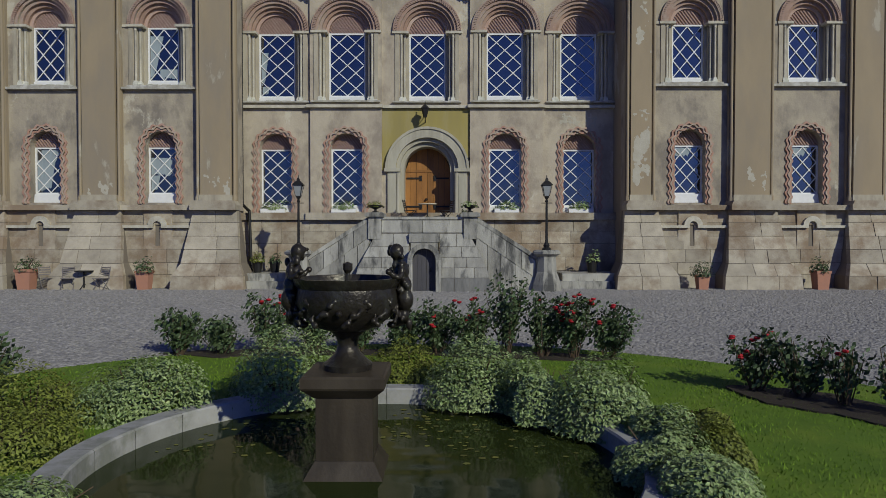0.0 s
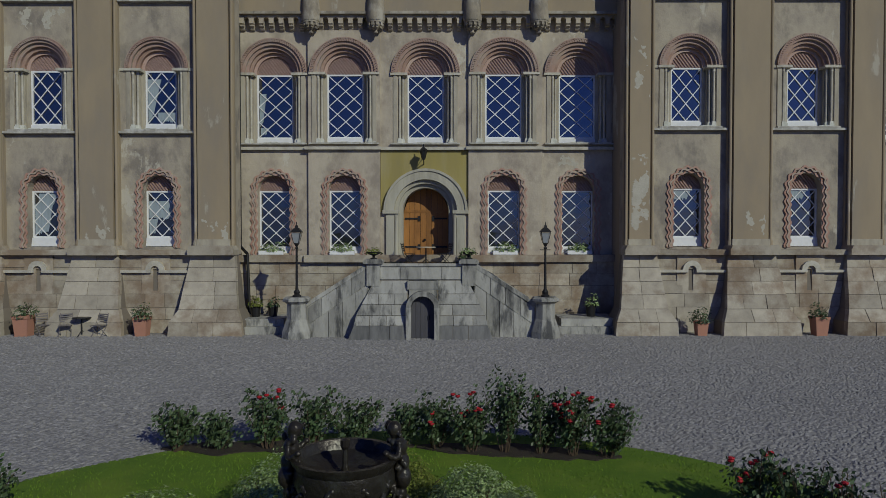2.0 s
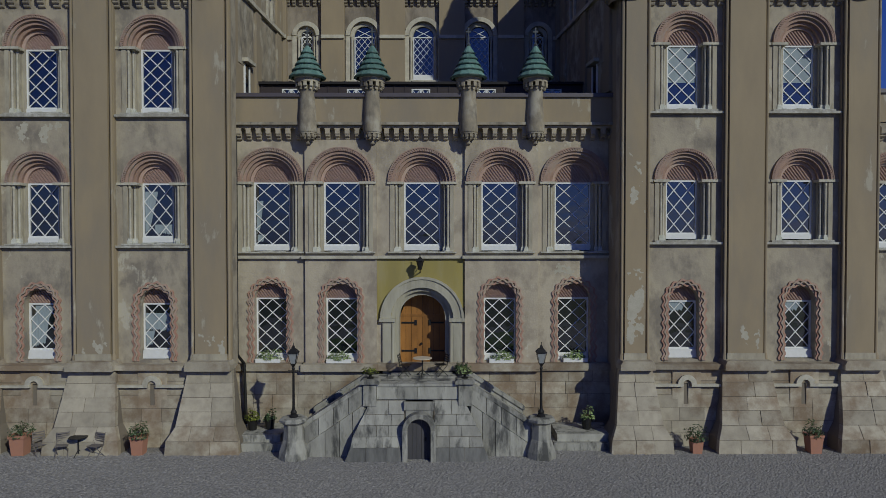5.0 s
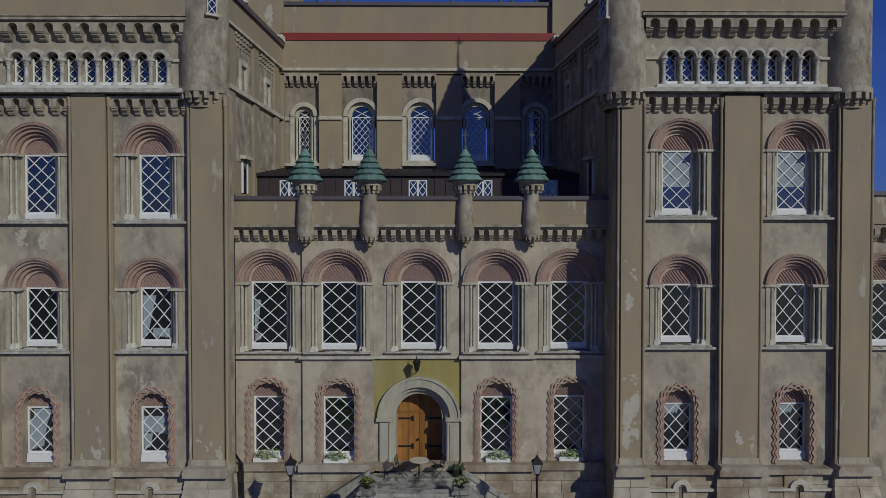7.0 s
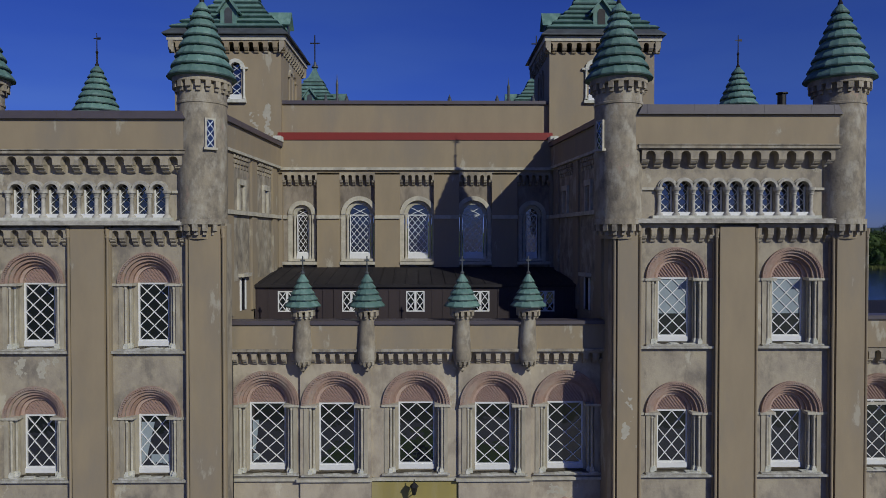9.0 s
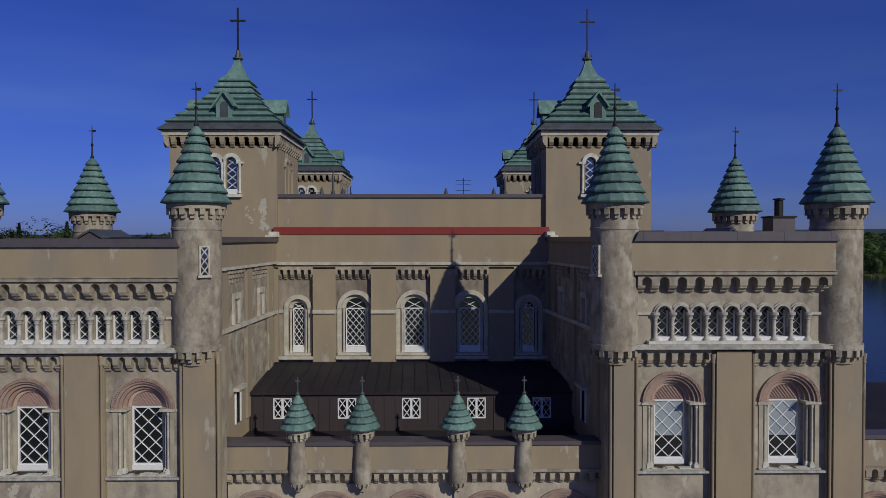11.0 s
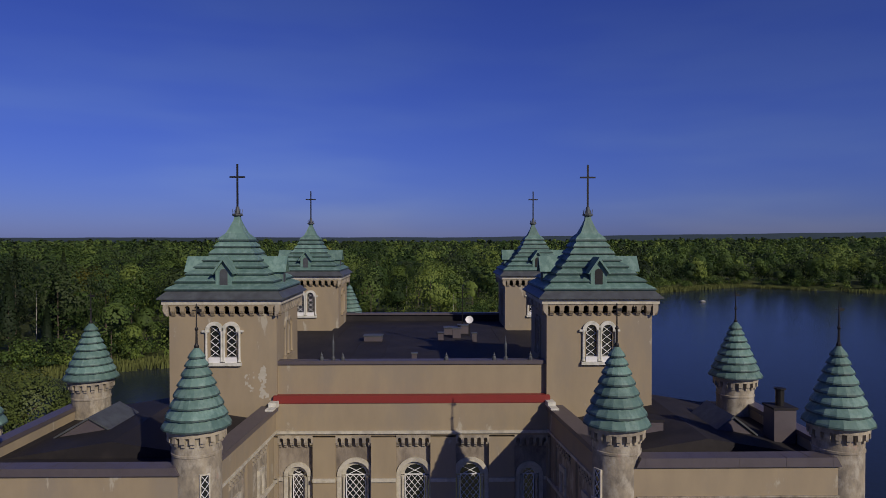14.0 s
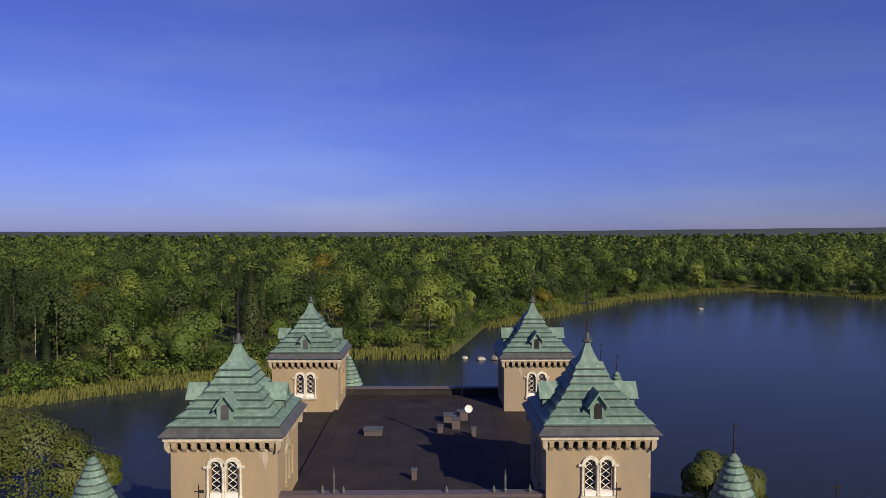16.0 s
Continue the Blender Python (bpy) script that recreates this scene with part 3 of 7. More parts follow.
# round-headed windows of the first floor
win = round_window("window", "tall round-headed white lattice window with terracotta arch", 1.12, 0.75, 7.5, 10.36, 1.4, 2, 4)
place(win, [(x, YC - (0.13 if i in (1, 3) else 0), 0) for i, x in enumerate(C_WIN)])
win = low_window("window", "white lattice window with zigzag terracotta surround and flowers", 0.66, 3.0, 0.22, 5.58, 0.62, 2, 4)
place(win, [(x, YC - (0.13 if i in (1, 3) else 0), 0) for i, x in enumerate(C_WIN) if i != 2])


# ---- places where the top coat has come off ----
def bare_patch(parent, x0, x1, z0, z1, y, seed, cover=0.0, cell=0.035):
    """Irregular scabs of older, paler coat, a few millimetres proud."""
    bm = bmesh.new()
    nx, nz = int((x1 - x0) / cell), int((z1 - z0) / cell)
    grid = {}

    def vert(i, j):
        if (i, j) not in grid:
            grid[i, j] = bm.verts.new((x0 + i * cell + 0.012 * noise.noise((i * 1.7, j * 1.3, seed)), y, z0 + j * cell + 0.012 * noise.noise((i * 1.1, j * 1.9, seed + 5))))
        return grid[i, j]

    for i in range(nx):
        for j in range(nz):
            u, v = 2 * i / nx - 1, 2 * j / nz - 1
            k = noise.noise((i * cell * 2.2, j * cell * 1.5, seed)) + 0.5 * noise.noise((i * cell * 7, j * cell * 7, seed + 9)) - 0.7 * max(abs(u), abs(v)) ** 3
            if k > 0.05 - cover:
                bm.faces.new((vert(i, j), vert(i + 1, j), vert(i + 1, j + 1), vert(i, j + 1)))
    if bm.faces:
        part("bare_patch", bm, OLDCOAT, parent, "pale patch of bare old coat")
    else:
        bm.free()


# ---- leaves ----
def leaf_cloud(bm, rng, count, rx, ry, h, size, z0=0.0, hollow=0.35, bumpy=0.25):
    """Small folded leaves through a rounded, uneven bush."""
    lobes = [(rng.uniform(0, 6.28), rng.uniform(0.2, 1.3), rng.uniform(0.6, 1.15)) for _ in range(9)]
    for _ in range(count):
        a, e = rng.uniform(0, 6.283), math.asin(rng.uniform(-0.1, 1))
        r = rng.uniform(hollow, 1) ** 0.4
        k = 1.0
        for la, le, lk in lobes:
            d = math.cos(e) * math.cos(le) * math.cos(a - la) + math.sin(e) * math.sin(le)
            if d > 0.8:
                k += (lk - 0.85) * bumpy * 4 * (d - 0.8) / 0.2
        c = Vector((rx * r * k * math.cos(e) * math.cos(a), ry * r * k * math.cos(e) * math.sin(a), z0 + max(0.02, h * r * k * math.sin(e))))
        n = Vector((math.cos(e) * math.cos(a), math.cos(e) * math.sin(a), math.sin(e) + 0.25)) + Vector((rng.uniform(-1, 1), rng.uniform(-1, 1), rng.uniform(-0.6, 1))) * 0.7
        n.normalize()
        t = n.cross(Vector((rng.uniform(-1, 1), rng.uniform(-1, 1), rng.uniform(-1, 1)))).normalized()
        b = n.cross(t)
        s = size * rng.uniform(0.6, 1.3)
        v = [bm.verts.new(c + p) for p in (-t * s, b * s * 0.45 + n * s * 0.1, t * s, -b * s * 0.45 + n * s * 0.1)]
        bm.faces.new((v[0], v[1], v[2]))
        bm.faces.new((v[0], v[2], v[3]))
    return bm


def rod(bm, p, q, r0, r1=None, segs=6):
    """A tapered rod between two points."""
    p, q = Vector(p), Vector(q)
    r1 = r0 if r1 is None else r1
    d = (q - p).normalized()
    t = d.orthogonal().normalized()
    b = d.cross(t)
    a = [bm.verts.new(p + (t * math.cos(2 * math.pi * i / segs) + b * math.sin(2 * math.pi * i / segs)) * r0) for i in range(segs)]
    c = [bm.verts.new(q + (t * math.cos(2 * math.pi * i / segs) + b * math.sin(2 * math.pi * i / segs)) * r1) for i in range(segs)]
    for i in range(segs):
        j = (i + 1) % segs
        bm.faces.new((a[i], a[j], c[j], c[i]))
    bm.faces.new(a[::-1])
    bm.faces.new(c)
    return bm


def blossoms(bm, rng, spots, size):
    for c in spots:
        lathe(bm, [(0, -size * 0.5), (size * 0.7, -size * 0.25), (size, size * 0.15), (size * 0.75, size * 0.45), (size * 0.55, size * 0.3), (size * 0.3, size * 0.55), (0, size * 0.5)], 7, *c)
    return bm


rng = random.Random(5)
for i, x in enumerate(C_WIN):
    if i == 2:
        continue
    y = YC - (0.13 if i in (1, 3) else 0) - 0.02
    fb = thing("window_box", (x - 0.1 if i < 2 else x + 0.05, y, 3.0), "white window box with trailing green plants", "flower box", "window boxes")
    part("trough", boxes((-0.5, 0.5, -0.12, 0.1, -0.04, 0.12)), WHITE, fb)
    part("foliage", leaf_cloud(bmesh.new(), rng, 260, 0.55, 0.16, 0.36, 0.06, 0.08), LEAF_VAR, fb)
    part("blossom", blossoms(bmesh.new(), rng, [(rng.uniform(-0.45, 0.45), rng.uniform(-0.14, -0.06), rng.uniform(0.15, 0.36)) for _ in range(7)], 0.035), WHITE, fb)

# ---- main door ----
DX = -0.65
portal = thing("portal", (DX, YC, 0), "pale stone round-arched portal of the castle", "doorway", kind="structure")
for r0, r1, y0, y1 in ((1.28, 1.62, -0.12, 0.0), (1.12, 1.28, 0.05, 1.1), (0.95, 1.12, 0.22, 1.15)):
    part("arch_order", ring(bmesh.new(), 0, 4.75, r0, r1, y0, y1, 20), PORTAL, portal)
part("hood_mould", ring(bmesh.new(), 0, 4.75, 1.62, 1.72, -0.17, 0.0, 20), PORTAL, portal)
for s in (-1, 1):
    for r0, r1, y0, y1 in ((1.28, 1.62, -0.1, 0.0), (1.12, 1.28, 0.05, 1.1), (0.95, 1.12, 0.22, 1.15)):
        a, b = sorted((s * r0, s * r1))
        part("jamb", boxes((a, b, y0, y1, 2.5, 4.75)), PORTAL, portal)
    a, b = sorted((s * 1.1, s * 1.75))
    part("impost", boxes((a, b, -0.2, 0.2, 4.63, 4.77)), PORTAL, portal)
    part("column", lathe(bmesh.new(), [(0, 2.5), (0.13, 2.5), (0.13, 2.65), (0.085, 2.75), (0.08, 4.4), (0.13, 4.62), (0, 4.62)], 12, cx=s * 1.2, cy=-0.02), PORTAL, portal, smooth=True)
door = thing("door_main", (DX, YC + 1.02, 2.5), "closed orange oak plank door with iron hinges", "door", kind="structure")
for i in range(8):
    x0 = -0.95 + 1.9 * i / 8
    x1 = x0 + 1.9 / 8 - 0.012
    top = 2.25 + math.sqrt(max(0, 0.95 ** 2 - max(abs(x0), abs(x1)) ** 2))
    top2 = 2.25 + math.sqrt(max(0, 0.95 ** 2 - min(abs(x0), abs(x1)) ** 2))
    za, zb = (top, top2) if x0 < -0.01 else (top2, top)
    part("plank", prism(bmesh.new(), [(x0, 0), (x1, 0), (x1, zb), (x0, za)], 0, 0.06), DOORWOOD, door)
part("rail", boxes((-0.93, 0.93, -0.02, 0.0, 2.2, 2.3)), DOORWOOD, door)
for z in (0.75, 1.95):
    for s in (-1, 1):
        a, b = sorted((s * 0.9, s * 0.25))
        hg = part("hinge", boxes((a, b, -0.03, -0.002, z - 0.035, z + 0.035), (s * 0.3 - 0.05, s * 0.3 + 0.05, -0.034, -0.003, z - 0.11, z + 0.11)), IRON, door)
part("door_handle", lathe(bmesh.new(), [(0, -0.06), (0.05, -0.03), (0.05, 0.03), (0, 0.06)], 8, cx=-0.06, cy=-0.06, cz=1.05), IRON, door)
lantern = thing("wall_lantern", (-0.72, YC - 0.02, 6.75), "black iron lantern on a bracket over the door", "lantern")
part("bracket", rod(rod(bmesh.new(), (0, 0, -0.1), (0, -0.5, 0.02), 0.025), (0, 0, 0.2), (0, -0.5, 0.02), 0.018), IRON, lantern)
part("cage", lathe(bmesh.new(), [(0.07, 0.03), (0.15, 0.36), (0.17, 0.38)], 6, cy=-0.5), IRON, lantern)
part("cap", lathe(bmesh.new(), [(0.19, 0.38), (0.06, 0.52), (0.02, 0.56), (0.02, 0.66), (0, 0.66)], 6, cy=-0.5), IRON, lantern)

orn = thing("wall_ornament", (1.0, YC - 0.02, 5.05), "small dark iron ornament on the wall", "ornament")
part("plate", prism(bmesh.new(), [(-0.06, -0.25), (0.05, -0.22), (0.14, 0.0), (0.1, 0.22), (0.02, 0.1), (-0.1, 0.16), (-0.12, -0.05)], -0.06, 0.0), IRON, orn)
part("hook", rod(bmesh.new(), (0, -0.05, 0.05), (0.05, -0.2, 0.15), 0.015), IRON, orn)

# ---- wings ----
YW = 26.55


def wing(name, x0, x1, wins, pil, label, lv, pitch, mid):
    """Wing front; lv holds the heights that differ between the two wings."""
    ops = []
    for x in wins:
        ops += [(x, 0.6, 3.3, lv["low"], 0.6), (x, 1.0, lv["sill_1"], lv["spring_1"], 1.0), (x, 1.0, lv["sill_2"], lv["spring_2"], 1.0)]
    w = structure(part(name, wall_with_openings(bmesh.new(), x0, x1, 3.0, 17.8, YW, YW + 0.6, ops), PANEL), label, "wall")
    for a, b in pil:
        part("pilaster", boxes((a + 0.17, b - 0.17, YW - 0.34, YW, 3.35, 17.7), (a, a + 0.17, YW - 0.16, YW, 3.35, 17.7), (b - 0.17, b, YW - 0.16, YW, 3.35, 17.7)), OCHRE, w)
        part("pilaster_foot", prism(bmesh.new(), [(a - 0.1, 3.0), (b + 0.1, 3.0), (b + 0.1, 3.2), (b + 0.02, 3.36), (a - 0.02, 3.36), (a - 0.1, 3.2)], YW - 0.78, YW - 0.003), STONE, w)
        part("pilaster_base", boxes((a + 0.12, b - 0.12, YW - 0.40, YW - 0.34, 3.36, 3.6)), JAMB, w, "chipped pale base of the pilaster")
        for e in (a + 0.06, b - 0.06):
            part("corner_roll", lathe(bmesh.new(), [(0.1, 3.36), (0.1, 3.5), (0.055, 3.62), (0.055, 17.2), (0.085, 17.26), (0.06, 17.32), (0.1, 17.5), (0.1, 17.6)], 8, cx=e, cy=YW - 0.27), OCHRE, w, smooth=True)
    gaps = [(p[1], q[0]) for p, q in zip(pil, pil[1:])]
    up = lv["gallery"]
    for a, b in gaps:
        part("base_ledge", boxes((a + 0.1, b - 0.1, YW - 0.56, YW + 0.1, 3.0, 3.2)), STONE, w)
        for z in (lv["sill_1"] - 0.16, lv["sill_2"] - 0.16):
            part("string_course", prism(bmesh.new(), [(a, z), (b, z), (b, z + 0.09), (a, z + 0.09)], YW - 0.2, YW), SILLSTONE, w)
        for z in (lv["spring_1"] - 0.1, lv["spring_2"] - 0.1):
            part("impost_band", boxes((a, (a + b) / 2 - 1.24, YW - 0.05, YW, z, z + 0.1), ((a + b) / 2 + 1.24, b, YW - 0.05, YW, z, z + 0.1)), TRIM, w)
        corbel_table(a, b, 17.06 + up, 17.76 + up, YW - 0.28, YW, 0.52, PANEL, w)
    led = 17.8 + up * 0.6
    part("ledge", boxes((mid - 4.0, mid + 4.0, YW - 0.55, YW + 0.5, led, led + 0.12), (mid - 3.95, mid + 3.95, YW - 0.5, YW + 0.5, led + 0.12, led + 0.18)), GALLERY, w, "weathered pale stone ledge")
    # arcade of nine small arches
    spring = 19.2 + up
    cor, mould, cop0, cop1 = lv["corbel"], lv["corbel"] + 0.78, lv["coping"][0], lv["coping"][1]
    ops = [(mid + (i - 4) * pitch, 0.265, led + 0.3, spring, 0.265) for i in range(9)]
    part("gallery_wall", wall_with_openings(bmesh.new(), mid - 4.3, mid + 4.3, led + 0.18, mould, YW - 0.12, YW + 0.3, ops), PANEL, w)
    corbel_table(mid - 3.75, mid + 3.75, cor, cor + 0.66, YW - 0.5, YW - 0.12, 0.68, PANEL, w)
    part("parapet", boxes((mid - 4.3, mid + 4.3, YW - 0.55, YW - 0.12, cor + 0.665, mould + 0.02), (mid - 4.3, mid + 4.3, YW - 0.55, YW + 0.3, mould + 0.02, cop0)), OCHRE, w)
    part("parapet_moulding", boxes((mid - 3.9, mid + 3.9, YW - 0.61, YW - 0.55, cor + 0.70, cor + 0.80), (mid - 3.9, mid + 3.9, YW - 0.64, YW - 0.55, cor + 0.83, cor + 0.87)), OLDPLASTER, w)
    part("coping", prism(bmesh.new(), [(mid - 3.95, cop0), (mid + 3.95, cop0), (mid + 3.75, cop1), (mid - 3.75, cop1)], YW - 0.68, YW + 0.1), COPING, w, "dark metal coping")
    for k in range(9):
        x = mid - 3.6 + 0.9 * k
        part("coping_seam", boxes((x - 0.007, x + 0.007, YW - 0.686, YW + 0.1, cop0 + 0.01, cop1 + 0.007)), COPING, w)
    # added near-black sheet paints the unlit inside of the wing
    part("room", boxes((x0 + 0.3, x1 - 0.3, YW + 1.3, YW + 1.4, 3, 20.5)), bpy.data.materials["unlit_room_black"], w)
    gal = thing("window", (0, 0, 0), "row of nine small arched lattice windows between columns", "window", kind="structure")
    for i in range(9):
        x = mid + (i - 4) * pitch
        p = part("pane", boxes((x - 0.26, x + 0.26, YW + 0.12, YW + 0.14, led + 0.3, spring + 0.3)), GLASS, gal)
        part("lattice", lattice(bmesh.new(), x - 0.2, x + 0.2, led + 0.46, spring + 0.22, 1, 3, YW + 0.07, YW + 0.09, 0.024), WHITE, p)
        part("frame", boxes((x - 0.24, x - 0.19, YW + 0.03, YW + 0.1, led + 0.3, spring + 0.05), (x + 0.19, x + 0.24, YW + 0.03, YW + 0.1, led + 0.3, spring + 0.05), (x - 0.27, x + 0.27, YW - 0.2, YW + 0.1, led + 0.3, led + 0.45)), WHITE, p)
        part("arch_ring", ring(bmesh.new(), x, spring, 0.25, 0.335, YW - 0.27, YW - 0.1, 12), GALLERY, gal)
        part("arch_label", ring(bmesh.new(), x, spring, 0.335, 0.39, YW - 0.2, YW - 0.11, 12), GALLERY, gal)
    for i in range(10):
        x = mid + (i - 4.5) * pitch
        part("column", lathe(bmesh.new(), [(0, led + 0.2), (0.15, led + 0.2), (0.15, led + 0.36), (0.08, led + 0.44), (0.072, spring - 0.3), (0.1, spring - 0.27), (0.085, spring - 0.23), (0.13, spring - 0.12), (0.17, spring - 0.1), (0.17, spring), (0, spring)], 10, cx=x, cy=YW - 0.2), GALLERY, gal, "pale weathered column", smooth=True)
    part("window_sill", boxes((mid - 3.3, mid + 3.3, YW - 0.42, YW - 0.1, led + 0.184, led + 0.3)), PALE, gal)
    for s in (-1, 1):
        a, b = sorted((mid + s * (pitch * 4.5 + 0.18), mid + s * 3.8))
        part("impost_band", boxes((a, b, YW - 0.2, YW - 0.12, spring - 0.1, spring)), TRIM, gal)
    win = low_window("window", "white lattice window with zigzag terracotta surround", 0.6, 3.32, 0.34, lv["low"], 0.6, 2, 3)
    place(win, [(x, YW, 0) for x in wins])
    win = round_window("window", "round-headed white lattice window with terracotta arch", 1.0, 0.62, lv["sill_1"], lv["spring_1"], 1.22, 2, 3)
    place(win, [(x, YW, 0) for x in wins])
    win = round_window("window", "round-headed white lattice window with terracotta arch", 1.0, 0.62, lv["sill_2"], lv["spring_2"], 1.22, 2, 4, blind=lv["blind"])
    place(win, [(x, YW, 0) for x in wins])
    return w


PIL_L = [(-18.6, -16.93), (-14.08, -12.46), (-9.54, -8.0)]
PIL_R = [(7.07, 8.2), (11.07, 12.77), (15.66, 17.1)]
wing("wall_wing_west", -18.6, -8.0, [-15.53, -11.03], PIL_L, "tall castle wing front in weathered ochre render",
     {"low": 5.5, "sill_1": 7.85, "spring_1": 10.22, "sill_2": 12.9, "spring_2": 15.46, "gallery": -0.13, "corbel": 19.75, "coping": (21.77, 22.07), "blind": None}, 0.68, -13.3)
wing("wall_wing_east", 7.07, 17.1, [9.65, 14.23], PIL_R, "tall castle wing front in weathered ochre render",
     {"low": 5.58, "sill_1": 7.97, "spring_1": 10.34, "sill_2": 13.05, "spring_2": 15.65, "gallery": 0.0, "corbel": 19.98, "coping": (21.98, 22.34), "blind": (14.2, 15.6)}, 0.662, 11.87)

for nm, x0, x1, z0, z1, y, sd, cv in (("wall_wing_east", 7.28, 8.0, 3.9, 6.9, YW - 0.344, 3, 0.3), ("wall_wing_east", 7.3, 8.0, 9.0, 11.5, YW - 0.344, 4, -0.1), ("wall_wing_east", 11.3, 12.5, 3.4, 5.0, YW - 0.344, 8, -0.1),
                                     ("wall_wing_west", -13.9, -12.6, 3.4, 4.2, YW - 0.344, 5, 0.1), ("wall_wing_west", -9.3, -8.2, 3.4, 4.4, YW - 0.344, 6, 0.1), ("wall_wing_west", -16.8, -14.2, 11.6, 12.6, YW - 0.004, 15, 0.0),
                                     ("wall_front", 4.3, 7.0, 6.3, 7.1, YC - 0.004, 7, 0.0)):
    bare_patch(bpy.data.objects[nm], x0, x1, z0, z1, y, sd, cv)

# curtains and blinds behind the lattices
def hang(name, label, seed, y, spans):
    c = thing(name, (0, 0, 0), label, "curtain", "window curtains")
    for k, (x0, x1, z0, z1, lean) in enumerate(spans):
        part("cloth", drape(bmesh.new(), x0, x1, z0, z1, y, lean, seed=seed + k), CURTAIN, c)


hang("curtain", "pale crumpled curtain in a ground floor window", 3, YW + 0.40, ((-16.05, -15.35, 3.75, 5.0, 0.25), (-15.9, -15.1, 4.5, 5.4, 0.5)))
hang("blind", "pale half-drawn blind in a ground floor window", 5, YW + 0.40, ((-11.55, -10.5, 4.35, 5.1, 0.0), (-11.55, -11.2, 3.75, 4.4, 0.3)))
hang("curtain", "pale looped curtain in a first floor window", 7, YW + 0.47, ((-11.57, -11.05, 8.2, 9.9, 0.6), (-11.2, -10.5, 8.2, 8.6, 0.0)))
hang("curtain", "white curtain drawn aside in a tall window", 9, YC + 0.47, ((-7.52, -7.25, 8.2, 9.6, 0.5), (-7.5, -7.2, 7.85, 8.2, 0.2)))
for x in (9.65, 14.23):
    hang("blind", "pale rolled blind at the head of a ground floor window", 11, YW + 0.40, ((x - 0.5, x + 0.2, 5.1, 5.5, 0.25),))


def slab(bm, corners, z0, z1):
    """An upright prism over four plan corners."""
    v = [bm.verts.new((x, y, z)) for z in (z0, z1) for x, y in corners]
    for f in ((3, 2, 1, 0), (4, 5, 6, 7), (0, 1, 5, 4), (1, 2, 6, 5), (2, 3, 7, 6), (3, 0, 4, 7)):
        bm.faces.new([v[i] for i in f])
    return bm


# flanks over the court; xa at the front, xb at the back, s points into the court
for nm, xa, xb, s in (("wall_court_west", -8.42, -7.95, 1), ("wall_court_east", 7.12, 6.25, -1)):
    def plan(y, off):
        return xa + (xb - xa) * (y - YW) / (35.2 - YW) + s * off

    def run(bm, y0, y1, o0, o1, z0, z1):
        return slab(bm, [(plan(y0, o0), y0), (plan(y1, o0), y1), (plan(y1, o1), y1), (plan(y0, o1), y0)], z0, z1)

    w = structure(part(nm, run(bmesh.new(), YW + 0.3, 35.2, -0.5, 0.0, 0, 20.9), OCHRE), "ochre flank wall of the wing over the court", "wall")
    part("parapet", run(bmesh.new(), YW + 0.6, 35.2, -0.5, 0.14, 20.9, 21.92), OCHRE, w)
    part("coping", run(bmesh.new(), YW + 0.6, 35.0, -0.6, 0.26, 21.92, 22.15), COPING, w)
    part("flashing", run(run(bmesh.new(), 33.9, 35.15, -0.1, 0.3, 22.151, 22.24), 34.5, 35.15, -0.1, 0.3, 22.241, 22.42), PALE, w, "pale chipped flashing")
    part("string_course", run(bmesh.new(), YW + 0.6, 35.2, 0.0, 0.17, 18.22, 18.4), TRIM, w, "weathered pale string course")
    part("cornice", run(bmesh.new(), YW + 0.6, 35.2, 0.0, 0.2, 20.78, 20.9), TRIM, w)
    for a, b in ((28.2, 30.4), (31.6, 33.8)):
        part("old_panel", run(bmesh.new(), a, b, 0.0, 0.02, 15.4, 18.2), OLDPLASTER, w)
        part("old_panel", run(bmesh.new(), a, b, 0.0, 0.02, 18.42, 20.2), OLDPLASTER, w)
        bm = bmesh.new()
        for i in range(6):
            for j in range(3):
                run(bm, a + (b - a) * (i + 0.15) / 6, a + (b - a) * (i + 0.75) / 6, 0.0, 0.05 + 0.04 * j, 20.2 + 0.2 * j, 20.34 + 0.2 * j)
        part("corbel_table", bm, PANEL, w)
        c = (a + b) / 2
        nw = part("blind_niche", run(run(run(bmesh.new(), c - 0.42, c - 0.28, 0.02, 0.12, 18.42, 19.5), c + 0.28, c + 0.42, 0.02, 0.12, 18.42, 19.5), c - 0.42, c + 0.42, 0.02, 0.14, 19.5, 19.75), TRIM, w)
    for y in (27.9, 31.0, 34.2):
        part("pilaster", run(bmesh.new(), y - 0.35, y + 0.35, 0.0, 0.1, 14.0, 20.78), OCHRE, w)
    cw = thing("window", (0, 0, 0), "narrow white side window under a small hood", "window", kind="structure")
    part("window_frame", run(run(bmesh.new(), 29.2, 29.3, 0.0, 0.06, 14.1, 15.5), 29.8, 29.9, 0.0, 0.06, 14.1, 15.5), WHITE, cw)
    part("pane", run(bmesh.new(), 29.3, 29.8, 0.0, 0.03, 14.1, 15.5), GLASS, cw)
    part("hood", run(bmesh.new(), 29.0, 30.1, 0.0, 0.25, 15.55, 15.7), TRIM, cw)

for x0, x1, nm in ((-18.6, -18.1, "wall_west"), (16.6, 17.1, "wall_east")):
    w = structure(part(nm, boxes((x0, x1, YW + 0.6, 37, 0, 20.95)), OCHRE), "outer flank of the castle wing", "wall")
    part("parapet", boxes((x0, x1, YW + 0.3, 37, 20.95, 21.92)), OCHRE, w)
    part("coping", boxes((x0 - 0.06, x1 + 0.06, YW + 0.3, 37, 21.92, 22.12)), COPING, w)

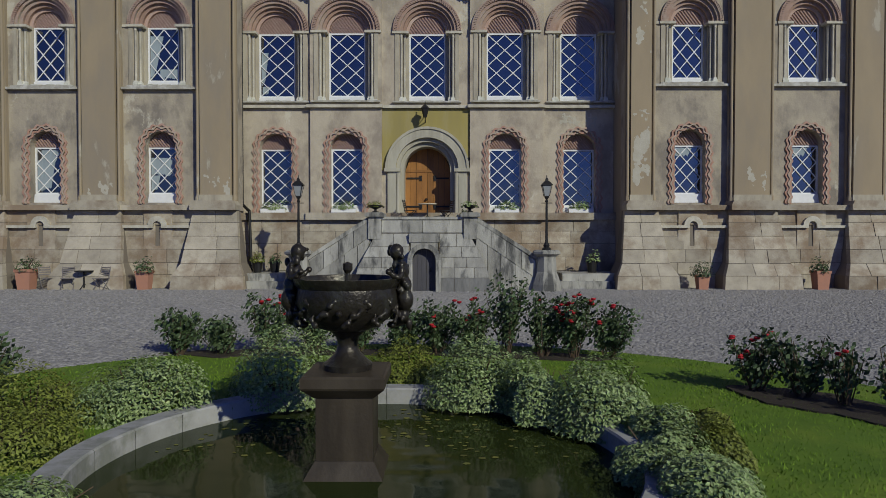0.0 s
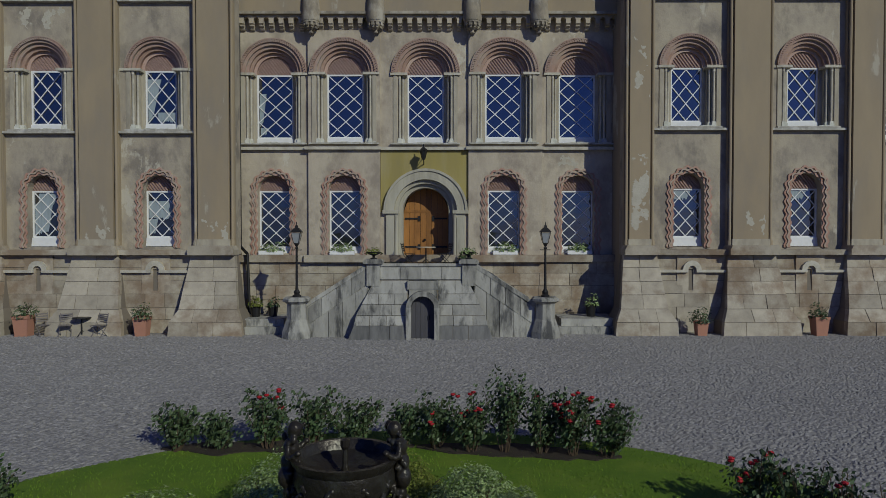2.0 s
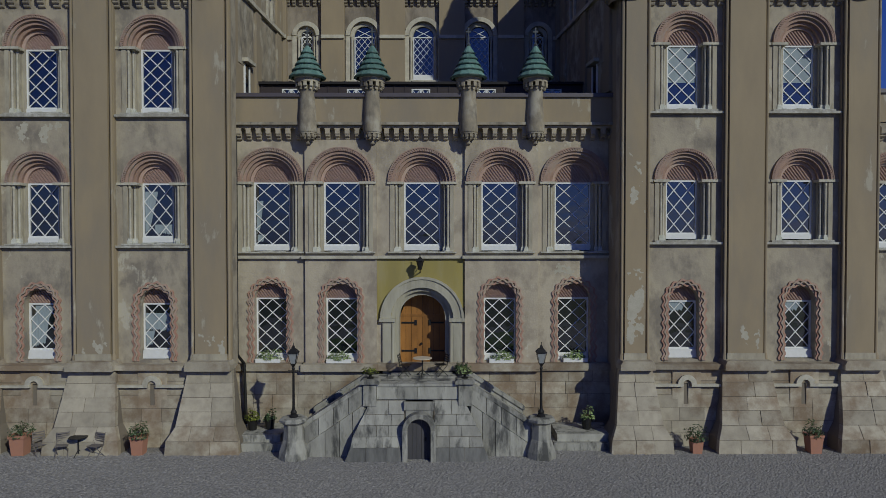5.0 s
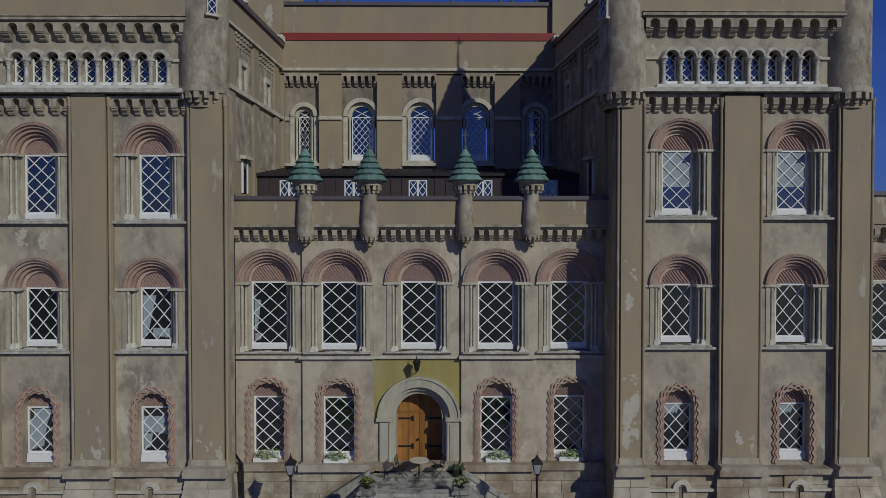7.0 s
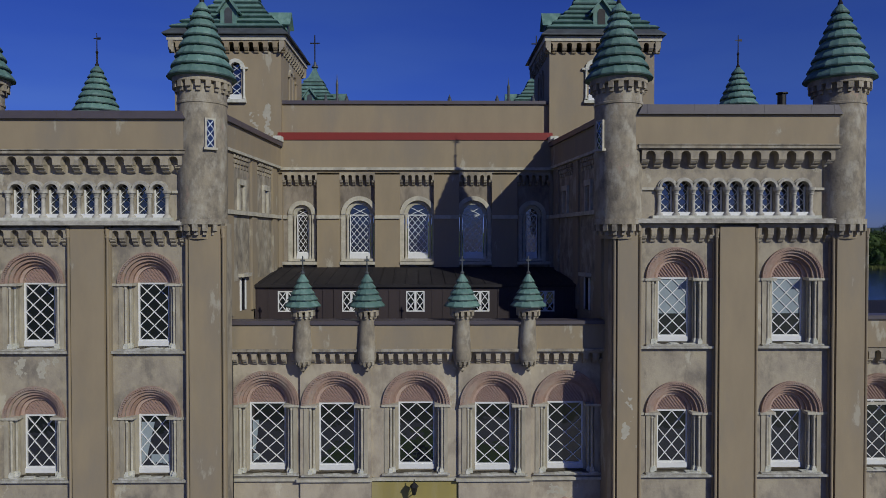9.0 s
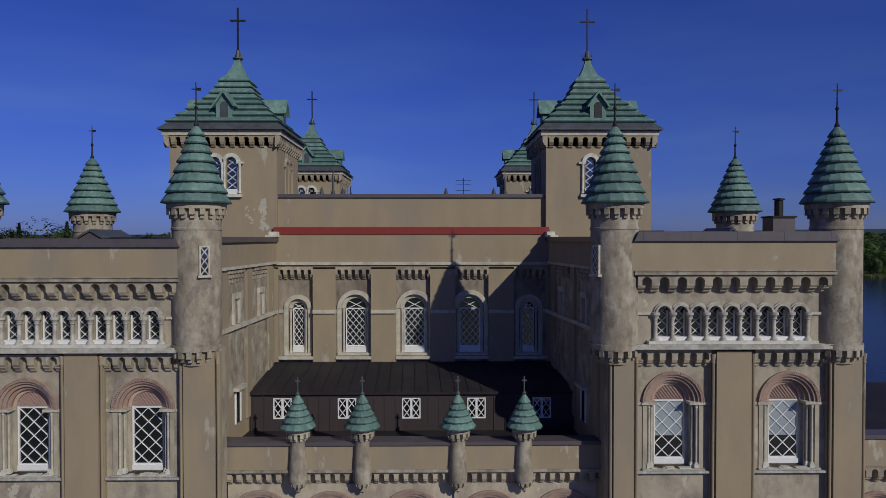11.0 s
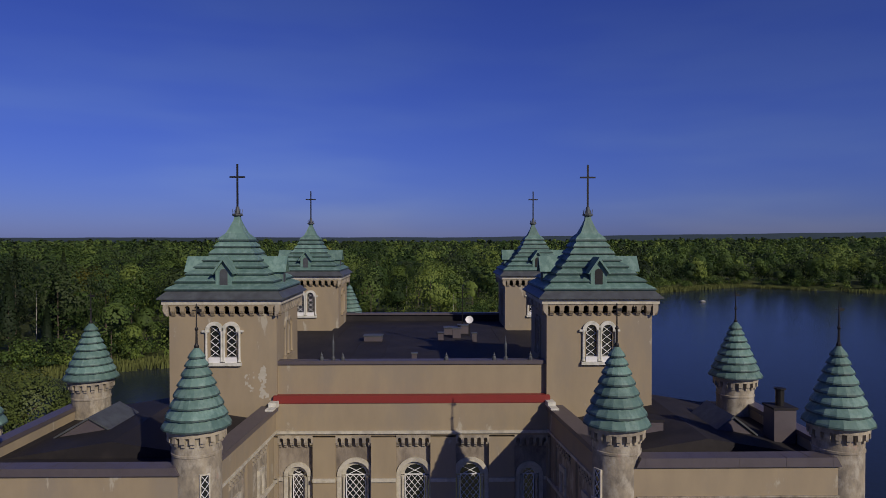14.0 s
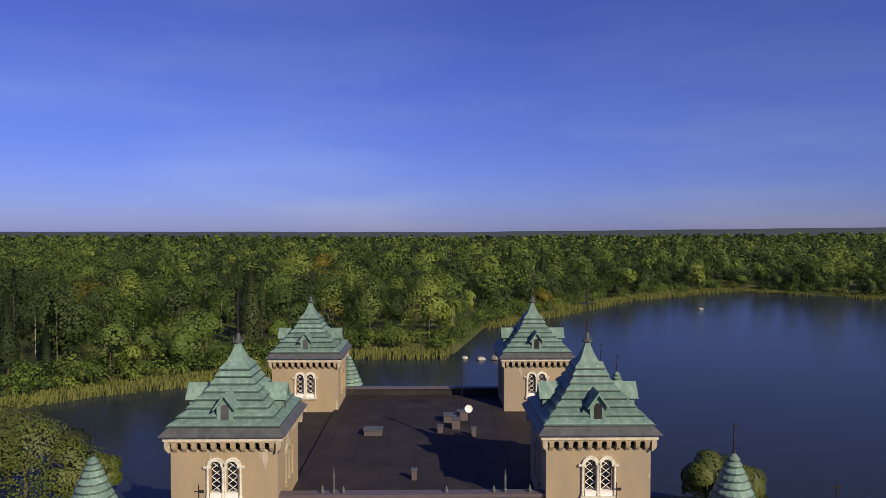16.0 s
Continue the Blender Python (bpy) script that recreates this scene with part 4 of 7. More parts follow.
# low side ranges beside the wings
for x0, x1, nm in ((17.1, 30.0, "wall_range_east"), (-31.0, -18.6, "wall_range_west")):
    xs_ = [x0 + (1.55 if x0 > 0 else 1.3) + i * 3.1 for i in range(4)]
    w = structure(part(nm, wall_with_openings(bmesh.new(), x0, x1, 0, 12.9, YC, YC + 0.5, [(x, 0.98, 7.6, 10.4, 0.98) for x in xs_ if x + 1 < x1]), PANEL), "low side range of the castle in ochre render", "wall")
    corbel_table(x0, x1, 12.0, 12.72, YC - 0.36, YC, 0.5, PANEL, w)
    part("parapet", boxes((x0, x1, YC - 0.42, YC + 0.2, 12.74, 13.9)), OCHRE, w)
    part("coping", boxes((x0, x1, YC - 0.52, YC + 0.3, 13.9, 14.06)), COPING, w)
    part("impost_band", boxes((x0, x1, YC - 0.06, YC, 10.28, 10.4)), TRIM, w)
    # darkness inside the range, put into a near-black sheet
    part("room", boxes((x0, x1, YC + 1.0, YC + 1.1, 0, 12.9)), bpy.data.materials["unlit_room_black"], w)
    wr = round_window("window", "round-headed white lattice window of the side range", 0.98, 0.66, 7.6, 10.4, 1.2, 2, 4)
    place(wr, [(x, YC, 0) for x in xs_ if x + 1 < x1])
    structure(part("roof_range", boxes((x0, x1, YC + 0.5, 40, 12.9, 13.5)), DARKROOF), "dark flat roof of the side range", "roof")
    structure(part("wall_end", boxes((x1 - 0.5, x1, YC + 0.5, 40, 0, 13.9)) if x0 > 0 else boxes((x0, x0 + 0.5, YC + 0.5, 40, 0, 13.9)), OCHRE), "end wall of the side range", "wall")

# wing roofs with their hatches, ridges and flues
for x0, x1 in ((-18.1, -8.6), (7.3, 16.6)):
    rf = structure(part("roof_wing", boxes((x0, x1, YW + 0.1, 38.5, 21.2, 21.45)), DARKROOF), "dark felt roof of the castle wing", "roof")
    m = (x0 + x1) / 2
    part("ridge", prism(bmesh.new(), [(x0 + 0.3, 21.45), (x1 - 0.3, 21.45), (m, 22.15)], 29.0, 37.5), DARKROOF, rf)
    back = structure(part("wall_back", boxes((x0, x1, 38.0, 38.5, 0, 21.4)), OCHRE), "rear wall of the castle wing", "wall")
for x, y, w, h in ((10.3, 31.5, 0.4, 0.95), (16.05, 31.0, 0.5, 1.6), (-10.3, 31.5, 0.45, 0.95)):
    c = thing("chimney", (x, y, 21.4), "low sheet-clad chimney on the dark roof", "chimney", "roof chimneys")
    part("body", boxes((-w, w, -0.5, 0.5, 0, h)), COPING, c)
    part("cap", boxes((-w - 0.06, w + 0.06, -0.56, 0.56, h, h + 0.08)), DARKROOF, c)
c = thing("flue", (16.05, 31.0, 23.08), "thin dark metal flue pipe with cap", "flue")
part("pipe", lathe(bmesh.new(), [(0.19, 0), (0.19, 0.72), (0, 0.72)], 10), IRON, c)
part("cap", lathe(bmesh.new(), [(0.0, 0.7), (0.26, 0.74), (0.26, 0.8), (0, 0.84)], 10), IRON, c)
for x, y, hw, h in ((14.0, 32.0, 1.15, 1.05), (-15.6, 32.5, 1.5, 1.0)):
    dm = thing("roof_dormer", (x, y, 21.4), "small dark gabled dormer on the roof", "dormer", "roof dormers")
    part("gable", prism(bmesh.new(), [(-hw, 0), (hw, 0), (hw, 0.12), (0, h), (-hw, 0.12)], -0.8, 2.2), COPING, dm)
    for s_ in (-1, 1):
        part("verge", prism(bmesh.new(), [(s_ * (hw + 0.1), 0.1), (s_ * (hw + 0.1), 0.2), (0, h + 0.12), (0, h + 0.02)], -0.9, 2.2), LEAD, dm)

# ---- upper block ----
YU = 35.2
BAYS = [(-7.75, -5.97, -6.78, 0.30), (-4.8, -2.98, -3.8, 0.53), (-1.69, 0.07, -0.75, 0.53), (1.37, 3.08, 2.13, 0.53), (4.4, 6.1, 5.19, 0.30)]
upper = structure(part("wall_upper", wall_with_openings(bmesh.new(), -7.95, 6.25, 13.0, 20.8, YU + 0.15, YU + 0.6, [(c, hw + 0.2, 16.15, 18.45, hw + 0.2) for _, _, c, hw in BAYS]), NICHE), "weathered upper storey wall with arched windows", "wall")
at = -7.95
for a, b, c, hw in BAYS + [(6.25, 6.25, 0, 0)]:
    if a - at > 0.02:
        part("pilaster", boxes((at, a, YU - 0.15, YU + 0.15, 15.2, 20.5)), OCHRE, upper)
        part("string_course", boxes((at, a, YU - 0.25, YU - 0.15, 18.22, 18.4)), TRIM, upper)
    if hw:
        corbel_table(a, b, 19.95, 20.6, YU - 0.15, YU + 0.15, 0.36, PANEL, upper)
        part("string_course", boxes((a, c - hw - 0.45, YU + 0.03, YU + 0.15, 18.22, 18.4), (c + hw + 0.45, b, YU + 0.03, YU + 0.15, 18.22, 18.4)), TRIM, upper)
        part("ledge", boxes((a, b, YU - 0.2, YU + 0.15, 15.85, 16.0)), TRIM, upper)
        w = thing("window", (c, YU + 0.15, 0), "arched white lattice window in a pale stone surround", "window", "upper storey windows", "structure")
        glazing(w, -hw, hw, 16.45, 18.45 + hw * 0.0, 0.25, 2 if hw < 0.4 else 3, 5, 0.024, 0.05)
        part("window_head", half_disc(bmesh.new(), hw, 18.45, hw, 0.256, 0.27), GLASS, w)
        part("head_lattice", lattice(bmesh.new(), -hw * 0.7, hw * 0.7, 18.45, 18.45 + hw * 0.68, 1, 1, 0.22, 0.245, 0.03), WHITE, w)
        part("arch_order", ring(bmesh.new(), 0, 18.45, hw, hw + 0.2, 0.12, 0.4, 14), TRIM, w)
        part("archivolt", ring(bmesh.new(), 0, 18.45, hw + 0.2, hw + 0.42, -0.1, 0.0, 16), TRIM, w)
        part("sill_board", boxes((-hw, hw, 0.05, 0.3, 16.15, 16.45)), WHITE, w)
        part("window_sill", boxes((-hw - 0.4, hw + 0.4, -0.14, 0.06, 16.02, 16.15)), TRIM, w)
        for s in (-1, 1):
            part("column", lathe(bmesh.new(), [(0, 16.15), (0.1, 16.15), (0.07, 16.3), (0.065, 18.2), (0.11, 18.4), (0, 18.45)], 10, cx=s * (hw + 0.1), cy=0.08), TRIM, w, smooth=True)
            a2, b2 = sorted((s * (hw + 0.2), s * (hw + 0.42)))
            part("jamb", boxes((a2, b2, -0.05, 0.0, 16.15, 18.45)), TRIM, w)
    at = b
part("frieze", boxes((-7.95, 6.25, YU - 0.15, YU + 0.6, 20.6, 22.28)), OCHRE, upper)
part("cornice", boxes((-7.95, 6.25, YU - 0.27, YU - 0.15, 20.72, 20.86)), TRIM, upper)
part("flashing", prism(bmesh.new(), [(-8.0, 22.28), (6.25, 22.28), (6.2, 22.66), (-7.95, 22.66)], YU - 0.2, YU + 0.24), REDMETAL, upper, "red painted metal flashing")
part("parapet", boxes((-7.95, 6.2, YU + 0.3, YU + 0.7, 22.28, 24.2)), OCHRE, upper)
part("coping", boxes((-7.95, 6.15, YU + 0.2, YU + 0.85, 24.2, 24.38)), COPING, upper, "dark metal coping")
main_roof = structure(part("roof_main", boxes((-7.9, 6.2, YU + 0.7, 61.5, 23.0, 23.3)), DARKROOF), "dark felt main roof of the castle", "roof")
part("rear_parapet", boxes((-8.0, 6.4, 61.5, 61.9, 22.0, 23.85)), DARKROOF, main_roof)
part("rear_coping", boxes((-8.1, 6.5, 61.35, 62.05, 23.85, 24.0)), COPING, main_roof)
for i in range(7):
    part("felt_seam", boxes((-7.9 + 2.0 * i + 0.95, -7.9 + 2.0 * i + 1.0, YU + 0.7, 61.5, 23.3, 23.315)), DARKROOF, main_roof)
for x0, x1, nm in ((-13.2, -7.9, "west"), (6.2, 11.6, "east")):
    s_ = structure(part("wall_side_" + nm, boxes((x0 if x0 < 0 else x1 - 0.5, x0 + 0.5 if x0 < 0 else x1, 38, 61, 0, 23.4)), OCHRE), "side wall of the main block", "wall")
    part("side_roof", boxes((x0, x1, 40.5, 57, 22.9, 23.1)), DARKROOF, s_)
    part("side_coping", boxes((x0 - 0.08, x0 + 0.55, 40.5, 57, 23.4, 23.55) if x0 < 0 else (x1 - 0.55, x1 + 0.08, 40.5, 57, 23.4, 23.55)), COPING, s_)
hatch = thing("roof_hatch", (-4.1, 49.7, 23.3), "low pale-edged roof hatch on dark felt", "hatch")
part("kerb", boxes((-0.65, 0.65, -0.5, 0.5, 0, 0.35)), COPING, hatch)
part("lid", boxes((-0.7, 0.7, -0.55, 0.55, 0.35, 0.42)), LEAD, hatch)
dish = thing("satellite_dish", (3.0, 52.0, 23.3), "white satellite dish on a short mast", "dish")
part("mast", rod(bmesh.new(), (0, 0, 0), (0, 0, 1.1), 0.04), IRON, dish)
bm = lathe(bmesh.new(), [(0, 0.0), (0.15, 0.02), (0.28, 0.1), (0.3, 0.11), (0.15, 0.04), (0, 0.02)], 16)
bmesh.ops.rotate(bm, verts=bm.verts, cent=(0, 0, 0), matrix=Matrix.Rotation(radians(65), 3, "X"))
bmesh.ops.translate(bm, verts=bm.verts, vec=(0, -0.05, 1.2))
part("reflector", bm, WHITE, dish, smooth=True)
for x, y, w, h in ((2.0, 51.0, 0.3, 0.7), (1.6, 53.0, 0.5, 0.5), (2.6, 53.5, 0.4, 0.6), (0.8, 50.0, 0.2, 0.5), (3.2, 49.0, 0.16, 0.6), (-0.9, 40.5, 0.15, 0.6)):
    v = thing("roof_vent", (x, y, 23.3), "small dark roof vent box", "vent", "roof vents")
    part("body", boxes((-w, w, -w, w, 0, h)), COPING, v)
    part("cap", boxes((-w - 0.05, w + 0.05, -w - 0.05, w + 0.05, h, h + 0.06)), LEAD, v)
an = thing("antenna", (2.6, 54.5, 23.3), "tall thin television antenna mast", "antenna")
part("mast", rod(bmesh.new(), (0, 0, 0), (0, 0, 3.6), 0.03), IRON, an)
for z in (2.6, 3.1, 3.4):
    part("crossbar", rod(bmesh.new(), (-0.6, 0, z), (0.6, 0.2, z), 0.015), IRON, an)
for x, h in ((-5.0, 1.5), (-5.6, 0.45), (-4.5, 0.4), (4.0, 1.3), (3.4, 0.4), (5.3, 0.45), (0.9, 0.4)):
    f = thing("parapet_finial", (x, YU + 0.5, 24.38), "small lead spike on the parapet", "finial", "parapet finials")
    part("spike", lathe(bmesh.new(), [(0, 0), (0.11, 0), (0.11, 0.12), (0.06, 0.2), (0.07, h * 0.6), (0.03, h * 0.75), (0.0, h)], 8), LEAD, f)

# lean-to roof with its row of small windows
lean = structure(part("roof_leanto", prism(bmesh.new(), [(0, 0), (1, 0), (1, 1), (0, 1)], 0, 1), DARKROOF), "dark metal lean-to roof over the court", "roof")
bm = bmesh.new()
v = [bm.verts.new(p) for p in ((-8.1, 30.85, 14.98), (6.75, 30.85, 14.98), (6.4, 35.1, 15.62), (-7.95, 35.1, 15.62), (-8.1, 30.85, 15.1), (6.75, 30.85, 15.1), (6.4, 35.1, 15.72), (-7.95, 35.1, 15.72))]
for f in ((3, 2, 1, 0), (4, 5, 6, 7), (0, 1, 5, 4), (1, 2, 6, 5), (2, 3, 7, 6), (3, 0, 4, 7)):
    bm.faces.new([v[i] for i in f])
bmesh.ops.recalc_face_normals(bm, faces=bm.faces)
bm.to_mesh(lean.data)
bm.free()
for i in range(24):
    x = -7.9 + 0.61 * i
    xb = -7.78 + 0.59 * i
    part("standing_seam", rod(bmesh.new(), (x, 30.86, 15.115), (xb, 35.0, 15.73), 0.022, segs=4), DARKROOF, lean)
LW = [-6.64, -3.7, -0.77, 2.21, 5.2]
face = structure(part("wall_leanto", wall_with_openings(bmesh.new(), -8.1, 6.75, 13.2, 14.98, 31.0, 31.15, [(x, 0.42, 13.85, 14.8, 0) for x in LW]), BOARD), "dark boarded face of the lean-to", "wall")
for i in range(30):
    x = -8.0 + 0.5 * i
    if all(abs(x - c) > 0.55 for c in LW):
        part("batten", boxes((x, x + 0.05, 30.97, 30.998, 13.3, 14.96)), BOARD, face)
for x in LW:
    w = thing("window", (x, 31.0, 0), "small square white lattice window in dark boarding", "window", "lean-to windows", "structure")
    glazing(w, -0.42, -0.0, 13.85, 14.8, 0.05, 1, 2, 0.035, 0.05)
    glazing(w, 0.0, 0.42, 13.85, 14.8, 0.05, 1, 2, 0.035, 0.05)


# ---- roofs in overlapping copper courses ----
def lapped(r0, z0, r1, z1, lip, k=1.0):
    """Profile of one lapped course from (r0, z0) up to (r1, z1): the lower edge stands off the slope and casts a line of shade."""
    n = math.hypot(r0 - r1, z1 - z0)
    dx, dz = (r0 - r1) / n, -(z1 - z0) / n       # down the slope
    ox, oz = -dz, dx                              # off the slope
    pts = [(r0 + dx * lip - ox * lip * 0.6, z0 + dz * lip - oz * lip * 0.6), (r0 + dx * lip * 1.2 + ox * lip * 0.9, z0 + dz * lip * 1.2 + oz * lip * 0.9),
           (r0 + dx * lip * 0.2 + ox * lip * 0.9, z0 + dz * lip * 0.2 + oz * lip * 0.9), (r1 - ox * lip * 0.2, z1 - oz * lip * 0.2), (max(r1 - lip, 0.0), z1 - lip * 0.3)]
    return [(max(p, 0.0) * k, q) for p, q in pts]


def lap_shade_line(pts):
    """A narrow dark band along a course's lower edge, just off the sheet, painting the lap's shade line."""
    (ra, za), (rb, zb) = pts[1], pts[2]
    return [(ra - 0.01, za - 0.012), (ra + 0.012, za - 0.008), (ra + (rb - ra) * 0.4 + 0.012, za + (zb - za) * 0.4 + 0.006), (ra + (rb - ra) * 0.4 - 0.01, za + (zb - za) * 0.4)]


def course_cone(parent, profile, segs, name="copper_course"):
    """Each pair of (radius, z) points is one lapped course."""
    segs = 16 if segs > 18 else 12
    for k, ((r0, z0), (r1, z1)) in enumerate(zip(profile, profile[1:])):
        turn = k * math.pi / segs
        prof = lapped(r0, z0, r1, z1, 0.12 if segs > 12 else 0.07)
        course = part(name, lathe(bmesh.new(), prof, segs, start=turn, end=turn + 2 * math.pi), COPPER, parent)
        # added dark band, shade of the lap put into its colour
        part("folded_edge", lathe(bmesh.new(), lap_shade_line(prof), segs, start=turn, end=turn + 2 * math.pi), LAPSHADE, course)


def ring_table(name, parent, r0, r1, z0, z1, n, mat):
    """Round corbel table: a ring on small brackets, which are parts of it."""
    h = z1 - z0
    table = part(name, lathe(bmesh.new(), [(r0, z0 + h * 0.62), (r1, z0 + h * 0.66), (r1, z1), (r0, z1)], n * 2), mat, parent)
    key = (round(r0, 3), round(r1, 3), round(h, 3), n)
    if key not in CONSOLES:
        bm = bmesh.new()
        half = math.pi / n * 0.52
        for z_a, z_b, rr, k in ((0.0, h * 0.25, (r0 + r1) / 2, 0.85), (h * 0.25, h * 0.66, r1 - 0.01, 1.0)):
            slab(bm, [(rr2 * math.cos(b), rr2 * math.sin(b)) for rr2, b in ((r0 - 0.05, -half * k), (rr, -half * k), (rr, half * k), (r0 - 0.05, half * k))], z_a, z_b)
        bmesh.ops.recalc_face_normals(bm, faces=bm.faces)
        me = bpy.data.meshes.new("bracket")
        bm.to_mesh(me)
        bm.free()
        me.materials.append(mat)
        CONSOLES[key] = me
    for i in range(n):
        c = new("bracket", CONSOLES[key])
        c.parent = table
        c.location, c.rotation_euler = (0, 0, z0), (0, 0, 2 * math.pi * i / n)
    return table


def finial(parent, z0, h, vane=True):
    part("finial", lathe(bmesh.new(), [(0.09, z0 - 0.1), (0.1, z0), (0.05, z0 + 0.1), (0.04, z0 + h * 0.35), (0.08, z0 + h * 0.4), (0.03, z0 + h * 0.45), (0.02, z0 + h), (0, z0 + h)], 8), IRON, parent, "thin iron finial")
    if vane:
        part("vane", boxes((0.02, 0.2, -0.008, 0.008, z0 + h * 0.8, z0 + h * 0.87), (-0.17, -0.02, -0.008, 0.008, z0 + h * 0.825, z0 + h * 0.85)), IRON, parent)


def turret(x, y, front=True, slit=0.0):
    t = thing("turret", (x, y, 0), "round weathered corner turret with green copper cone" if front else "small rear turret with green copper cone", "turret", "corner turrets")
    part("turret_wall", lathe(bmesh.new(), [(0.9, 17.95), (0.93, 18.1), (0.93, 22.4), (0.96, 22.42), (0.96, 22.5), (0.93, 22.52), (0.93, 23.45), (0, 23.45)], 28), OLDPLASTER, t, smooth=True)
    ring_table("corbel_ring", t, 0.92, 1.12, 22.85, 23.42, 18, PANEL)
    part("eaves_ring", lathe(bmesh.new(), [(1.0, 23.42), (1.17, 23.44), (1.2, 23.52), (1.0, 23.56)], 28), TRIM, t)
    kr, kz = (0.905, 0.94) if front else (0.93, 0.88)
    prof = [(r_ * kr, 23.56 + (z_ - 23.56) * kz) for r_, z_ in ((1.29, 23.56), (1.13, 23.98), (0.96, 24.4), (0.80, 24.82), (0.64, 25.24), (0.48, 25.64), (0.33, 26.02), (0.2, 26.36), (0.07, 26.72))]
    course_cone(t, prof, 22)
    finial(t, prof[-1][1], 1.65)
    if front:
        ring_table("foot_corbel_table", t, 0.72, 0.98, 17.35, 17.97, 16, OLDPLASTER)
        part("foot", lathe(bmesh.new(), [(0.7, 17.2), (0.72, 17.4), (0.9, 17.96), (0, 17.96)], 24), OCHRE, t)
    if slit:
        w = part("slit_window", boxes((-0.2, -0.14, -1.0, -0.88, 20.7, 21.75), (0.14, 0.2, -1.0, -0.88, 20.7, 21.75), (-0.2, 0.2, -1.0, -0.88, 21.75, 21.81)), TRIM, t)
        p = part("pane", boxes((-0.14, 0.14, -0.96, -0.92, 20.7, 21.75)), GLASS, w)
        la = part("lattice", lattice(bmesh.new(), -0.14, 0.14, 20.7, 21.75, 1, 3, -0.985, -0.965, 0.022), WHITE, w)
        si = part("window_sill", boxes((-0.26, 0.26, -1.06, -0.85, 20.6, 20.69)), TRIM, w)
        w.rotation_euler = (0, 0, slit)
        for q in (p, la, si):
            q.parent = w
    return t


turret(-9.0, 26.8, slit=radians(35))
turret(7.4, 26.8, slit=radians(-62))
turret(16.2, 26.8)
turret(-17.8, 26.8)
turret(-17.65, 36.0, False)
turret(16.25, 36.0, False)


def hip_courses(parent, prof):
    for (h0, z0), (h1, z1) in zip(prof, prof[1:]):
        bm = lathe(bmesh.new(), lapped(h0, z0, h1, z1, 0.165, math.sqrt(2)), 4, start=math.pi / 4, end=math.pi * 2.25)
        course = part("copper_course", bm, COPPER, parent)
        # the same painted shade band at the laps of the hip roofs
        part("folded_edge", lathe(bmesh.new(), lap_shade_line(lapped(h0, z0, h1, z1, 0.165, math.sqrt(2))), 4, start=math.pi / 4, end=math.pi * 2.25), LAPSHADE, course)


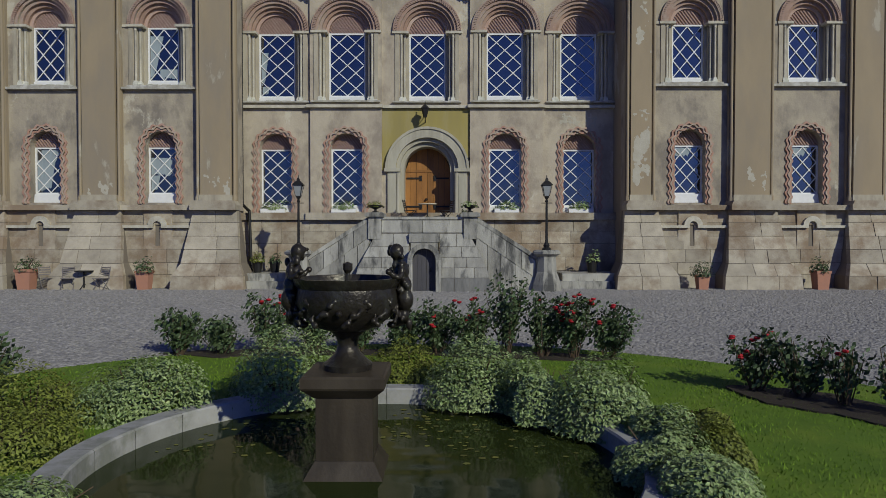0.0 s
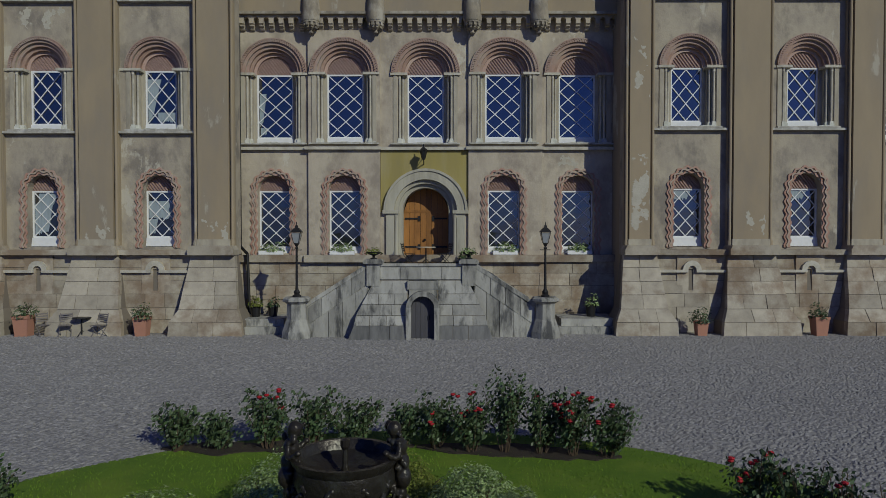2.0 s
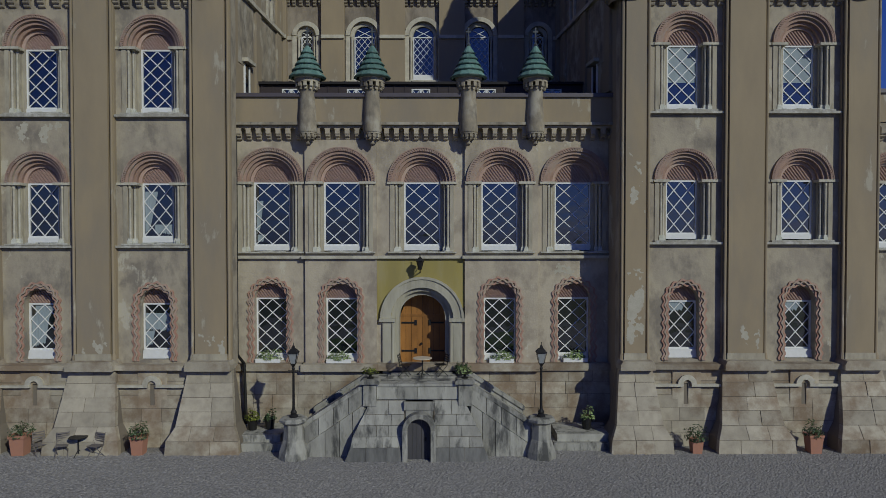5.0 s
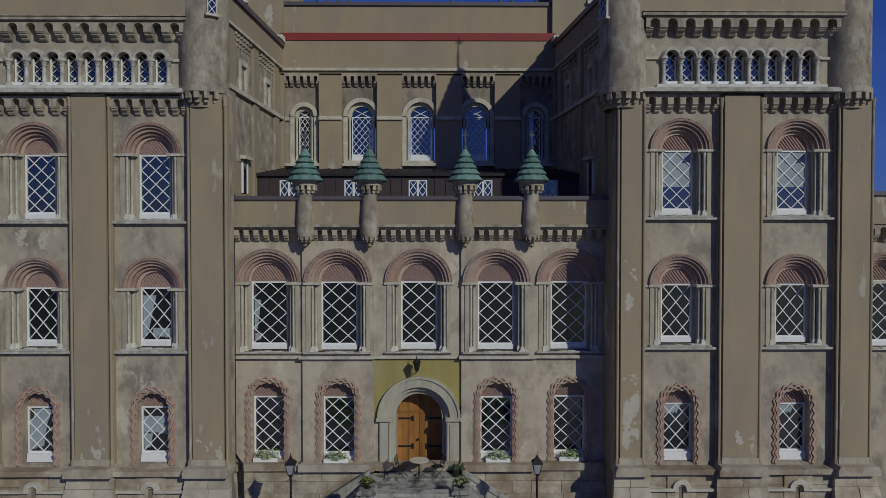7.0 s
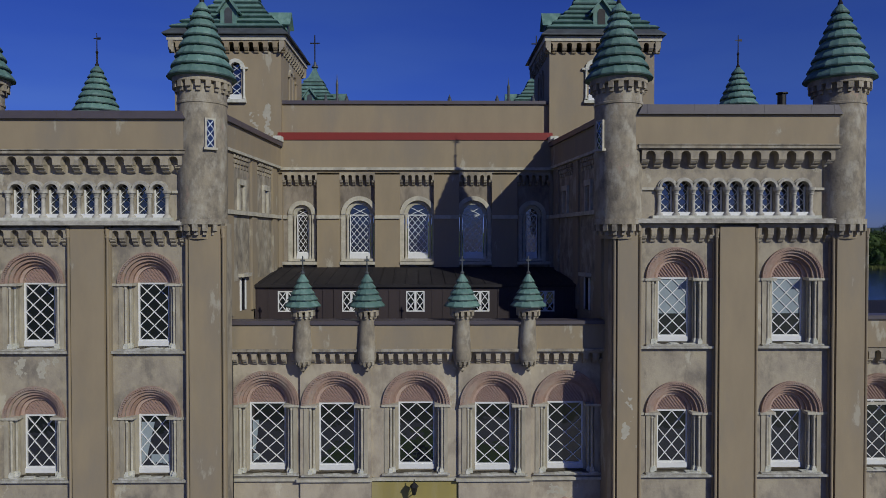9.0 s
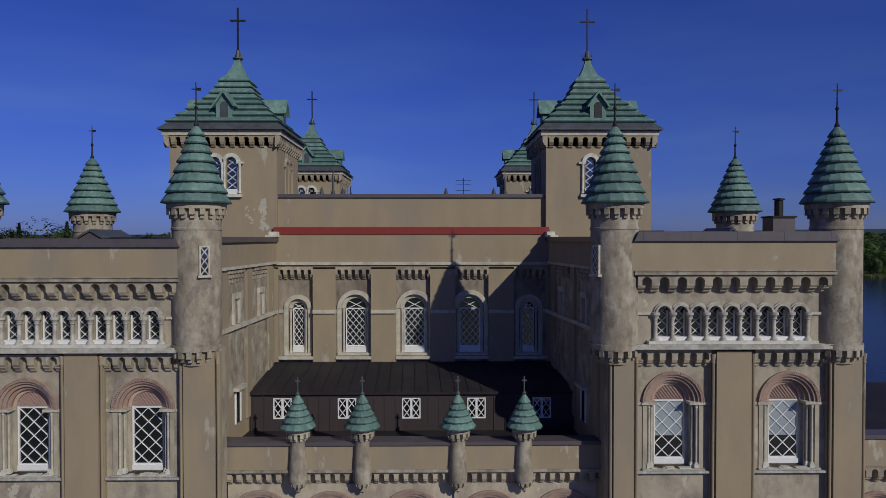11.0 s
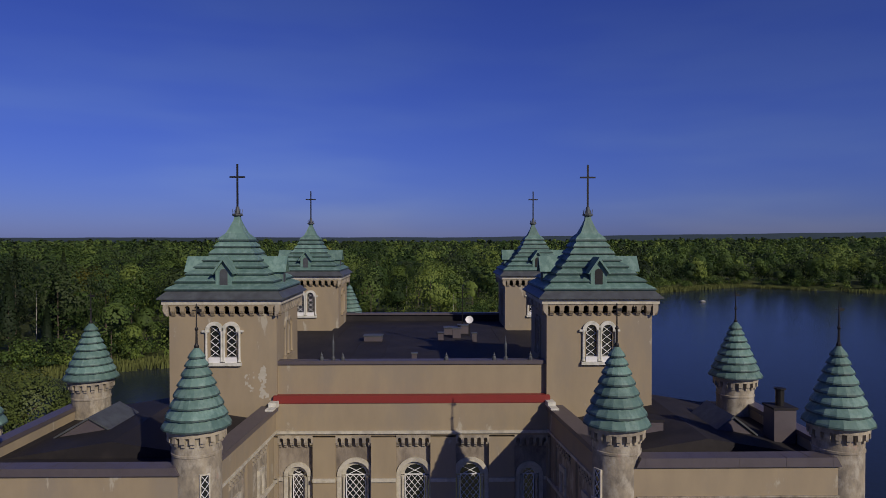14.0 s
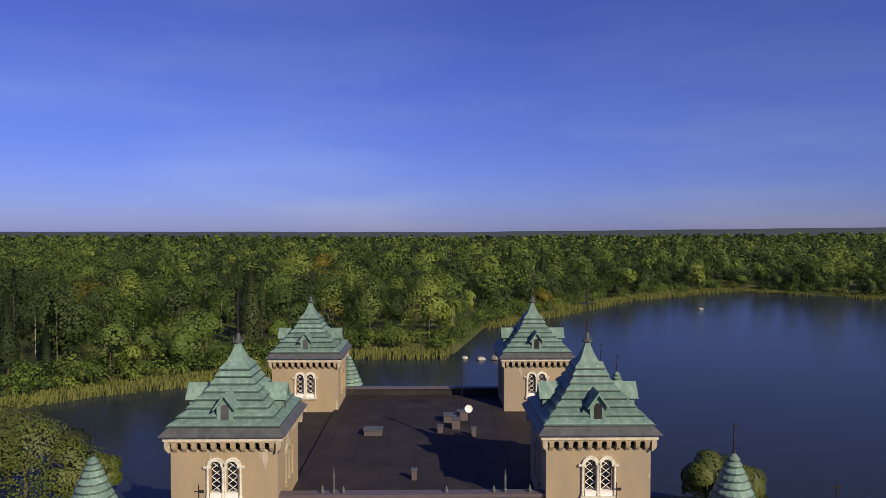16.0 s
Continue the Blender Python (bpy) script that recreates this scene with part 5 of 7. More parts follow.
def tower(x, y, near):
    t = thing("tower", (x, y, 0), "square ochre tower with stepped green copper roof and cross" if near else "rear square ochre tower with green copper roof and cross", "tower", "square towers")
    H, D = 2.73, 2.7
    part("tower_wall", wall_with_openings(bmesh.new(), -H, H, 0, 26.85, -D, -D + 0.4, [(-0.42 * 1.0, 0.27, 24.4, 26.0, 0.27), (0.42, 0.27, 24.4, 26.0, 0.27)]), OCHRE, t)
    part("tower_sides", boxes((-H, -H + 0.4, -D + 0.4, D, 0, 26.85), (H - 0.4, H, -D + 0.4, D, 0, 26.85), (-H + 0.4, H - 0.4, D - 0.4, D, 0, 26.85)), OCHRE, t)
    # near-black sheet added for the dark inside of the tower
    part("room", boxes((-H + 0.4, H - 0.4, -D + 1.2, -D + 1.3, 20, 26.8)), bpy.data.materials["unlit_room_black"], t)
    for k in range(4):
        c = corbel_table(-H - 0.25, H + 0.25, 26.75, 27.35, -D - 0.25, -D, 0.5, PANEL if k else OCHRE, t)
        c.rotation_euler = (0, 0, k * math.pi / 2)
    part("eaves_band", boxes((-H - 0.3, H + 0.3, -D - 0.3, D + 0.3, 27.35, 27.6)), TRIM, t)
    part("eave_skirt", lathe(bmesh.new(), [(0, 27.6), (3.2 * 1.414, 27.62), (3.2 * 1.414, 27.68), (2.72 * 1.414, 28.12), (0, 28.12)], 4, start=math.pi / 4, end=math.pi * 2.25), LEAD, t, "dark lead eaves")
    hip_courses(t, [(2.68, 28.12), (2.3, 28.5), (1.92, 28.88), (1.58, 29.24), (1.26, 29.6), (1.0, 29.98), (0.8, 30.36), (0.64, 30.72), (0.5, 31.05)])
    part("roof_cap", lathe(bmesh.new(), [(0.5 * 1.414, 31.0), (0.31 * 1.414, 31.4), (0.24, 31.75), (0.2, 31.95), (0, 31.95)], 4, start=math.pi / 4, end=math.pi * 2.25), COPPER, t)
    part("crown", lathe(bmesh.new(), [(0.2, 31.93), (0.3, 31.98), (0.3, 32.05), (0.14, 32.1), (0.1, 32.45), (0, 32.5)], 8), LEAD, t)
    cr = part("cross", boxes((-0.045, 0.045, -0.045, 0.045, 32.2, 34.8), (-0.42, 0.42, -0.04, 0.04, 34.05, 34.14)), IRON, t, "iron cross")
    for k in range(4):
        a = math.pi / 4 + k * math.pi / 2
        part("crown_spike", rod(bmesh.new(), (0.26 * math.cos(a), 0.26 * math.sin(a), 32.03), (0.3 * math.cos(a), 0.3 * math.sin(a), 32.32), 0.03, 0.012, 5), LEAD, t)
    for k in range(4):
        rot = k * math.pi / 2
        d = part("dormer", prism(bmesh.new(), [(-0.42, 28.15), (0.42, 28.15), (0.42, 29.05), (-0.42, 29.05)], -2.55, -1.0), COPPER, t, "small green copper dormer")
        part("dormer_roof", prism(bmesh.new(), [(-0.6, 28.9), (-0.52, 28.86), (0, 29.58), (0.52, 28.86), (0.6, 28.9), (0, 29.74)], -2.74, -0.8), COPPER, d)
        part("dormer_gable", prism(bmesh.new(), [(-0.44, 29.05), (0.44, 29.05), (0, 29.6)], -2.55, -1.0), COPPER, d)
        part("dormer_opening", half_disc(boxes((-0.2, 0.2, -2.57, -2.54, 28.28, 28.95)), 0.2, 28.95, 0.2, -2.57, -2.54), LEAD if x < 0 else IRON, d)
        d.rotation_euler = (0, 0, rot)
    for k in range(2):
        stone = PALE if k == 0 else OCHRE
        tw = part("twin_window" if k == 0 else "blind_niche", ring(ring(bmesh.new(), -0.42, 26.0, 0.27, 0.46, -D - 0.12, -D, 12), 0.42, 26.0, 0.27, 0.46, -D - 0.12, -D, 12), stone, t, "pale twin-arched lattice window" if k == 0 else "blind twin arch in plaster relief")
        for cx in (-0.42, 0.42) if k == 0 else ():
            part("pane", boxes((cx - 0.28, cx + 0.28, -D + 0.16, -D + 0.18, 24.4, 26.3)), GLASS, tw)
            yy = -D + 0.1
            part("lattice", lattice(bmesh.new(), cx - 0.25, cx + 0.25, 24.65, 26.2, 1, 4, yy, yy + 0.02, 0.03), WHITE, tw)
            part("sill_board", boxes((cx - 0.3, cx + 0.3, -D - 0.1, -D + 0.2, 24.35, 24.62)), WHITE, tw)
        for cx in (-0.84, -0.06, 0.06, 0.84):
            part("column", lathe(bmesh.new(), [(0, 24.4), (0.1, 24.4), (0.065, 24.55), (0.06, 25.8), (0.11, 26.0), (0, 26.0)], 10, cx=cx, cy=-D - 0.06), stone, tw, smooth=True)
        for cx in (-0.865, 0.865):
            part("impost", boxes((cx - 0.185, cx + 0.185, -D - 0.14, -D, 25.92, 26.02)), stone, tw)
        part("window_sill", boxes((-0.95, 0.95, -D - 0.18, -D, 24.2, 24.36)), stone, tw)
        tw.rotation_euler = (0, 0, 0 if k == 0 else (math.pi / 2 if x < 0 else -math.pi / 2))
    return t


bare_patch(tower(-10.55, 37.9, True), 0.9, 2.6, 22.2, 24.2, -2.704, 10, 0.0)
tower(8.8, 37.9, True)
tower(-10.3, 59.2, False)
tower(8.95, 59.2, False)
# two more turrets that stand behind the rear towers
turret(-7.7, 65.0, False)
turret(15.7, 62.0, False)
turret(17.6, 63.5, False).location.z = -1.3


def pinnacle():
    p = thing("pinnacle", (0, 0, 0), "small round pinnacle with tiered blue-green copper cap", "pinnacle", "parapet pinnacles")
    part("drop", lathe(bmesh.new(), [(0, 11.75), (0.1, 11.85), (0.06, 11.95), (0.2, 12.05), (0.24, 12.12), (0.36, 12.35), (0, 12.35)], 16), OLDPLASTER, p, smooth=True)
    ring_table("drop_corbel_table", p, 0.2, 0.34, 12.02, 12.34, 10, OLDPLASTER)
    part("shaft", lathe(bmesh.new(), [(0.36, 12.3), (0.38, 12.4), (0.32, 13.4), (0.3, 14.1), (0.34, 14.15), (0, 14.15)], 18), OLDPLASTER, p, smooth=True)
    ring_table("corbel_ring", p, 0.32, 0.5, 13.98, 14.42, 12, PANEL)
    part("eaves_ring", lathe(bmesh.new(), [(0.4, 14.4), (0.54, 14.42), (0.54, 14.5), (0, 14.52)], 18), TRIM, p)
    course_cone(p, [(0.65, 14.52), (0.52, 14.78), (0.40, 15.02), (0.28, 15.26), (0.17, 15.5), (0.07, 15.78)], 16)
    part("finial", lathe(bmesh.new(), [(0.07, 15.75), (0.09, 15.82), (0.03, 15.9), (0.03, 16.2), (0, 16.2)], 8), LEAD, p)
    part("cross", boxes((-0.025, 0.025, -0.02, 0.02, 16.1, 16.5), (-0.1, 0.1, -0.02, 0.02, 16.3, 16.36)), LEAD, p)
    return p


place(pinnacle(), [(x, YC - 0.42, 0) for x in (-5.23, -2.63, 1.24, 3.93)])


# ---- stair and landing ----
LAND = 2.5
stair = thing("entrance_stair", (0, 0, 0), "grey stone double stair up to the portal", "stair", kind="structure")
SX = -0.75                      # middle of the stair
part("core", boxes((SX - 1.95, SX + 1.95, 25.3, YC - 0.14, 0, LAND - 0.02)), GREY_STONE, stair)
for i in range(4):              # paving of the landing
    part("paving_slab", boxes((SX - 1.95 + 0.975 * i, SX - 1.95 + 0.975 * (i + 1) - 0.012, 25.3, YC - 0.15, LAND - 0.02, LAND)), GREY_STONE, stair)
for i in range(2):              # low steps before the door
    part("step", boxes((DX - 1.35 + 0.12 * i, DX + 1.35 - 0.12 * i, 26.9 + 0.3 * i, YC + 0.4, LAND + 0.001 + 0.06 * i, LAND + 0.06 + 0.06 * i)), GREY_STONE, stair)
for s in (-1, 1):
    # flight: treads fall outwards from the landing
    for i in range(13):
        a, b = sorted((SX + s * (1.96 + 0.19 * i), SX + s * (1.96 + 0.19 * (i + 1))))
        part("step", boxes((a, b, 25.35, 27.3, 0, LAND - 0.18 * (i + 1))), GREY_STONE, stair)
    # sloping parapet, its coping and the rear one
    for y0, y1 in ((24.98, 25.34), (27.3, 27.48)):
        pts = [(SX + s * 1.9, 0), (SX + s * 4.2, 0), (SX + s * 4.2, 1.12), (SX + s * 1.9, 2.62)]
        part("parapet", prism(bmesh.new(), pts, y0, y1), GREY_STONE, stair)
        pts = [(SX + s * 1.86, 2.63), (SX + s * 4.25, 1.1), (SX + s * 4.25, 1.26), (SX + s * 1.86, 2.8)]
        part("coping", prism(bmesh.new(), pts, y0 - 0.06, y1 + 0.05), GREY_STONE, stair)
    # facing stones of the sloping parapet, two rows
    top_at = lambda u: 2.6 - 1.5 * u
    for row in range(2):
        cuts = [0.0, 0.27, 0.52, 0.77, 1.0] if row == 0 else [0.0, 0.2, 0.42, 0.66, 1.0]
        for u0, u1 in zip(cuts, cuts[1:]):
            xa_, xb_ = SX + s * (1.95 + 2.2 * u0 + 0.01), SX + s * (1.95 + 2.2 * u1 - 0.01)
            h0, h1 = top_at(u0), top_at(u1)
            lo0, lo1 = (h0 - 0.62, h1 - 0.62) if row == 0 else (0.0, 0.0)
            hi0, hi1 = (h0, h1) if row == 0 else (h0 - 0.645, h1 - 0.645)
            part("parapet_stone", prism(bmesh.new(), [(xa_, lo0), (xb_, lo1), (xb_, hi1), (xa_, hi0)], 24.9 + 0.035 * (1 - row), 24.985), GREY_STONE, stair)
    # piers beside the landing
    part("pier", boxes((SX + s * 1.75 - 0.24, SX + s * 1.75 + 0.24, 24.85, 25.35, 1.9, 2.72)), GREY_STONE, stair)
    part("pier_cap", prism(bmesh.new(), [(SX + s * 1.75 - 0.36, 2.72), (SX + s * 1.75 + 0.36, 2.72), (SX + s * 1.75 + 0.36, 2.82), (SX + s * 1.75 + 0.28, 2.88), (SX + s * 1.75 - 0.28, 2.88), (SX + s * 1.75 - 0.36, 2.82)], 24.74, 25.44), GREY_STONE, stair)
    # octagonal end posts
    part("end_post", lathe(bmesh.new(), [(0.56, 0.0), (0.54, 0.25), (0.42, 0.62), (0.38, 0.7), (0.36, 1.25), (0.42, 1.3), (0.52, 1.36), (0.52, 1.44), (0.44, 1.5), (0, 1.5)], 8, cx=SX + s * 4.55, cy=24.9, start=math.pi / 8, end=math.pi * 2.125), GREY_STONE, stair)
part("front_parapet", boxes((SX - 1.5, SX + 1.5, 24.98, 25.3, 2.1, 2.62)), GREY_STONE, stair)
for i in range(4):
    x = SX - 1.5 + 0.75 * i
    part("parapet_stone", boxes((x + 0.006, x + 0.744, 24.93, 24.98, 2.14, 2.6)), GREY_STONE, stair)
part("parapet_coping", boxes((SX - 1.52, SX + 1.52, 24.88, 25.34, 2.62, 2.72)), GREY_STONE, stair)


def courses(parent, zs, left, right, face, depth, mat, wanted, seed, skip=None, gap=0.018, foot=None):
    """Ashlar stones one by one: courses between the heights zs, edges and face as functions of height."""
    r = random.Random(seed)
    for z0, z1 in zip(zs, zs[1:]):
        l0, r0, l1, r1 = left(z0), right(z0), left(z1), right(z1)
        n = max(1, round((r0 - l0) / wanted))
        cuts = [0.0] + [(i + r.uniform(-0.22, 0.22)) / n for i in range(1, n)] + [1.0]
        for a, b in zip(cuts, cuts[1:]):
            il, ir = max(l0, l1), min(r0, r1)
            xa0, xb0 = (il + (ir - il) * a, il + (ir - il) * b)
            xa1, xb1 = xa0, xb0
            if a == 0.0:
                xa0, xa1 = l0, l1
            if b == 1.0:
                xb0, xb1 = r0, r1
            if skip and skip((xa0 + xb0) / 2, (z0 + z1) / 2):
                continue
            bm = bmesh.new()
            out = r.uniform(-0.014, 0.014)
            g = gap / 2
            za, zb = z0 + g, z1 - g
            fa, fb = face(z0 + 1e-4) - out, face(z1 - 1e-4) - out
            v = [bm.verts.new(p) for p in ((xa0 + g, fa, za), (xb0 - g, fa, za), (xb1 - g, fb, zb), (xa1 + g, fb, zb),
                                           (xa0 + g, fa + depth, za), (xb0 - g, fa + depth, za), (xb1 - g, fb + depth, zb), (xa1 + g, fb + depth, zb))]
            for f in ((0, 1, 2, 3), (7, 6, 5, 4), (0, 4, 5, 1), (1, 5, 6, 2), (2, 6, 7, 3), (3, 7, 4, 0)):
                bm.faces.new([v[i] for i in f])
            part("stone", bm, foot if foot and z0 == zs[0] else mat, parent)


def backing(parent, zs, left, right, face, inset, y_back, mat=JOINT):
    bm = bmesh.new()
    for z0, z1 in zip(zs, zs[1:]):
        v = [bm.verts.new(p) for p in ((left(z0) + inset, face(z0 + 1e-4) + inset, z0), (right(z0) - inset, face(z0 + 1e-4) + inset, z0), (right(z1) - inset, face(z1 - 1e-4) + inset, z1), (left(z1) + inset, face(z1 - 1e-4) + inset, z1),
                                       (left(z0) + inset, y_back, z0), (right(z0) - inset, y_back, z0), (right(z1) - inset, y_back, z1), (left(z1) + inset, y_back, z1))]
        for f in ((0, 1, 2, 3), (7, 6, 5, 4), (0, 4, 5, 1), (1, 5, 6, 2), (2, 6, 7, 3), (3, 7, 4, 0)):
            bm.faces.new([v[i] for i in f])
    return part("core", bm, mat, parent)


def lerp(z, table):
    for (z0, a), (z1, b) in zip(table, table[1:]):
        if z <= z1:
            return a + (b - a) * (z - z0) / (z1 - z0)
    return table[-1][1]


# battered front of the stair with the cellar door
front = thing("stair_front", (0, 0, 0), "battered grey stone stair front with a small door", "stonework", kind="structure")
ZS = [0.0, 0.5, 0.86, 1.24, 1.62, 2.1]
wl_ = lambda z: SX - lerp(z, [(0, 2.62), (0.5, 2.42), (0.86, 2.35), (2.1, 1.72)])
wr_ = lambda z: SX + lerp(z, [(0, 2.62), (0.5, 2.42), (0.86, 2.35), (2.1, 1.72)])
wf_ = lambda z: lerp(z, [(0, 24.35), (0.5, 24.42), (0.86, 24.55), (2.1, 24.92)])
NX = -0.68
backing(front, ZS, wl_, lambda z: NX - 0.5, wf_, 0.025, 25.3)
backing(front, ZS, lambda z: NX + 0.5, wr_, wf_, 0.025, 25.3)
part("core", boxes((NX - 0.5, NX + 0.5, 24.75, 25.3, 0.0, 2.1)), GREY_STONE, front)
courses(front, ZS, wl_, lambda z: NX - 0.56, wf_, 0.3, GREY_STONE, 0.62, 3, foot=WETSTONE)
courses(front, ZS, lambda z: NX + 0.56, wr_, wf_, 0.3, GREY_STONE, 0.62, 4, foot=WETSTONE)
part("lintel", boxes((NX - 0.56, NX + 0.56, 24.72, 25.0, 1.78, 2.1)), GREY_STONE, front)
part("door_arch", ring(bmesh.new(), NX, 1.15, 0.42, 0.60, 24.3, 24.8, 12), GREY_STONE, front)
for s in (-1, 1):
    a, b = sorted((NX + s * 0.42, NX + s * 0.60))
    part("door_jamb", boxes((a, b, 24.3, 24.8, 0, 1.15)), GREY_STONE, front)
cellar = thing("door_cellar", (NX, 24.62, 0), "closed dark grey plank cellar door", "door", kind="structure")
for i in range(5):
    x0 = -0.42 + 0.168 * i
    x1 = x0 + 0.16
    h0, h1 = (1.15 + math.sqrt(max(0, 0.42 ** 2 - min(0.42, abs(x)) ** 2)) for x in (x0, x1))
    part("plank", prism(bmesh.new(), [(x0, 0.02), (x1, 0.02), (x1, h1), (x0, h0)], 0, 0.05), GREYDOOR, cellar)
part("door_handle", boxes((0.2, 0.26, -0.05, 0.0, 0.7, 0.85)), IRON, cellar)

# base of the central front behind the stair
base_c = thing("base_central", (0, 0, 0), "beige ashlar base of the castle front", "stonework", kind="structure")
ZB = [0.0, 0.6, 1.15, 1.7, 2.2, 2.66]
for a, b, sd in ((-8.5, SX - 1.9, 11), (SX + 1.9, 7.1, 12)):
    f = lambda z: 27.5 + 0.06 * z
    backing(base_c, ZB, lambda z: a, lambda z: b, f, 0.02, YC + 0.5)
    courses(base_c, ZB, lambda z: a, lambda z: b, f, 0.2, STONE, 1.05, sd)

# battered bases of the wings: buttress under each pilaster, panel with a loop between
ZW = [0.0, 0.52, 0.98, 1.5, 2.0, 2.52, 3.0]
for nm, pil in (("base_west", PIL_L), ("base_east", PIL_R)):
    base = thing(nm, (0, 0, 0), "battered beige ashlar base of the castle wing", "stonework", kind="structure")
    for k, (a, b) in enumerate(pil):
        c, h = (a + b) / 2, (b - a) / 2
        wide = lambda z: h + lerp(z, [(0, 0.62), (0.52, 0.58), (0.98, 0.34), (3.0, 0.08)])
        lf, rt = (lambda z: c - wide(z)), (lambda z: c + wide(z))
        ff = lambda z: lerp(z, [(0, 25.1), (0.52, 25.14), (0.98, 25.48), (2.6, 26.0), (3.0, 26.1)])
        backing(base, ZW, lf, rt, ff, 0.02, 26.6)
        courses(base, ZW, lf, rt, ff, 0.25, STONE, 0.9, 20 + k)
    for k, ((_, a), (b, _)) in enumerate(zip(pil, pil[1:])):
        m = (a + b) / 2
        pf = lambda z: 26.1 + 0.05 * z
        backing(base, ZW, lambda z: a, lambda z: b, pf, 0.02, 26.7)
        courses(base, ZW, lambda z: a, lambda z: b, pf, 0.2, STONE, 1.0, 30 + k, skip=lambda x, z: abs(x - m) < 0.4 and z > 1.6)
        part("loop_panel", wall_with_openings(bmesh.new(), m - 0.55, m + 0.55, 1.5, 3.0, 26.18, 26.4, [(m - 0.02, 0.09, 1.62, 2.45, 0), ]), STONE, base)
        part("loop_arch", ring(bmesh.new(), m, 2.42, 0.16, 0.36, 26.08, 26.3, 10), TRIM, base)
        # shade within the loop painted by a near-black half disc and sheet
        part("loop_shade", half_disc(bmesh.new(), 0.16, 0, 0.16, 26.3, 26.34), bpy.data.materials["unlit_room_black"], base).location = (m, 0, 2.42)
        part("loop_back", boxes((m - 0.2, m + 0.2, 26.36, 26.42, 1.5, 2.5)), bpy.data.materials["unlit_room_black"], base)
        for s in (-1, 1):
            p, q = sorted((m + s * 0.16, m + s * ((b - a) / 2 - 0.05)))
            part("loop_string", boxes((p, q, 26.06, 26.3, 2.32, 2.42)), TRIM, base)

# rainwater pipe in the corner of the court front
pipe = thing("downpipe", (0, 0, 0), "dark metal rainwater pipe in the corner", "pipe")
bm = bmesh.new()
for p, q in (((-8.2, 27.75, 13.0), (-8.2, 27.75, 3.3)), ((-8.2, 27.75, 3.3), (-7.8, 27.35, 3.0)), ((-7.8, 27.35, 3.0), (-7.7, 27.3, 0.1))):
    rod(bm, p, q, 0.06, segs=8)
part("tube", bm, IRON, pipe)


# ---- forecourt things ----
def street_lantern(x, y, z):
    t = thing("lamp_post", (x, y, z), "black cast iron lamp post on a stone post", "lamp post", "stair lamps")
    part("pole", lathe(bmesh.new(), [(0.16, 0), (0.16, 0.05), (0.1, 0.1), (0.12, 0.18), (0.06, 0.28), (0.05, 0.4), (0.04, 1.75), (0.07, 1.78), (0.03, 1.85), (0, 1.85)], 10), IRON, t)
    part("lantern_base", lathe(bmesh.new(), [(0.03, 1.83), (0.12, 1.95), (0.12, 1.98), (0, 1.98)], 4, start=math.pi / 4, end=math.pi * 2.25), IRON, t)
    bm = bmesh.new()
    for sx in (-1, 1):
        for sy in (-1, 1):
            rod(bm, (sx * 0.09, sy * 0.09, 1.97), (sx * 0.17, sy * 0.17, 2.36), 0.012, segs=4)
    part("cage", bm, IRON, t)
    part("glass", lathe(bmesh.new(), [(0.11, 1.98), (0.215, 2.35), (0, 2.35)], 4, start=math.pi / 4, end=math.pi * 2.25), LAMPGLASS, t)
    part("cap", lathe(bmesh.new(), [(0.27, 2.36), (0.27, 2.39), (0.12, 2.52), (0.08, 2.53), (0.07, 2.6), (0.02, 2.65), (0.015, 2.75), (0, 2.75)], 4, start=math.pi / 4, end=math.pi * 2.25), IRON, t)
    part("crossbar", rod(bmesh.new(), (-0.2, 0, 1.72), (0.2, 0, 1.72), 0.015), IRON, t)
    return t


street_lantern(SX - 4.55, 24.9, 1.5)
street_lantern(SX + 4.55, 24.9, 1.5)

rng = random.Random(11)
for s in (-1, 1):
    u = thing("urn_planter", (SX + s * 1.75, 25.1, 2.88), "shallow dark iron urn with trailing plants", "urn", "stair urns")
    part("bowl", lathe(bmesh.new(), [(0.13, 0), (0.13, 0.03), (0.05, 0.06), (0.05, 0.12), (0.2, 0.18), (0.28, 0.26), (0.25, 0.27), (0.1, 0.22), (0, 0.22)], 14), IRON, u)
    part("foliage", leaf_cloud(bmesh.new(), rng, 160, 0.32, 0.28, 0.2, 0.05, 0.2), LEAF_VAR if s > 0 else LEAF_HEATH, u)
    for q in (-1, 1):
        part("handle", rod(rod(bmesh.new(), (q * 0.26, 0, 0.24), (q * 0.34, 0, 0.2), 0.012), (q * 0.34, 0, 0.2), (q * 0.24, 0, 0.16), 0.012), IRON, u)


def pot_plant(x, y, z, r, h, leaf, name="plant_pot", lab="tapered terracotta pot with a bushy plant", count=260, spread=0.38, tall=0.5, mat=None):
    t = thing(name, (x, y, z), lab, "plant pot", "potted plants")
    part("pot", lathe(bmesh.new(), [(0, 0), (r * 0.78, 0), (r * 0.98, h * 0.86), (r * 1.06, h * 0.86), (r * 1.08, h), (r * 0.95, h), (r * 0.9, h * 0.92), (0, h * 0.92)], 4 if mat is None else 12, start=math.pi / 4, end=math.pi * 2.25), mat or POT, t)
    bm = bmesh.new()
    for _ in range(9):
        a = rng.uniform(0, 6.28)
        rod(bm, (0, 0, h * 0.9), (spread * 0.8 * math.cos(a), spread * 0.8 * math.sin(a), h + tall * rng.uniform(0.5, 0.95)), 0.01, 0.005, 4)
    part("stem", bm, TWIG, t)
    part("foliage", leaf_cloud(bmesh.new(), rng, count, spread, spread, tall, 0.06, h * 0.9, 0.2, 0.5), leaf, t)
    return t


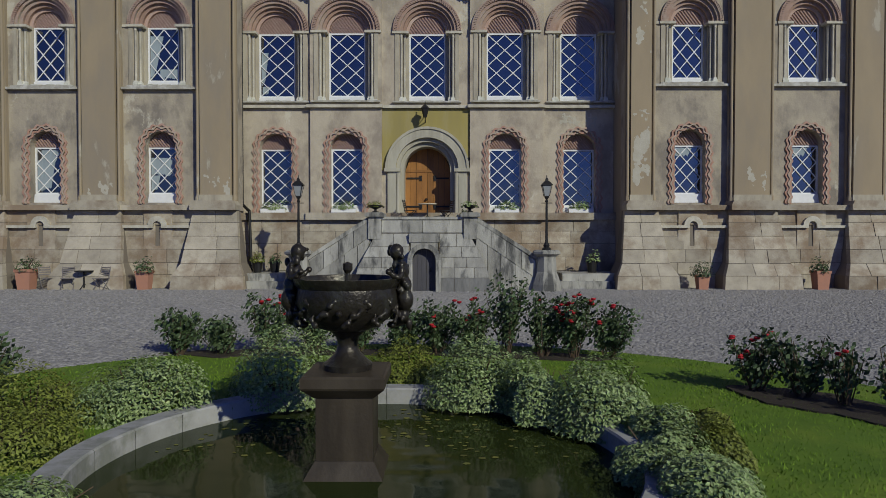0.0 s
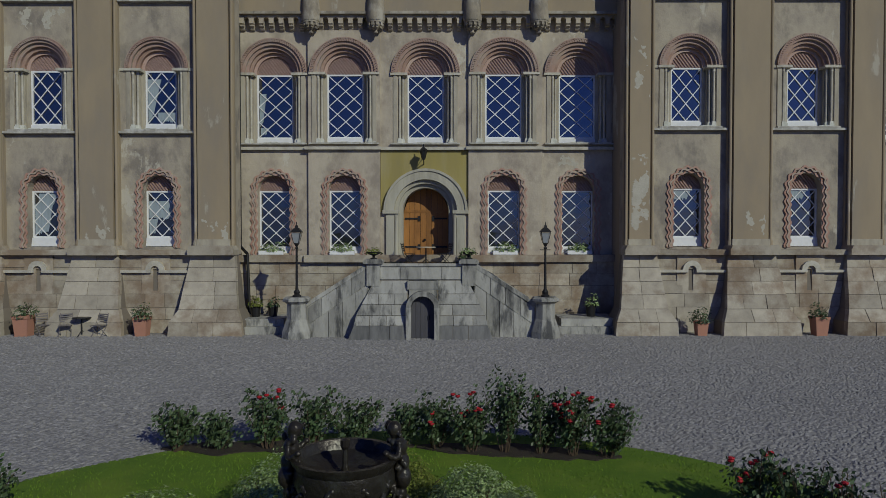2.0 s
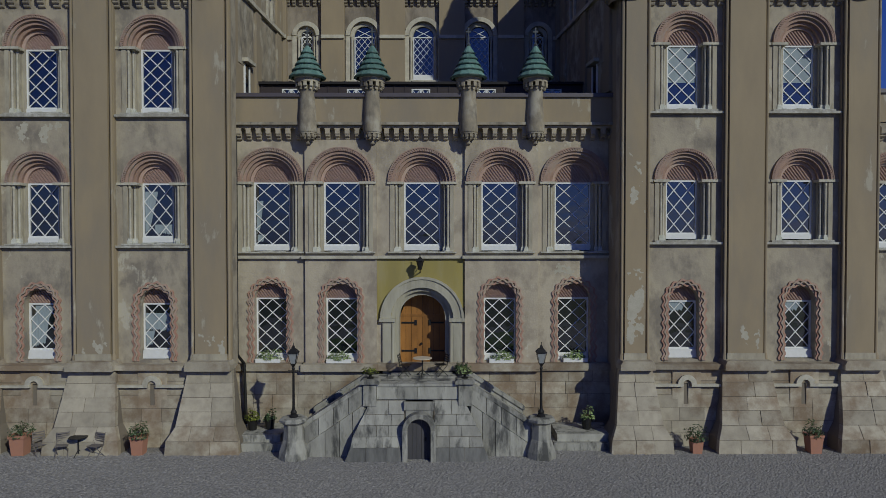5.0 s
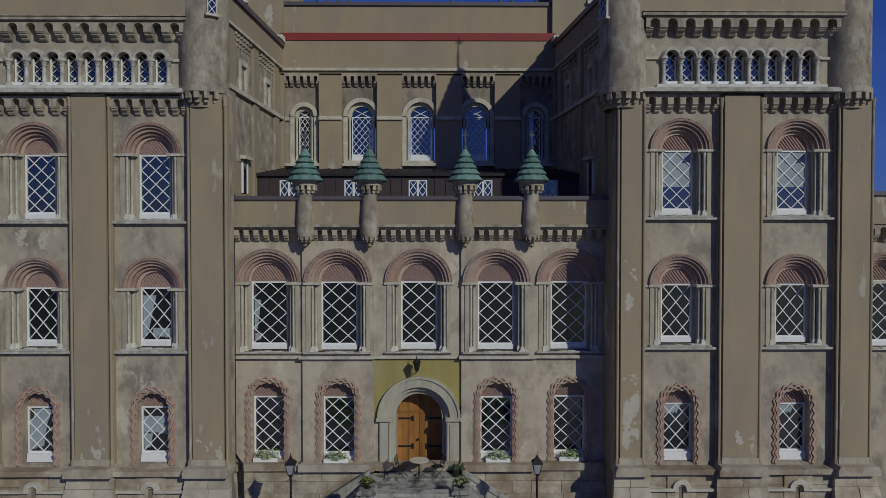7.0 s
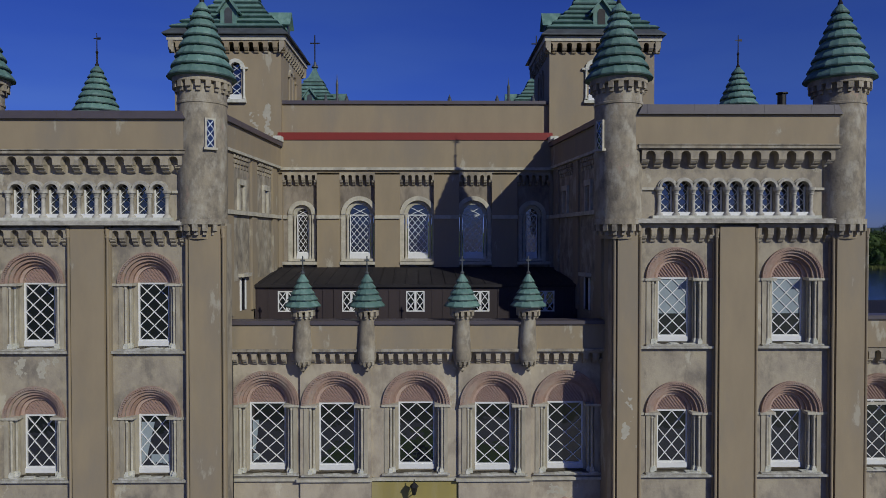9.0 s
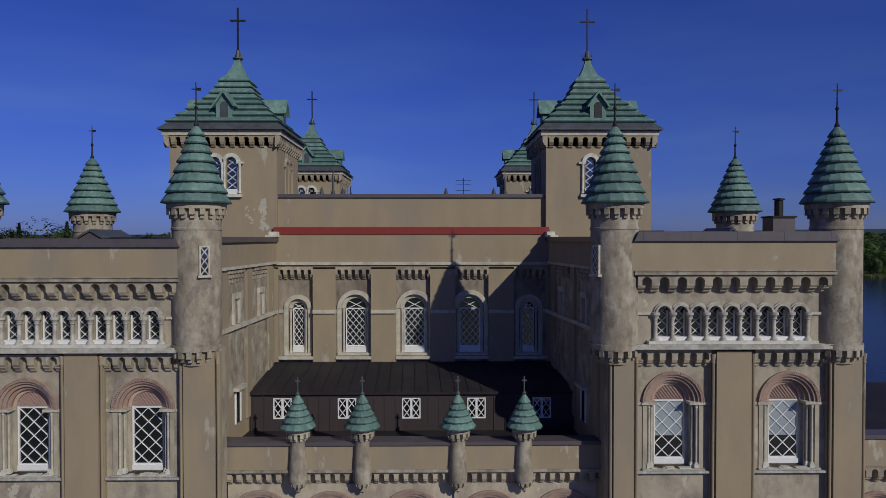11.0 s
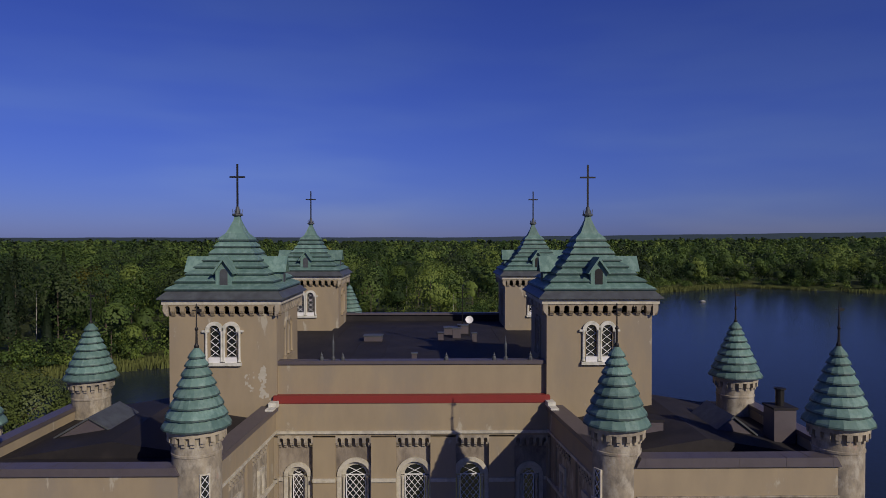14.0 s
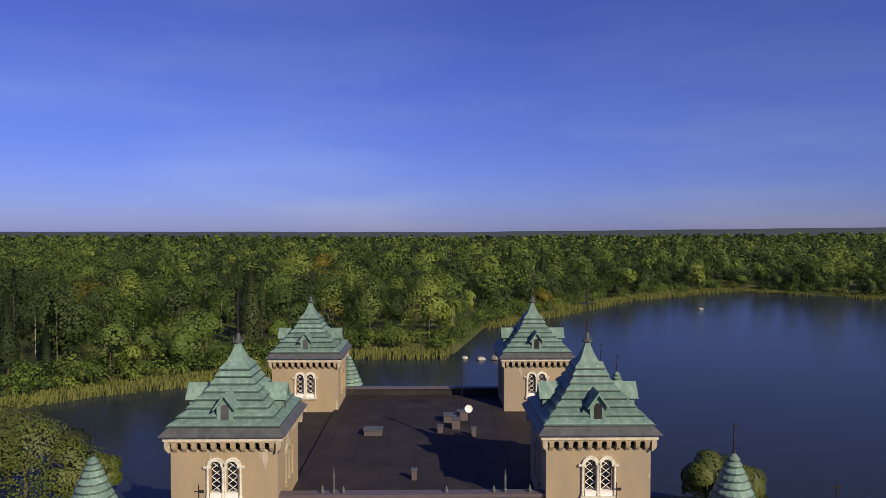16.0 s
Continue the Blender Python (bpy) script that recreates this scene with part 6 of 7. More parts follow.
for x, r, h in ((9.68, 0.3, 0.55), (14.1, 0.36, 0.72), (-15.55, 0.4, 0.78), (-11.15, 0.35, 0.72)):
    pot_plant(x, 25.3, 0, r, h, LEAF_ROSE)
for i in range(2):              # low stone steps beside the stair, with urns on them
    for x0, x1, s in ((-8.1, -6.0, -1), (4.55, 6.7, 1)):
        if i == 0:
            pl = thing("stone_platform", (0, 0, 0), "low worn stone platform of two steps", "platform", "stair platforms")
            part("lower_step", boxes((x0 - 0.15, x1 + 0.1, 25.55, 27.4, 0, 0.3)), GREY_STONE, pl)
            part("upper_step", boxes((x0, x1, 25.8, 27.4, 0.3, 0.58)), GREY_STONE, pl)
            pot_plant((x0 + x1) / 2 + 0.2 * s, 26.5, 0.58, 0.2, 0.45, LEAF_HEATH if s < 0 else LEAF_VAR, "urn_planter", "dark iron urn with plants on a stone platform", 170, 0.3, 0.4, IRON)
            if s < 0:
                pot_plant(-6.6, 26.6, 0.58, 0.2, 0.4, LEAF_ROSE, "urn_planter", "dark iron urn with plants on a stone platform", 170, 0.26, 0.35, IRON)


def garden_chair(x, y, z, turn, CHAIRIRON=CHAIRIRON):
    t = thing("garden_chair", (x, y, z), "dark iron folding garden chair", "chair", "garden chairs")
    t.rotation_euler = (0, 0, turn)
    for s in (-1, 1):
        part("leg", rod(bmesh.new(), (s * 0.2, -0.2, 0), (s * 0.2, 0.2, 0.45), 0.014), CHAIRIRON, t)
        part("leg", rod(bmesh.new(), (s * 0.18, 0.24, 0), (s * 0.18, -0.2, 0.45), 0.014), CHAIRIRON, t)
        part("back_post", rod(bmesh.new(), (s * 0.2, 0.18, 0.43), (s * 0.2, 0.28, 0.88), 0.014), CHAIRIRON, t)
    for i in range(6):
        part("seat_slat", boxes((-0.22, 0.22, -0.2 + 0.07 * i, -0.15 + 0.07 * i, 0.445, 0.462)), CHAIRIRON, t)
    for i in range(4):
        part("back_slat", boxes((-0.2, 0.2, 0.2 + 0.02 * i, 0.215 + 0.02 * i, 0.55 + 0.085 * i, 0.6 + 0.085 * i)), CHAIRIRON, t)
    return t


def round_table(x, y, z, r, top, lab):
    t = thing("garden_table", (x, y, z), lab, "table")
    part("tabletop", lathe(bmesh.new(), [(0, 0.7), (r, 0.7), (r + 0.01, 0.715), (r, 0.73), (0, 0.73)], 24), top, t)
    part("post", lathe(bmesh.new(), [(0.03, 0.1), (0.025, 0.7)], 8), IRON, t)
    for i in range(3):
        a = 2.1 * i + 0.4
        part("leg", rod(bmesh.new(), (0, 0, 0.25), (0.3 * math.cos(a), 0.3 * math.sin(a), 0.0), 0.016), IRON, t)
    return t


garden_chair(-13.85, 25.0, 0, radians(20))
garden_chair(-12.6, 24.95, 0, radians(-15))
garden_chair(-14.7, 25.15, 0, radians(50))
round_table(-13.3, 25.1, 0, 0.32, IRON, "small dark iron garden table by the wall")
round_table(-0.62, 27.0, LAND + 0.06, 0.38, TABLETOP, "round pale-topped cafe table before the door")
garden_chair(-1.3, 27.0, LAND + 0.06, radians(80), IRON)
garden_chair(0.12, 27.05, LAND + 0.06, radians(-70), IRON)
for x, y, lf in ((0.85, 27.3, LEAF_ROSE), (1.1, 27.45, LEAF_ROSE)):
    pot_plant(x, y, LAND, 0.16, 0.32, lf, "plant_pot", "dark pot with a leafy plant by the door", 90, 0.15, 0.26, IRON)


# ---- garden: lawn, round pool, fountain ----
POOL, POOL_R = (-0.78, 6.65), 2.66
LAWN, LAWN_R = (-0.6, 5.0), 8.6


def lawn_z(y):
    return -0.012 * max(0.0, 25 - y) + 0.02


bm = bmesh.new()
N, RINGS = 96, 14
rows_ = []
for j in range(RINGS + 1):
    k = j / RINGS
    row = []
    for i in range(N):
        a = 2 * math.pi * i / N
        x = (POOL[0] + 2.85 * math.cos(a)) * (1 - k) + (LAWN[0] + LAWN_R * math.cos(a)) * k
        y = (POOL[1] + 2.85 * math.sin(a)) * (1 - k) + (LAWN[1] + LAWN_R * math.sin(a)) * k
        row.append(bm.verts.new((x, y, lawn_z(y) + (0.02 * noise.noise((x, y, 0)) if j < RINGS else 0.0))))
    rows_.append(row)
for p, q in zip(rows_, rows_[1:]):
    for i in range(N):
        bm.faces.new((p[i], p[(i + 1) % N], q[(i + 1) % N], q[i]))
edge = [bm.verts.new((v.co.x, v.co.y, v.co.z - 0.4)) for v in rows_[-1]]
for i in range(N):
    bm.faces.new((rows_[-1][i], rows_[-1][(i + 1) % N], edge[(i + 1) % N], edge[i]))
lawn = structure(part("lawn", bm, GRASS), "mown green lawn round the pool", "lawn")

rng = random.Random(21)
verts, faces = [], []
for _ in range(90000):
    a, r = rng.uniform(0, 6.283), LAWN_R * math.sqrt(rng.uniform(0.05, 1)) * 0.995
    x, y = LAWN[0] + r * math.cos(a), LAWN[1] + r * math.sin(a)
    if y < 4.5 or math.hypot(x - POOL[0], y - POOL[1]) < 3.05:
        continue
    b, hgt = rng.uniform(0, 6.283), rng.uniform(0.015, 0.036)
    n = len(verts)
    z = lawn_z(y)
    dx, dy = 0.008 * math.cos(b), 0.008 * math.sin(b)
    verts += [(x - dx, y - dy, z - 0.01), (x + dx, y + dy, z - 0.01), (x + rng.uniform(-0.03, 0.03), y + rng.uniform(-0.03, 0.03), z + hgt)]
    faces.append((n, n + 1, n + 2))
me = bpy.data.meshes.new("grass")
me.from_pydata(verts, [], faces)
BLADE = material("grass_blade", (0.14, 0.23, 0.018), second=(0.10, 0.172, 0.015), scale=2, bump=0, island=0.3)
me.materials.append(BLADE)
tagged(new("grass", me), "short green grass blades of the lawn", "grass", kind="stuff")

pool = thing("pool", (POOL[0], POOL[1], 0), "round garden pool with a pale concrete rim", "pool", kind="structure")
for i in range(24):
    a0, a1 = 2 * math.pi * i / 24 + 0.001, 2 * math.pi * (i + 1) / 24 - 0.001
    bm = bmesh.new()
    lathe(bm, [(POOL_R, -0.75), (POOL_R, -0.05), (POOL_R + 0.02, -0.03), (POOL_R + 0.28, -0.035), (POOL_R + 0.3, -0.05), (POOL_R + 0.3, -0.75), (POOL_R, -0.75)], 4, start=a0, end=a1)
    part("rim_stone", bm, RIM, pool)
part("pool_floor", lathe(bmesh.new(), [(0, -0.7), (POOL_R + 0.1, -0.7), (POOL_R + 0.1, -0.75), (0, -0.75)], 48), SOIL, pool)
part("water", lathe(bmesh.new(), [(0, -0.25), (1.2, -0.25), (POOL_R + 0.01, -0.25), (POOL_R + 0.01, -0.29), (0, -0.29)], 48), POND, pool, "dark green still water")
verts, faces = [], []
for _ in range(170):
    a, r = rng.uniform(0.2, 2.9), rng.uniform(1.0, 2.45)
    x, y, s, b = POOL[0] + r * math.cos(a), POOL[1] + r * math.sin(a), rng.uniform(0.015, 0.05), rng.uniform(0, 6.28)
    n = len(verts)
    for k in range(5):
        verts.append((x + s * math.cos(b + k * 1.257), y + s * 0.8 * math.sin(b + k * 1.257), -0.246))
    faces.append(tuple(range(n, n + 5)))
me = bpy.data.meshes.new("floating_leaves")
me.from_pydata(verts, [], faces)
me.materials.append(material("floating_leaf", (0.16, 0.15, 0.03), second=(0.08, 0.1, 0.03), scale=5, bump=0, island=0.4))
tagged(new("floating_leaves", me), "yellow-green leaves and algae on the water", "leaves", kind="stuff")

FX, FY = -0.95, 6.75
fountain = thing("fountain", (FX, FY, -0.7), "dark bronze fountain bowl with two figures on a stone pedestal", "fountain")
fountain.scale = (0.98, 0.98, 0.985)
part("pedestal", boxes((-0.28, 0.28, -0.28, 0.28, 0.0, 1.32)), PLINTH, fountain, "wet dark stone pedestal")
part("pedestal_base", lathe(bmesh.new(), [(0, 0), (0.42 * 1.414, 0), (0.42 * 1.414, 0.4), (0.36 * 1.414, 0.5), (0.29 * 1.414, 0.62), (0, 0.62)], 4, start=math.pi / 4, end=math.pi * 2.25), PLINTH, fountain)
part("cornice", lathe(bmesh.new(), [(0.29 * 1.414, 1.24), (0.4 * 1.414, 1.34), (0.41 * 1.414, 1.36), (0.41 * 1.414, 1.45), (0.39 * 1.414, 1.47), (0, 1.47)], 4, start=math.pi / 4, end=math.pi * 2.25), PLINTH, fountain)
part("foot", lathe(bmesh.new(), [(0.24, 1.47), (0.25, 1.53), (0.2, 1.57), (0.13, 1.64), (0.1, 1.72), (0.12, 1.8), (0.18, 1.86), (0, 1.86)], 18), BRONZE, fountain, smooth=True)
part("bowl", lathe(bmesh.new(), [(0.1, 1.84), (0.3, 1.9), (0.46, 2.02), (0.52, 2.16), (0.5, 2.3), (0.54, 2.36), (0.55, 2.4), (0.5, 2.4), (0.46, 2.3), (0.2, 2.2), (0, 2.2)], 28), BRONZE, fountain, smooth=True)
bm = bmesh.new()
for i in range(150):            # garlands in low relief
    a = 2 * math.pi * i / 150
    z = 2.08 + 0.09 * math.sin(i * 0.42) + 0.05 * math.sin(i * 2.3)
    r = 0.505 + 0.01 * math.sin(i * 1.7)
    bmesh.ops.create_icosphere(bm, subdivisions=1, radius=0.026 + 0.012 * math.sin(i * 3.1), matrix=Matrix.Translation((r * math.cos(a), r * math.sin(a), z)))
garland = part("garland", bm, BRONZE, fountain, smooth=True)
rm = garland.modifiers.new("merge", "REMESH")
rm.mode, rm.voxel_size, rm.use_smooth_shade = "VOXEL", 0.016, True
part("spout", lathe(bmesh.new(), [(0.05, 2.18), (0.03, 2.3), (0.025, 2.44), (0.05, 2.48), (0.05, 2.54), (0, 2.56)], 10), BRONZE, fountain)
for s in (-1, 1):               # two bronze figures against the rim, plain masses
    bm = bmesh.new()
    q = random.Random(8 + s)
    blobs = [(0.50, -0.03, 2.66, 0.076, 1.15), (0.52, -0.01, 2.57, 0.045, 1.2), (0.545, 0.0, 2.46, 0.085, 1.35), (0.575, 0.0, 2.32, 0.08, 1.3), (0.59, -0.04, 2.18, 0.085, 1.4),
             (0.57, 0.05, 2.12, 0.075, 1.5), (0.57, -0.03, 2.02, 0.06, 1.2), (0.52, 0.03, 1.95, 0.06, 0.9), (0.45, 0.0, 1.92, 0.055, 0.7)]
    for arm in (-1, 1):         # arms reach inwards along the rim
        for k in range(7):
            f = k / 6
            blobs.append((0.55 - 0.12 * f + 0.05 * math.sin(f * 3.1), arm * (0.09 + 0.12 * f), 2.53 - 0.12 * math.sin(f * 2.6), 0.034, 1.0))
    for _ in range(46):         # curls, folds and leaves in relief
        z = q.uniform(1.92, 2.7)
        blobs.append((0.56 + q.uniform(-0.09, 0.07) - (0.05 if z > 2.58 else 0), q.uniform(-0.1, 0.1), z, q.uniform(0.018, 0.036), q.uniform(0.8, 1.8)))
    for x, y, z, r, k in blobs:
        bmesh.ops.create_icosphere(bm, subdivisions=2, radius=r, matrix=Matrix.Translation((s * x, y, z)) @ Matrix.Diagonal((1, 1, k, 1)))
    fg = part("figure", bm, BRONZE, fountain, smooth=True)
    rm = fg.modifiers.new("merge", "REMESH")
    rm.mode, rm.voxel_size, rm.use_smooth_shade = "VOXEL", 0.012, True
    sm = fg.modifiers.new("soften", "SMOOTH")
    sm.iterations = 2


# ---- shrubs ----
def shrub(x, y, rx, ry, h, mat, count, size, label, seed):
    r = random.Random(seed)
    z = lawn_z(y) - 0.02
    t = thing("shrub", (x, y, z), label, "shrub", "shrubs round the pool")
    bm = bmesh.new()
    for _ in range(14):
        a, k = r.uniform(0, 6.28), r.uniform(0.3, 0.8)
        rod(bm, (0.1 * math.cos(a), 0.1 * math.sin(a), 0), (rx * k * math.cos(a), ry * k * math.sin(a), h * r.uniform(0.5, 0.85)), 0.014, 0.006, 4)
    part("stem", bm, TWIG, t)
    part("foliage", leaf_cloud(bmesh.new(), r, count, rx, ry, h, size, 0.0, 0.25, 0.3), mat, t)
    return t


VAR = "low variegated green and white shrub beside the pool"
for i, (x, y, rx, ry, h) in enumerate(((-3.8, 8.55, 0.8, 0.65, 0.74), (-2.15, 9.3, 0.82, 0.65, 0.9), (0.42, 9.2, 0.72, 0.65, 0.86), (1.2, 8.65, 0.5, 0.5, 0.66), (1.9, 8.0, 0.68, 0.66, 0.92),
                                       (2.2, 6.6, 0.56, 0.56, 0.47), (-3.4, 5.1, 0.9, 0.7, 0.46), (0.25, 4.3, 0.5, 0.25, 0.5), (2.15, 5.7, 0.55, 0.55, 0.42), (2.28, 7.15, 0.44, 0.42, 0.4))):
    shrub(x, y, rx, ry, h, LEAF_VAR, 8500, 0.028, VAR, 40 + i)
HEATH = "upright yellow-green shrub beside the pool"
for i, (x, y, rx, ry, h) in enumerate(((-5.0, 8.2, 0.95, 0.9, 0.66), (-4.6, 7.0, 0.85, 0.7, 0.48), (-0.55, 10.2, 0.72, 0.42, 0.66), (2.85, 7.35, 0.35, 0.35, 0.42), (2.8, 6.75, 0.32, 0.32, 0.36))):
    shrub(x, y, rx, ry, h, LEAF_HEATH, 7500, 0.024, HEATH, 60 + i)


def rose_bush(x, y, h, w, bloom, seed, full=70):
    r = random.Random(seed)
    t = thing("rose_bush", (x, y, lawn_z(y) - 0.02), "dark green rose bush with red blooms" if bloom else "dark green leggy rose bush", "rose bush", "rose bed")
    stems, leaves, tips = bmesh.new(), bmesh.new(), []
    for _ in range(17):
        a, k = r.uniform(0, 6.28), r.uniform(0.15, 1.0)
        top = Vector((w * k * math.cos(a), w * k * math.sin(a) * 0.7, h * r.uniform(0.6, 1.1)))
        rod(stems, (0.06 * math.cos(a), 0.06 * math.sin(a), 0), top, 0.011, 0.005, 4)
        tips.append(top)
        for _ in range(full):
            f = r.uniform(0.22, 1.03) ** 0.8
            c = top * f + Vector((r.gauss(0, 0.075), r.gauss(0, 0.075), r.gauss(0, 0.05)))
            n = Vector((r.uniform(-1, 1), r.uniform(-1, 1), r.uniform(-0.2, 1))).normalized()
            q = n.orthogonal().normalized()
            b = n.cross(q)
            s = r.uniform(0.03, 0.058)
            v = [leaves.verts.new(c + p) for p in (-q * s, b * s * 0.55, q * s, -b * s * 0.55)]
            leaves.faces.new(v)
    part("stem", stems, TWIG, t)
    part("foliage", leaves, LEAF_ROSE, t)
    for k in range(bloom):
        part("blossom", blossoms(bmesh.new(), r, [tips[k % len(tips)] + Vector((r.gauss(0, 0.03), -0.03, 0.03)), tips[k % len(tips)] + Vector((r.gauss(0, 0.06), -0.05, 0.0))], 0.05), ROSE, t)
    return t


for i, (x, y, h, w, bl) in enumerate(((-4.85, 12.4, 0.8, 0.52, 0), (-4.1, 12.5, 0.6, 0.50, 0), (-3.2, 12.5, 1.05, 0.55, 5), (-2.4, 12.6, 0.95, 0.52, 0), (-1.6, 12.6, 0.85, 0.52, 0), (-0.75, 12.6, 0.75, 0.50, 0),
                                      (-0.1, 12.5, 0.95, 0.52, 3), (0.55, 12.3, 0.95, 0.52, 5), (1.15, 12.3, 1.35, 0.55, 0), (1.8, 12.2, 1.15, 0.55, 3), (2.35, 12.1, 1.05, 0.55, 12), (2.95, 12.0, 0.9, 0.52, 2),
                                      (4.5, 9.7, 0.85, 0.50, 6), (4.95, 9.3, 0.8, 0.52, 0), (5.3, 8.9, 0.75, 0.52, 1), (5.7, 8.5, 0.8, 0.52, 0), (6.1, 8.0, 0.7, 0.50, 0), (-6.55, 9.6, 0.75, 0.50, 2))):
    rose_bush(x, y, h, w, bl, 100 + i, 70 if x < 4 else 46 if x < 5 else 20)
# soil strip under the roses
bm = bmesh.new()
for p, q in (((-5.15, 12.5), (-0.5, 12.65)), ((-0.45, 12.6), (3.2, 12.0)), ((4.2, 9.95), (6.7, 7.1))):
    p, q = Vector(p), Vector(q)
    side = Vector((p.y - q.y, q.x - p.x)).normalized()
    rim = []
    for s in (-1, 1):
        for i in range(25):
            f = i / 24 if s < 0 else 1 - i / 24
            c = p.lerp(q, f)
            wide = ((0.30 if p.x < 4 else 0.52) + 0.22 * noise.noise((c.x * 1.6, c.y * 1.6, 3.0 + s)) + 0.10 * noise.noise((c.x * 6, c.y * 6, 9.0 + s))) * min(1.0, 0.15 + 5 * f, 0.15 + 5 * (1 - f))
            rim.append(c + side * s * max(0.04, wide))
    low = [bm.verts.new((c.x, c.y, -0.3)) for c in rim]
    top = [bm.verts.new((c.x, c.y, lawn_z(c.y) + 0.022)) for c in rim]
    bm.faces.new(top)
    for i in range(len(rim)):
        j = (i + 1) % len(rim)
        bm.faces.new((low[i], low[j], top[j], top[i]))
structure(part("flower_bed", bm, SOIL), "dark soil strip under the roses", "flower bed")


# ---- ground, lake and woods ----
SHORE = [(-2600, 60), (-500, 85), (-300, 95), (-140, 118), (-98, 156), (-80, 172), (-46, 189), (-27, 219), (8, 219), (24, 284), (60, 325), (120, 402), (205, 460), (270, 402), (420, 360), (900, 320), (2600, 300)]


def shore_y(x):
    for (x0, a), (x1, b) in zip(SHORE, SHORE[1:]):
        if x <= x1:
            return a + (b - a) * (x - x0) / (x1 - x0)
    return SHORE[-1][1]


def ground_z(x, y):
    z = -0.012 * max(0.0, min(25 - y, 40.0))
    if math.hypot(x - LAWN[0], y - LAWN[1]) < LAWN_R - 0.9:
        z -= 0.9
    out = max(-x - 67, x - 44, y - 96)
    if out > 0:
        z -= min(4.5, out * 0.35)
    far = (y - shore_y(x)) * 0.12 - 2.4
    if y > 60 and far > -4:
        rise = min(1.5, far)
        if y > 500:
            d = y - 500
            rise += d * 0.0015 + 6 * noise.noise((x * 0.0022, y * 0.0022, 3)) * min(1, d / 500)
            rise += max(0, x) / 1500 * max(0, d) * 0.006
        z = max(z, rise)
    return z


def axis(near, step, far, grow):
    a, s = [], step
    v = 0.0
    while v < far:
        a.append(v)
        if v >= near:
            s *= grow
        v += s
    return a + [far]


xa = axis(13, 1.0, 2700, 1.12)
gx = [-v for v in xa[:0:-1]] + xa
gy = [-400, -120, -50, -20, -8] + [float(v) for v in range(-4, 16)] + [18, 21, 25, 30, 40, 55, 70, 85, 93, 97, 101, 106, 112, 118, 125] + [130 + 8 * i for i in range(48)] + [520 + 45 * i for i in range(1, 20)] + [1450, 1600, 1800, 2050, 2350, 2700, 3100]
bm = bmesh.new()
vs = [[bm.verts.new((x, y, ground_z(x, y))) for x in gx] for y in gy]
for j in range(len(gy) - 1):
    for i in range(len(gx) - 1):
        f = bm.faces.new((vs[j][i], vs[j][i + 1], vs[j + 1][i + 1], vs[j + 1][i]))
        # unseen ground behind the eye is dark too, to dim the window reflections
        f.material_index = 1 if gy[j] >= 40 or gy[j] < -8 or abs(gx[i]) > 45 else 0
ground = part("ground", bm, GRAVEL)
ground.data.materials.append(FIELD)
structure(ground, "grey gravel forecourt, and woodland beyond the lake", "ground")
verts, faces = [], []
GX, GY, CELL = 20.5, (8.8, 25.6), 0.05
nx_, ny_ = int(2 * GX / CELL), int((GY[1] - GY[0]) / CELL)
q = random.Random(404)
for j in range(ny_ + 1):
    y = GY[0] + CELL * j
    for i in range(nx_ + 1):
        x = -GX + CELL * i
        rut = 0.85 + 0.3 * noise.noise((x * 0.3, y * 0.3, 2))
        verts.append((x + q.uniform(-0.02, 0.02), y + q.uniform(-0.02, 0.02), ground_z(x, y) + 0.004 + 0.034 * rut * q.random()))
for j in range(ny_):
    for i in range(nx_):
        k = j * (nx_ + 1) + i
        c = verts[k]
        if math.hypot(c[0] - LAWN[0], c[1] - LAWN[1]) > LAWN_R - 0.07:
            faces.append((k, k + 1, k + nx_ + 2, k + nx_ + 1))
me = bpy.data.meshes.new("loose_gravel")
me.from_pydata(verts, [], faces)
me.materials.append(GRAVEL)
tagged(new("loose_gravel", me), "loose raked grey gravel of the forecourt", "gravel", kind="stuff")
structure(part("water", boxes((-2600, 2600, 70, 1200, -4.4, -2.0)), WATER), "calm dark blue lake behind the castle", "lake")


def crown_points(r, count, h, w, kind):
    """Leaf clumps on the lobes of a crown: centres, outward ways and sizes."""
    out = []
    lobes = []
    for _ in range(5):
        a, e = r.uniform(0, 6.283), r.uniform(0.25, 0.85)
        lobes.append((w * 0.45 * (1.1 - e * 0.6) * math.cos(a), w * 0.45 * (1.1 - e * 0.6) * math.sin(a), h * e, w * r.uniform(0.26, 0.42)))
    lobes.append((0, 0, h * 0.78, w * 0.32))
    for _ in range(count):
        if kind == "fir":
            f = r.uniform(0.08, 1) ** 0.8
            a = r.uniform(0, 6.283)
            rad = w * 0.34 * (1 - f) * r.uniform(0.75, 1.05) + 0.1
            out.append((rad * math.cos(a), rad * math.sin(a), h * f, math.cos(a), math.sin(a), 0.7))
        else:
            cx, cy, cz, cr = r.choice(lobes)
            a, e = r.uniform(0, 6.283), math.asin(r.uniform(-0.55, 1))
            nx, ny, nz = math.cos(e) * math.cos(a), math.cos(e) * math.sin(a), math.sin(e)
            k = r.uniform(0.86, 1.05)
            out.append((cx + cr * nx * k, cy + cr * ny * k, max(h * 0.1, cz + cr * nz * 0.9 * k), nx, ny, nz))
    return out


TONES = {}                      # one tone a tree, for each sheet of leaves


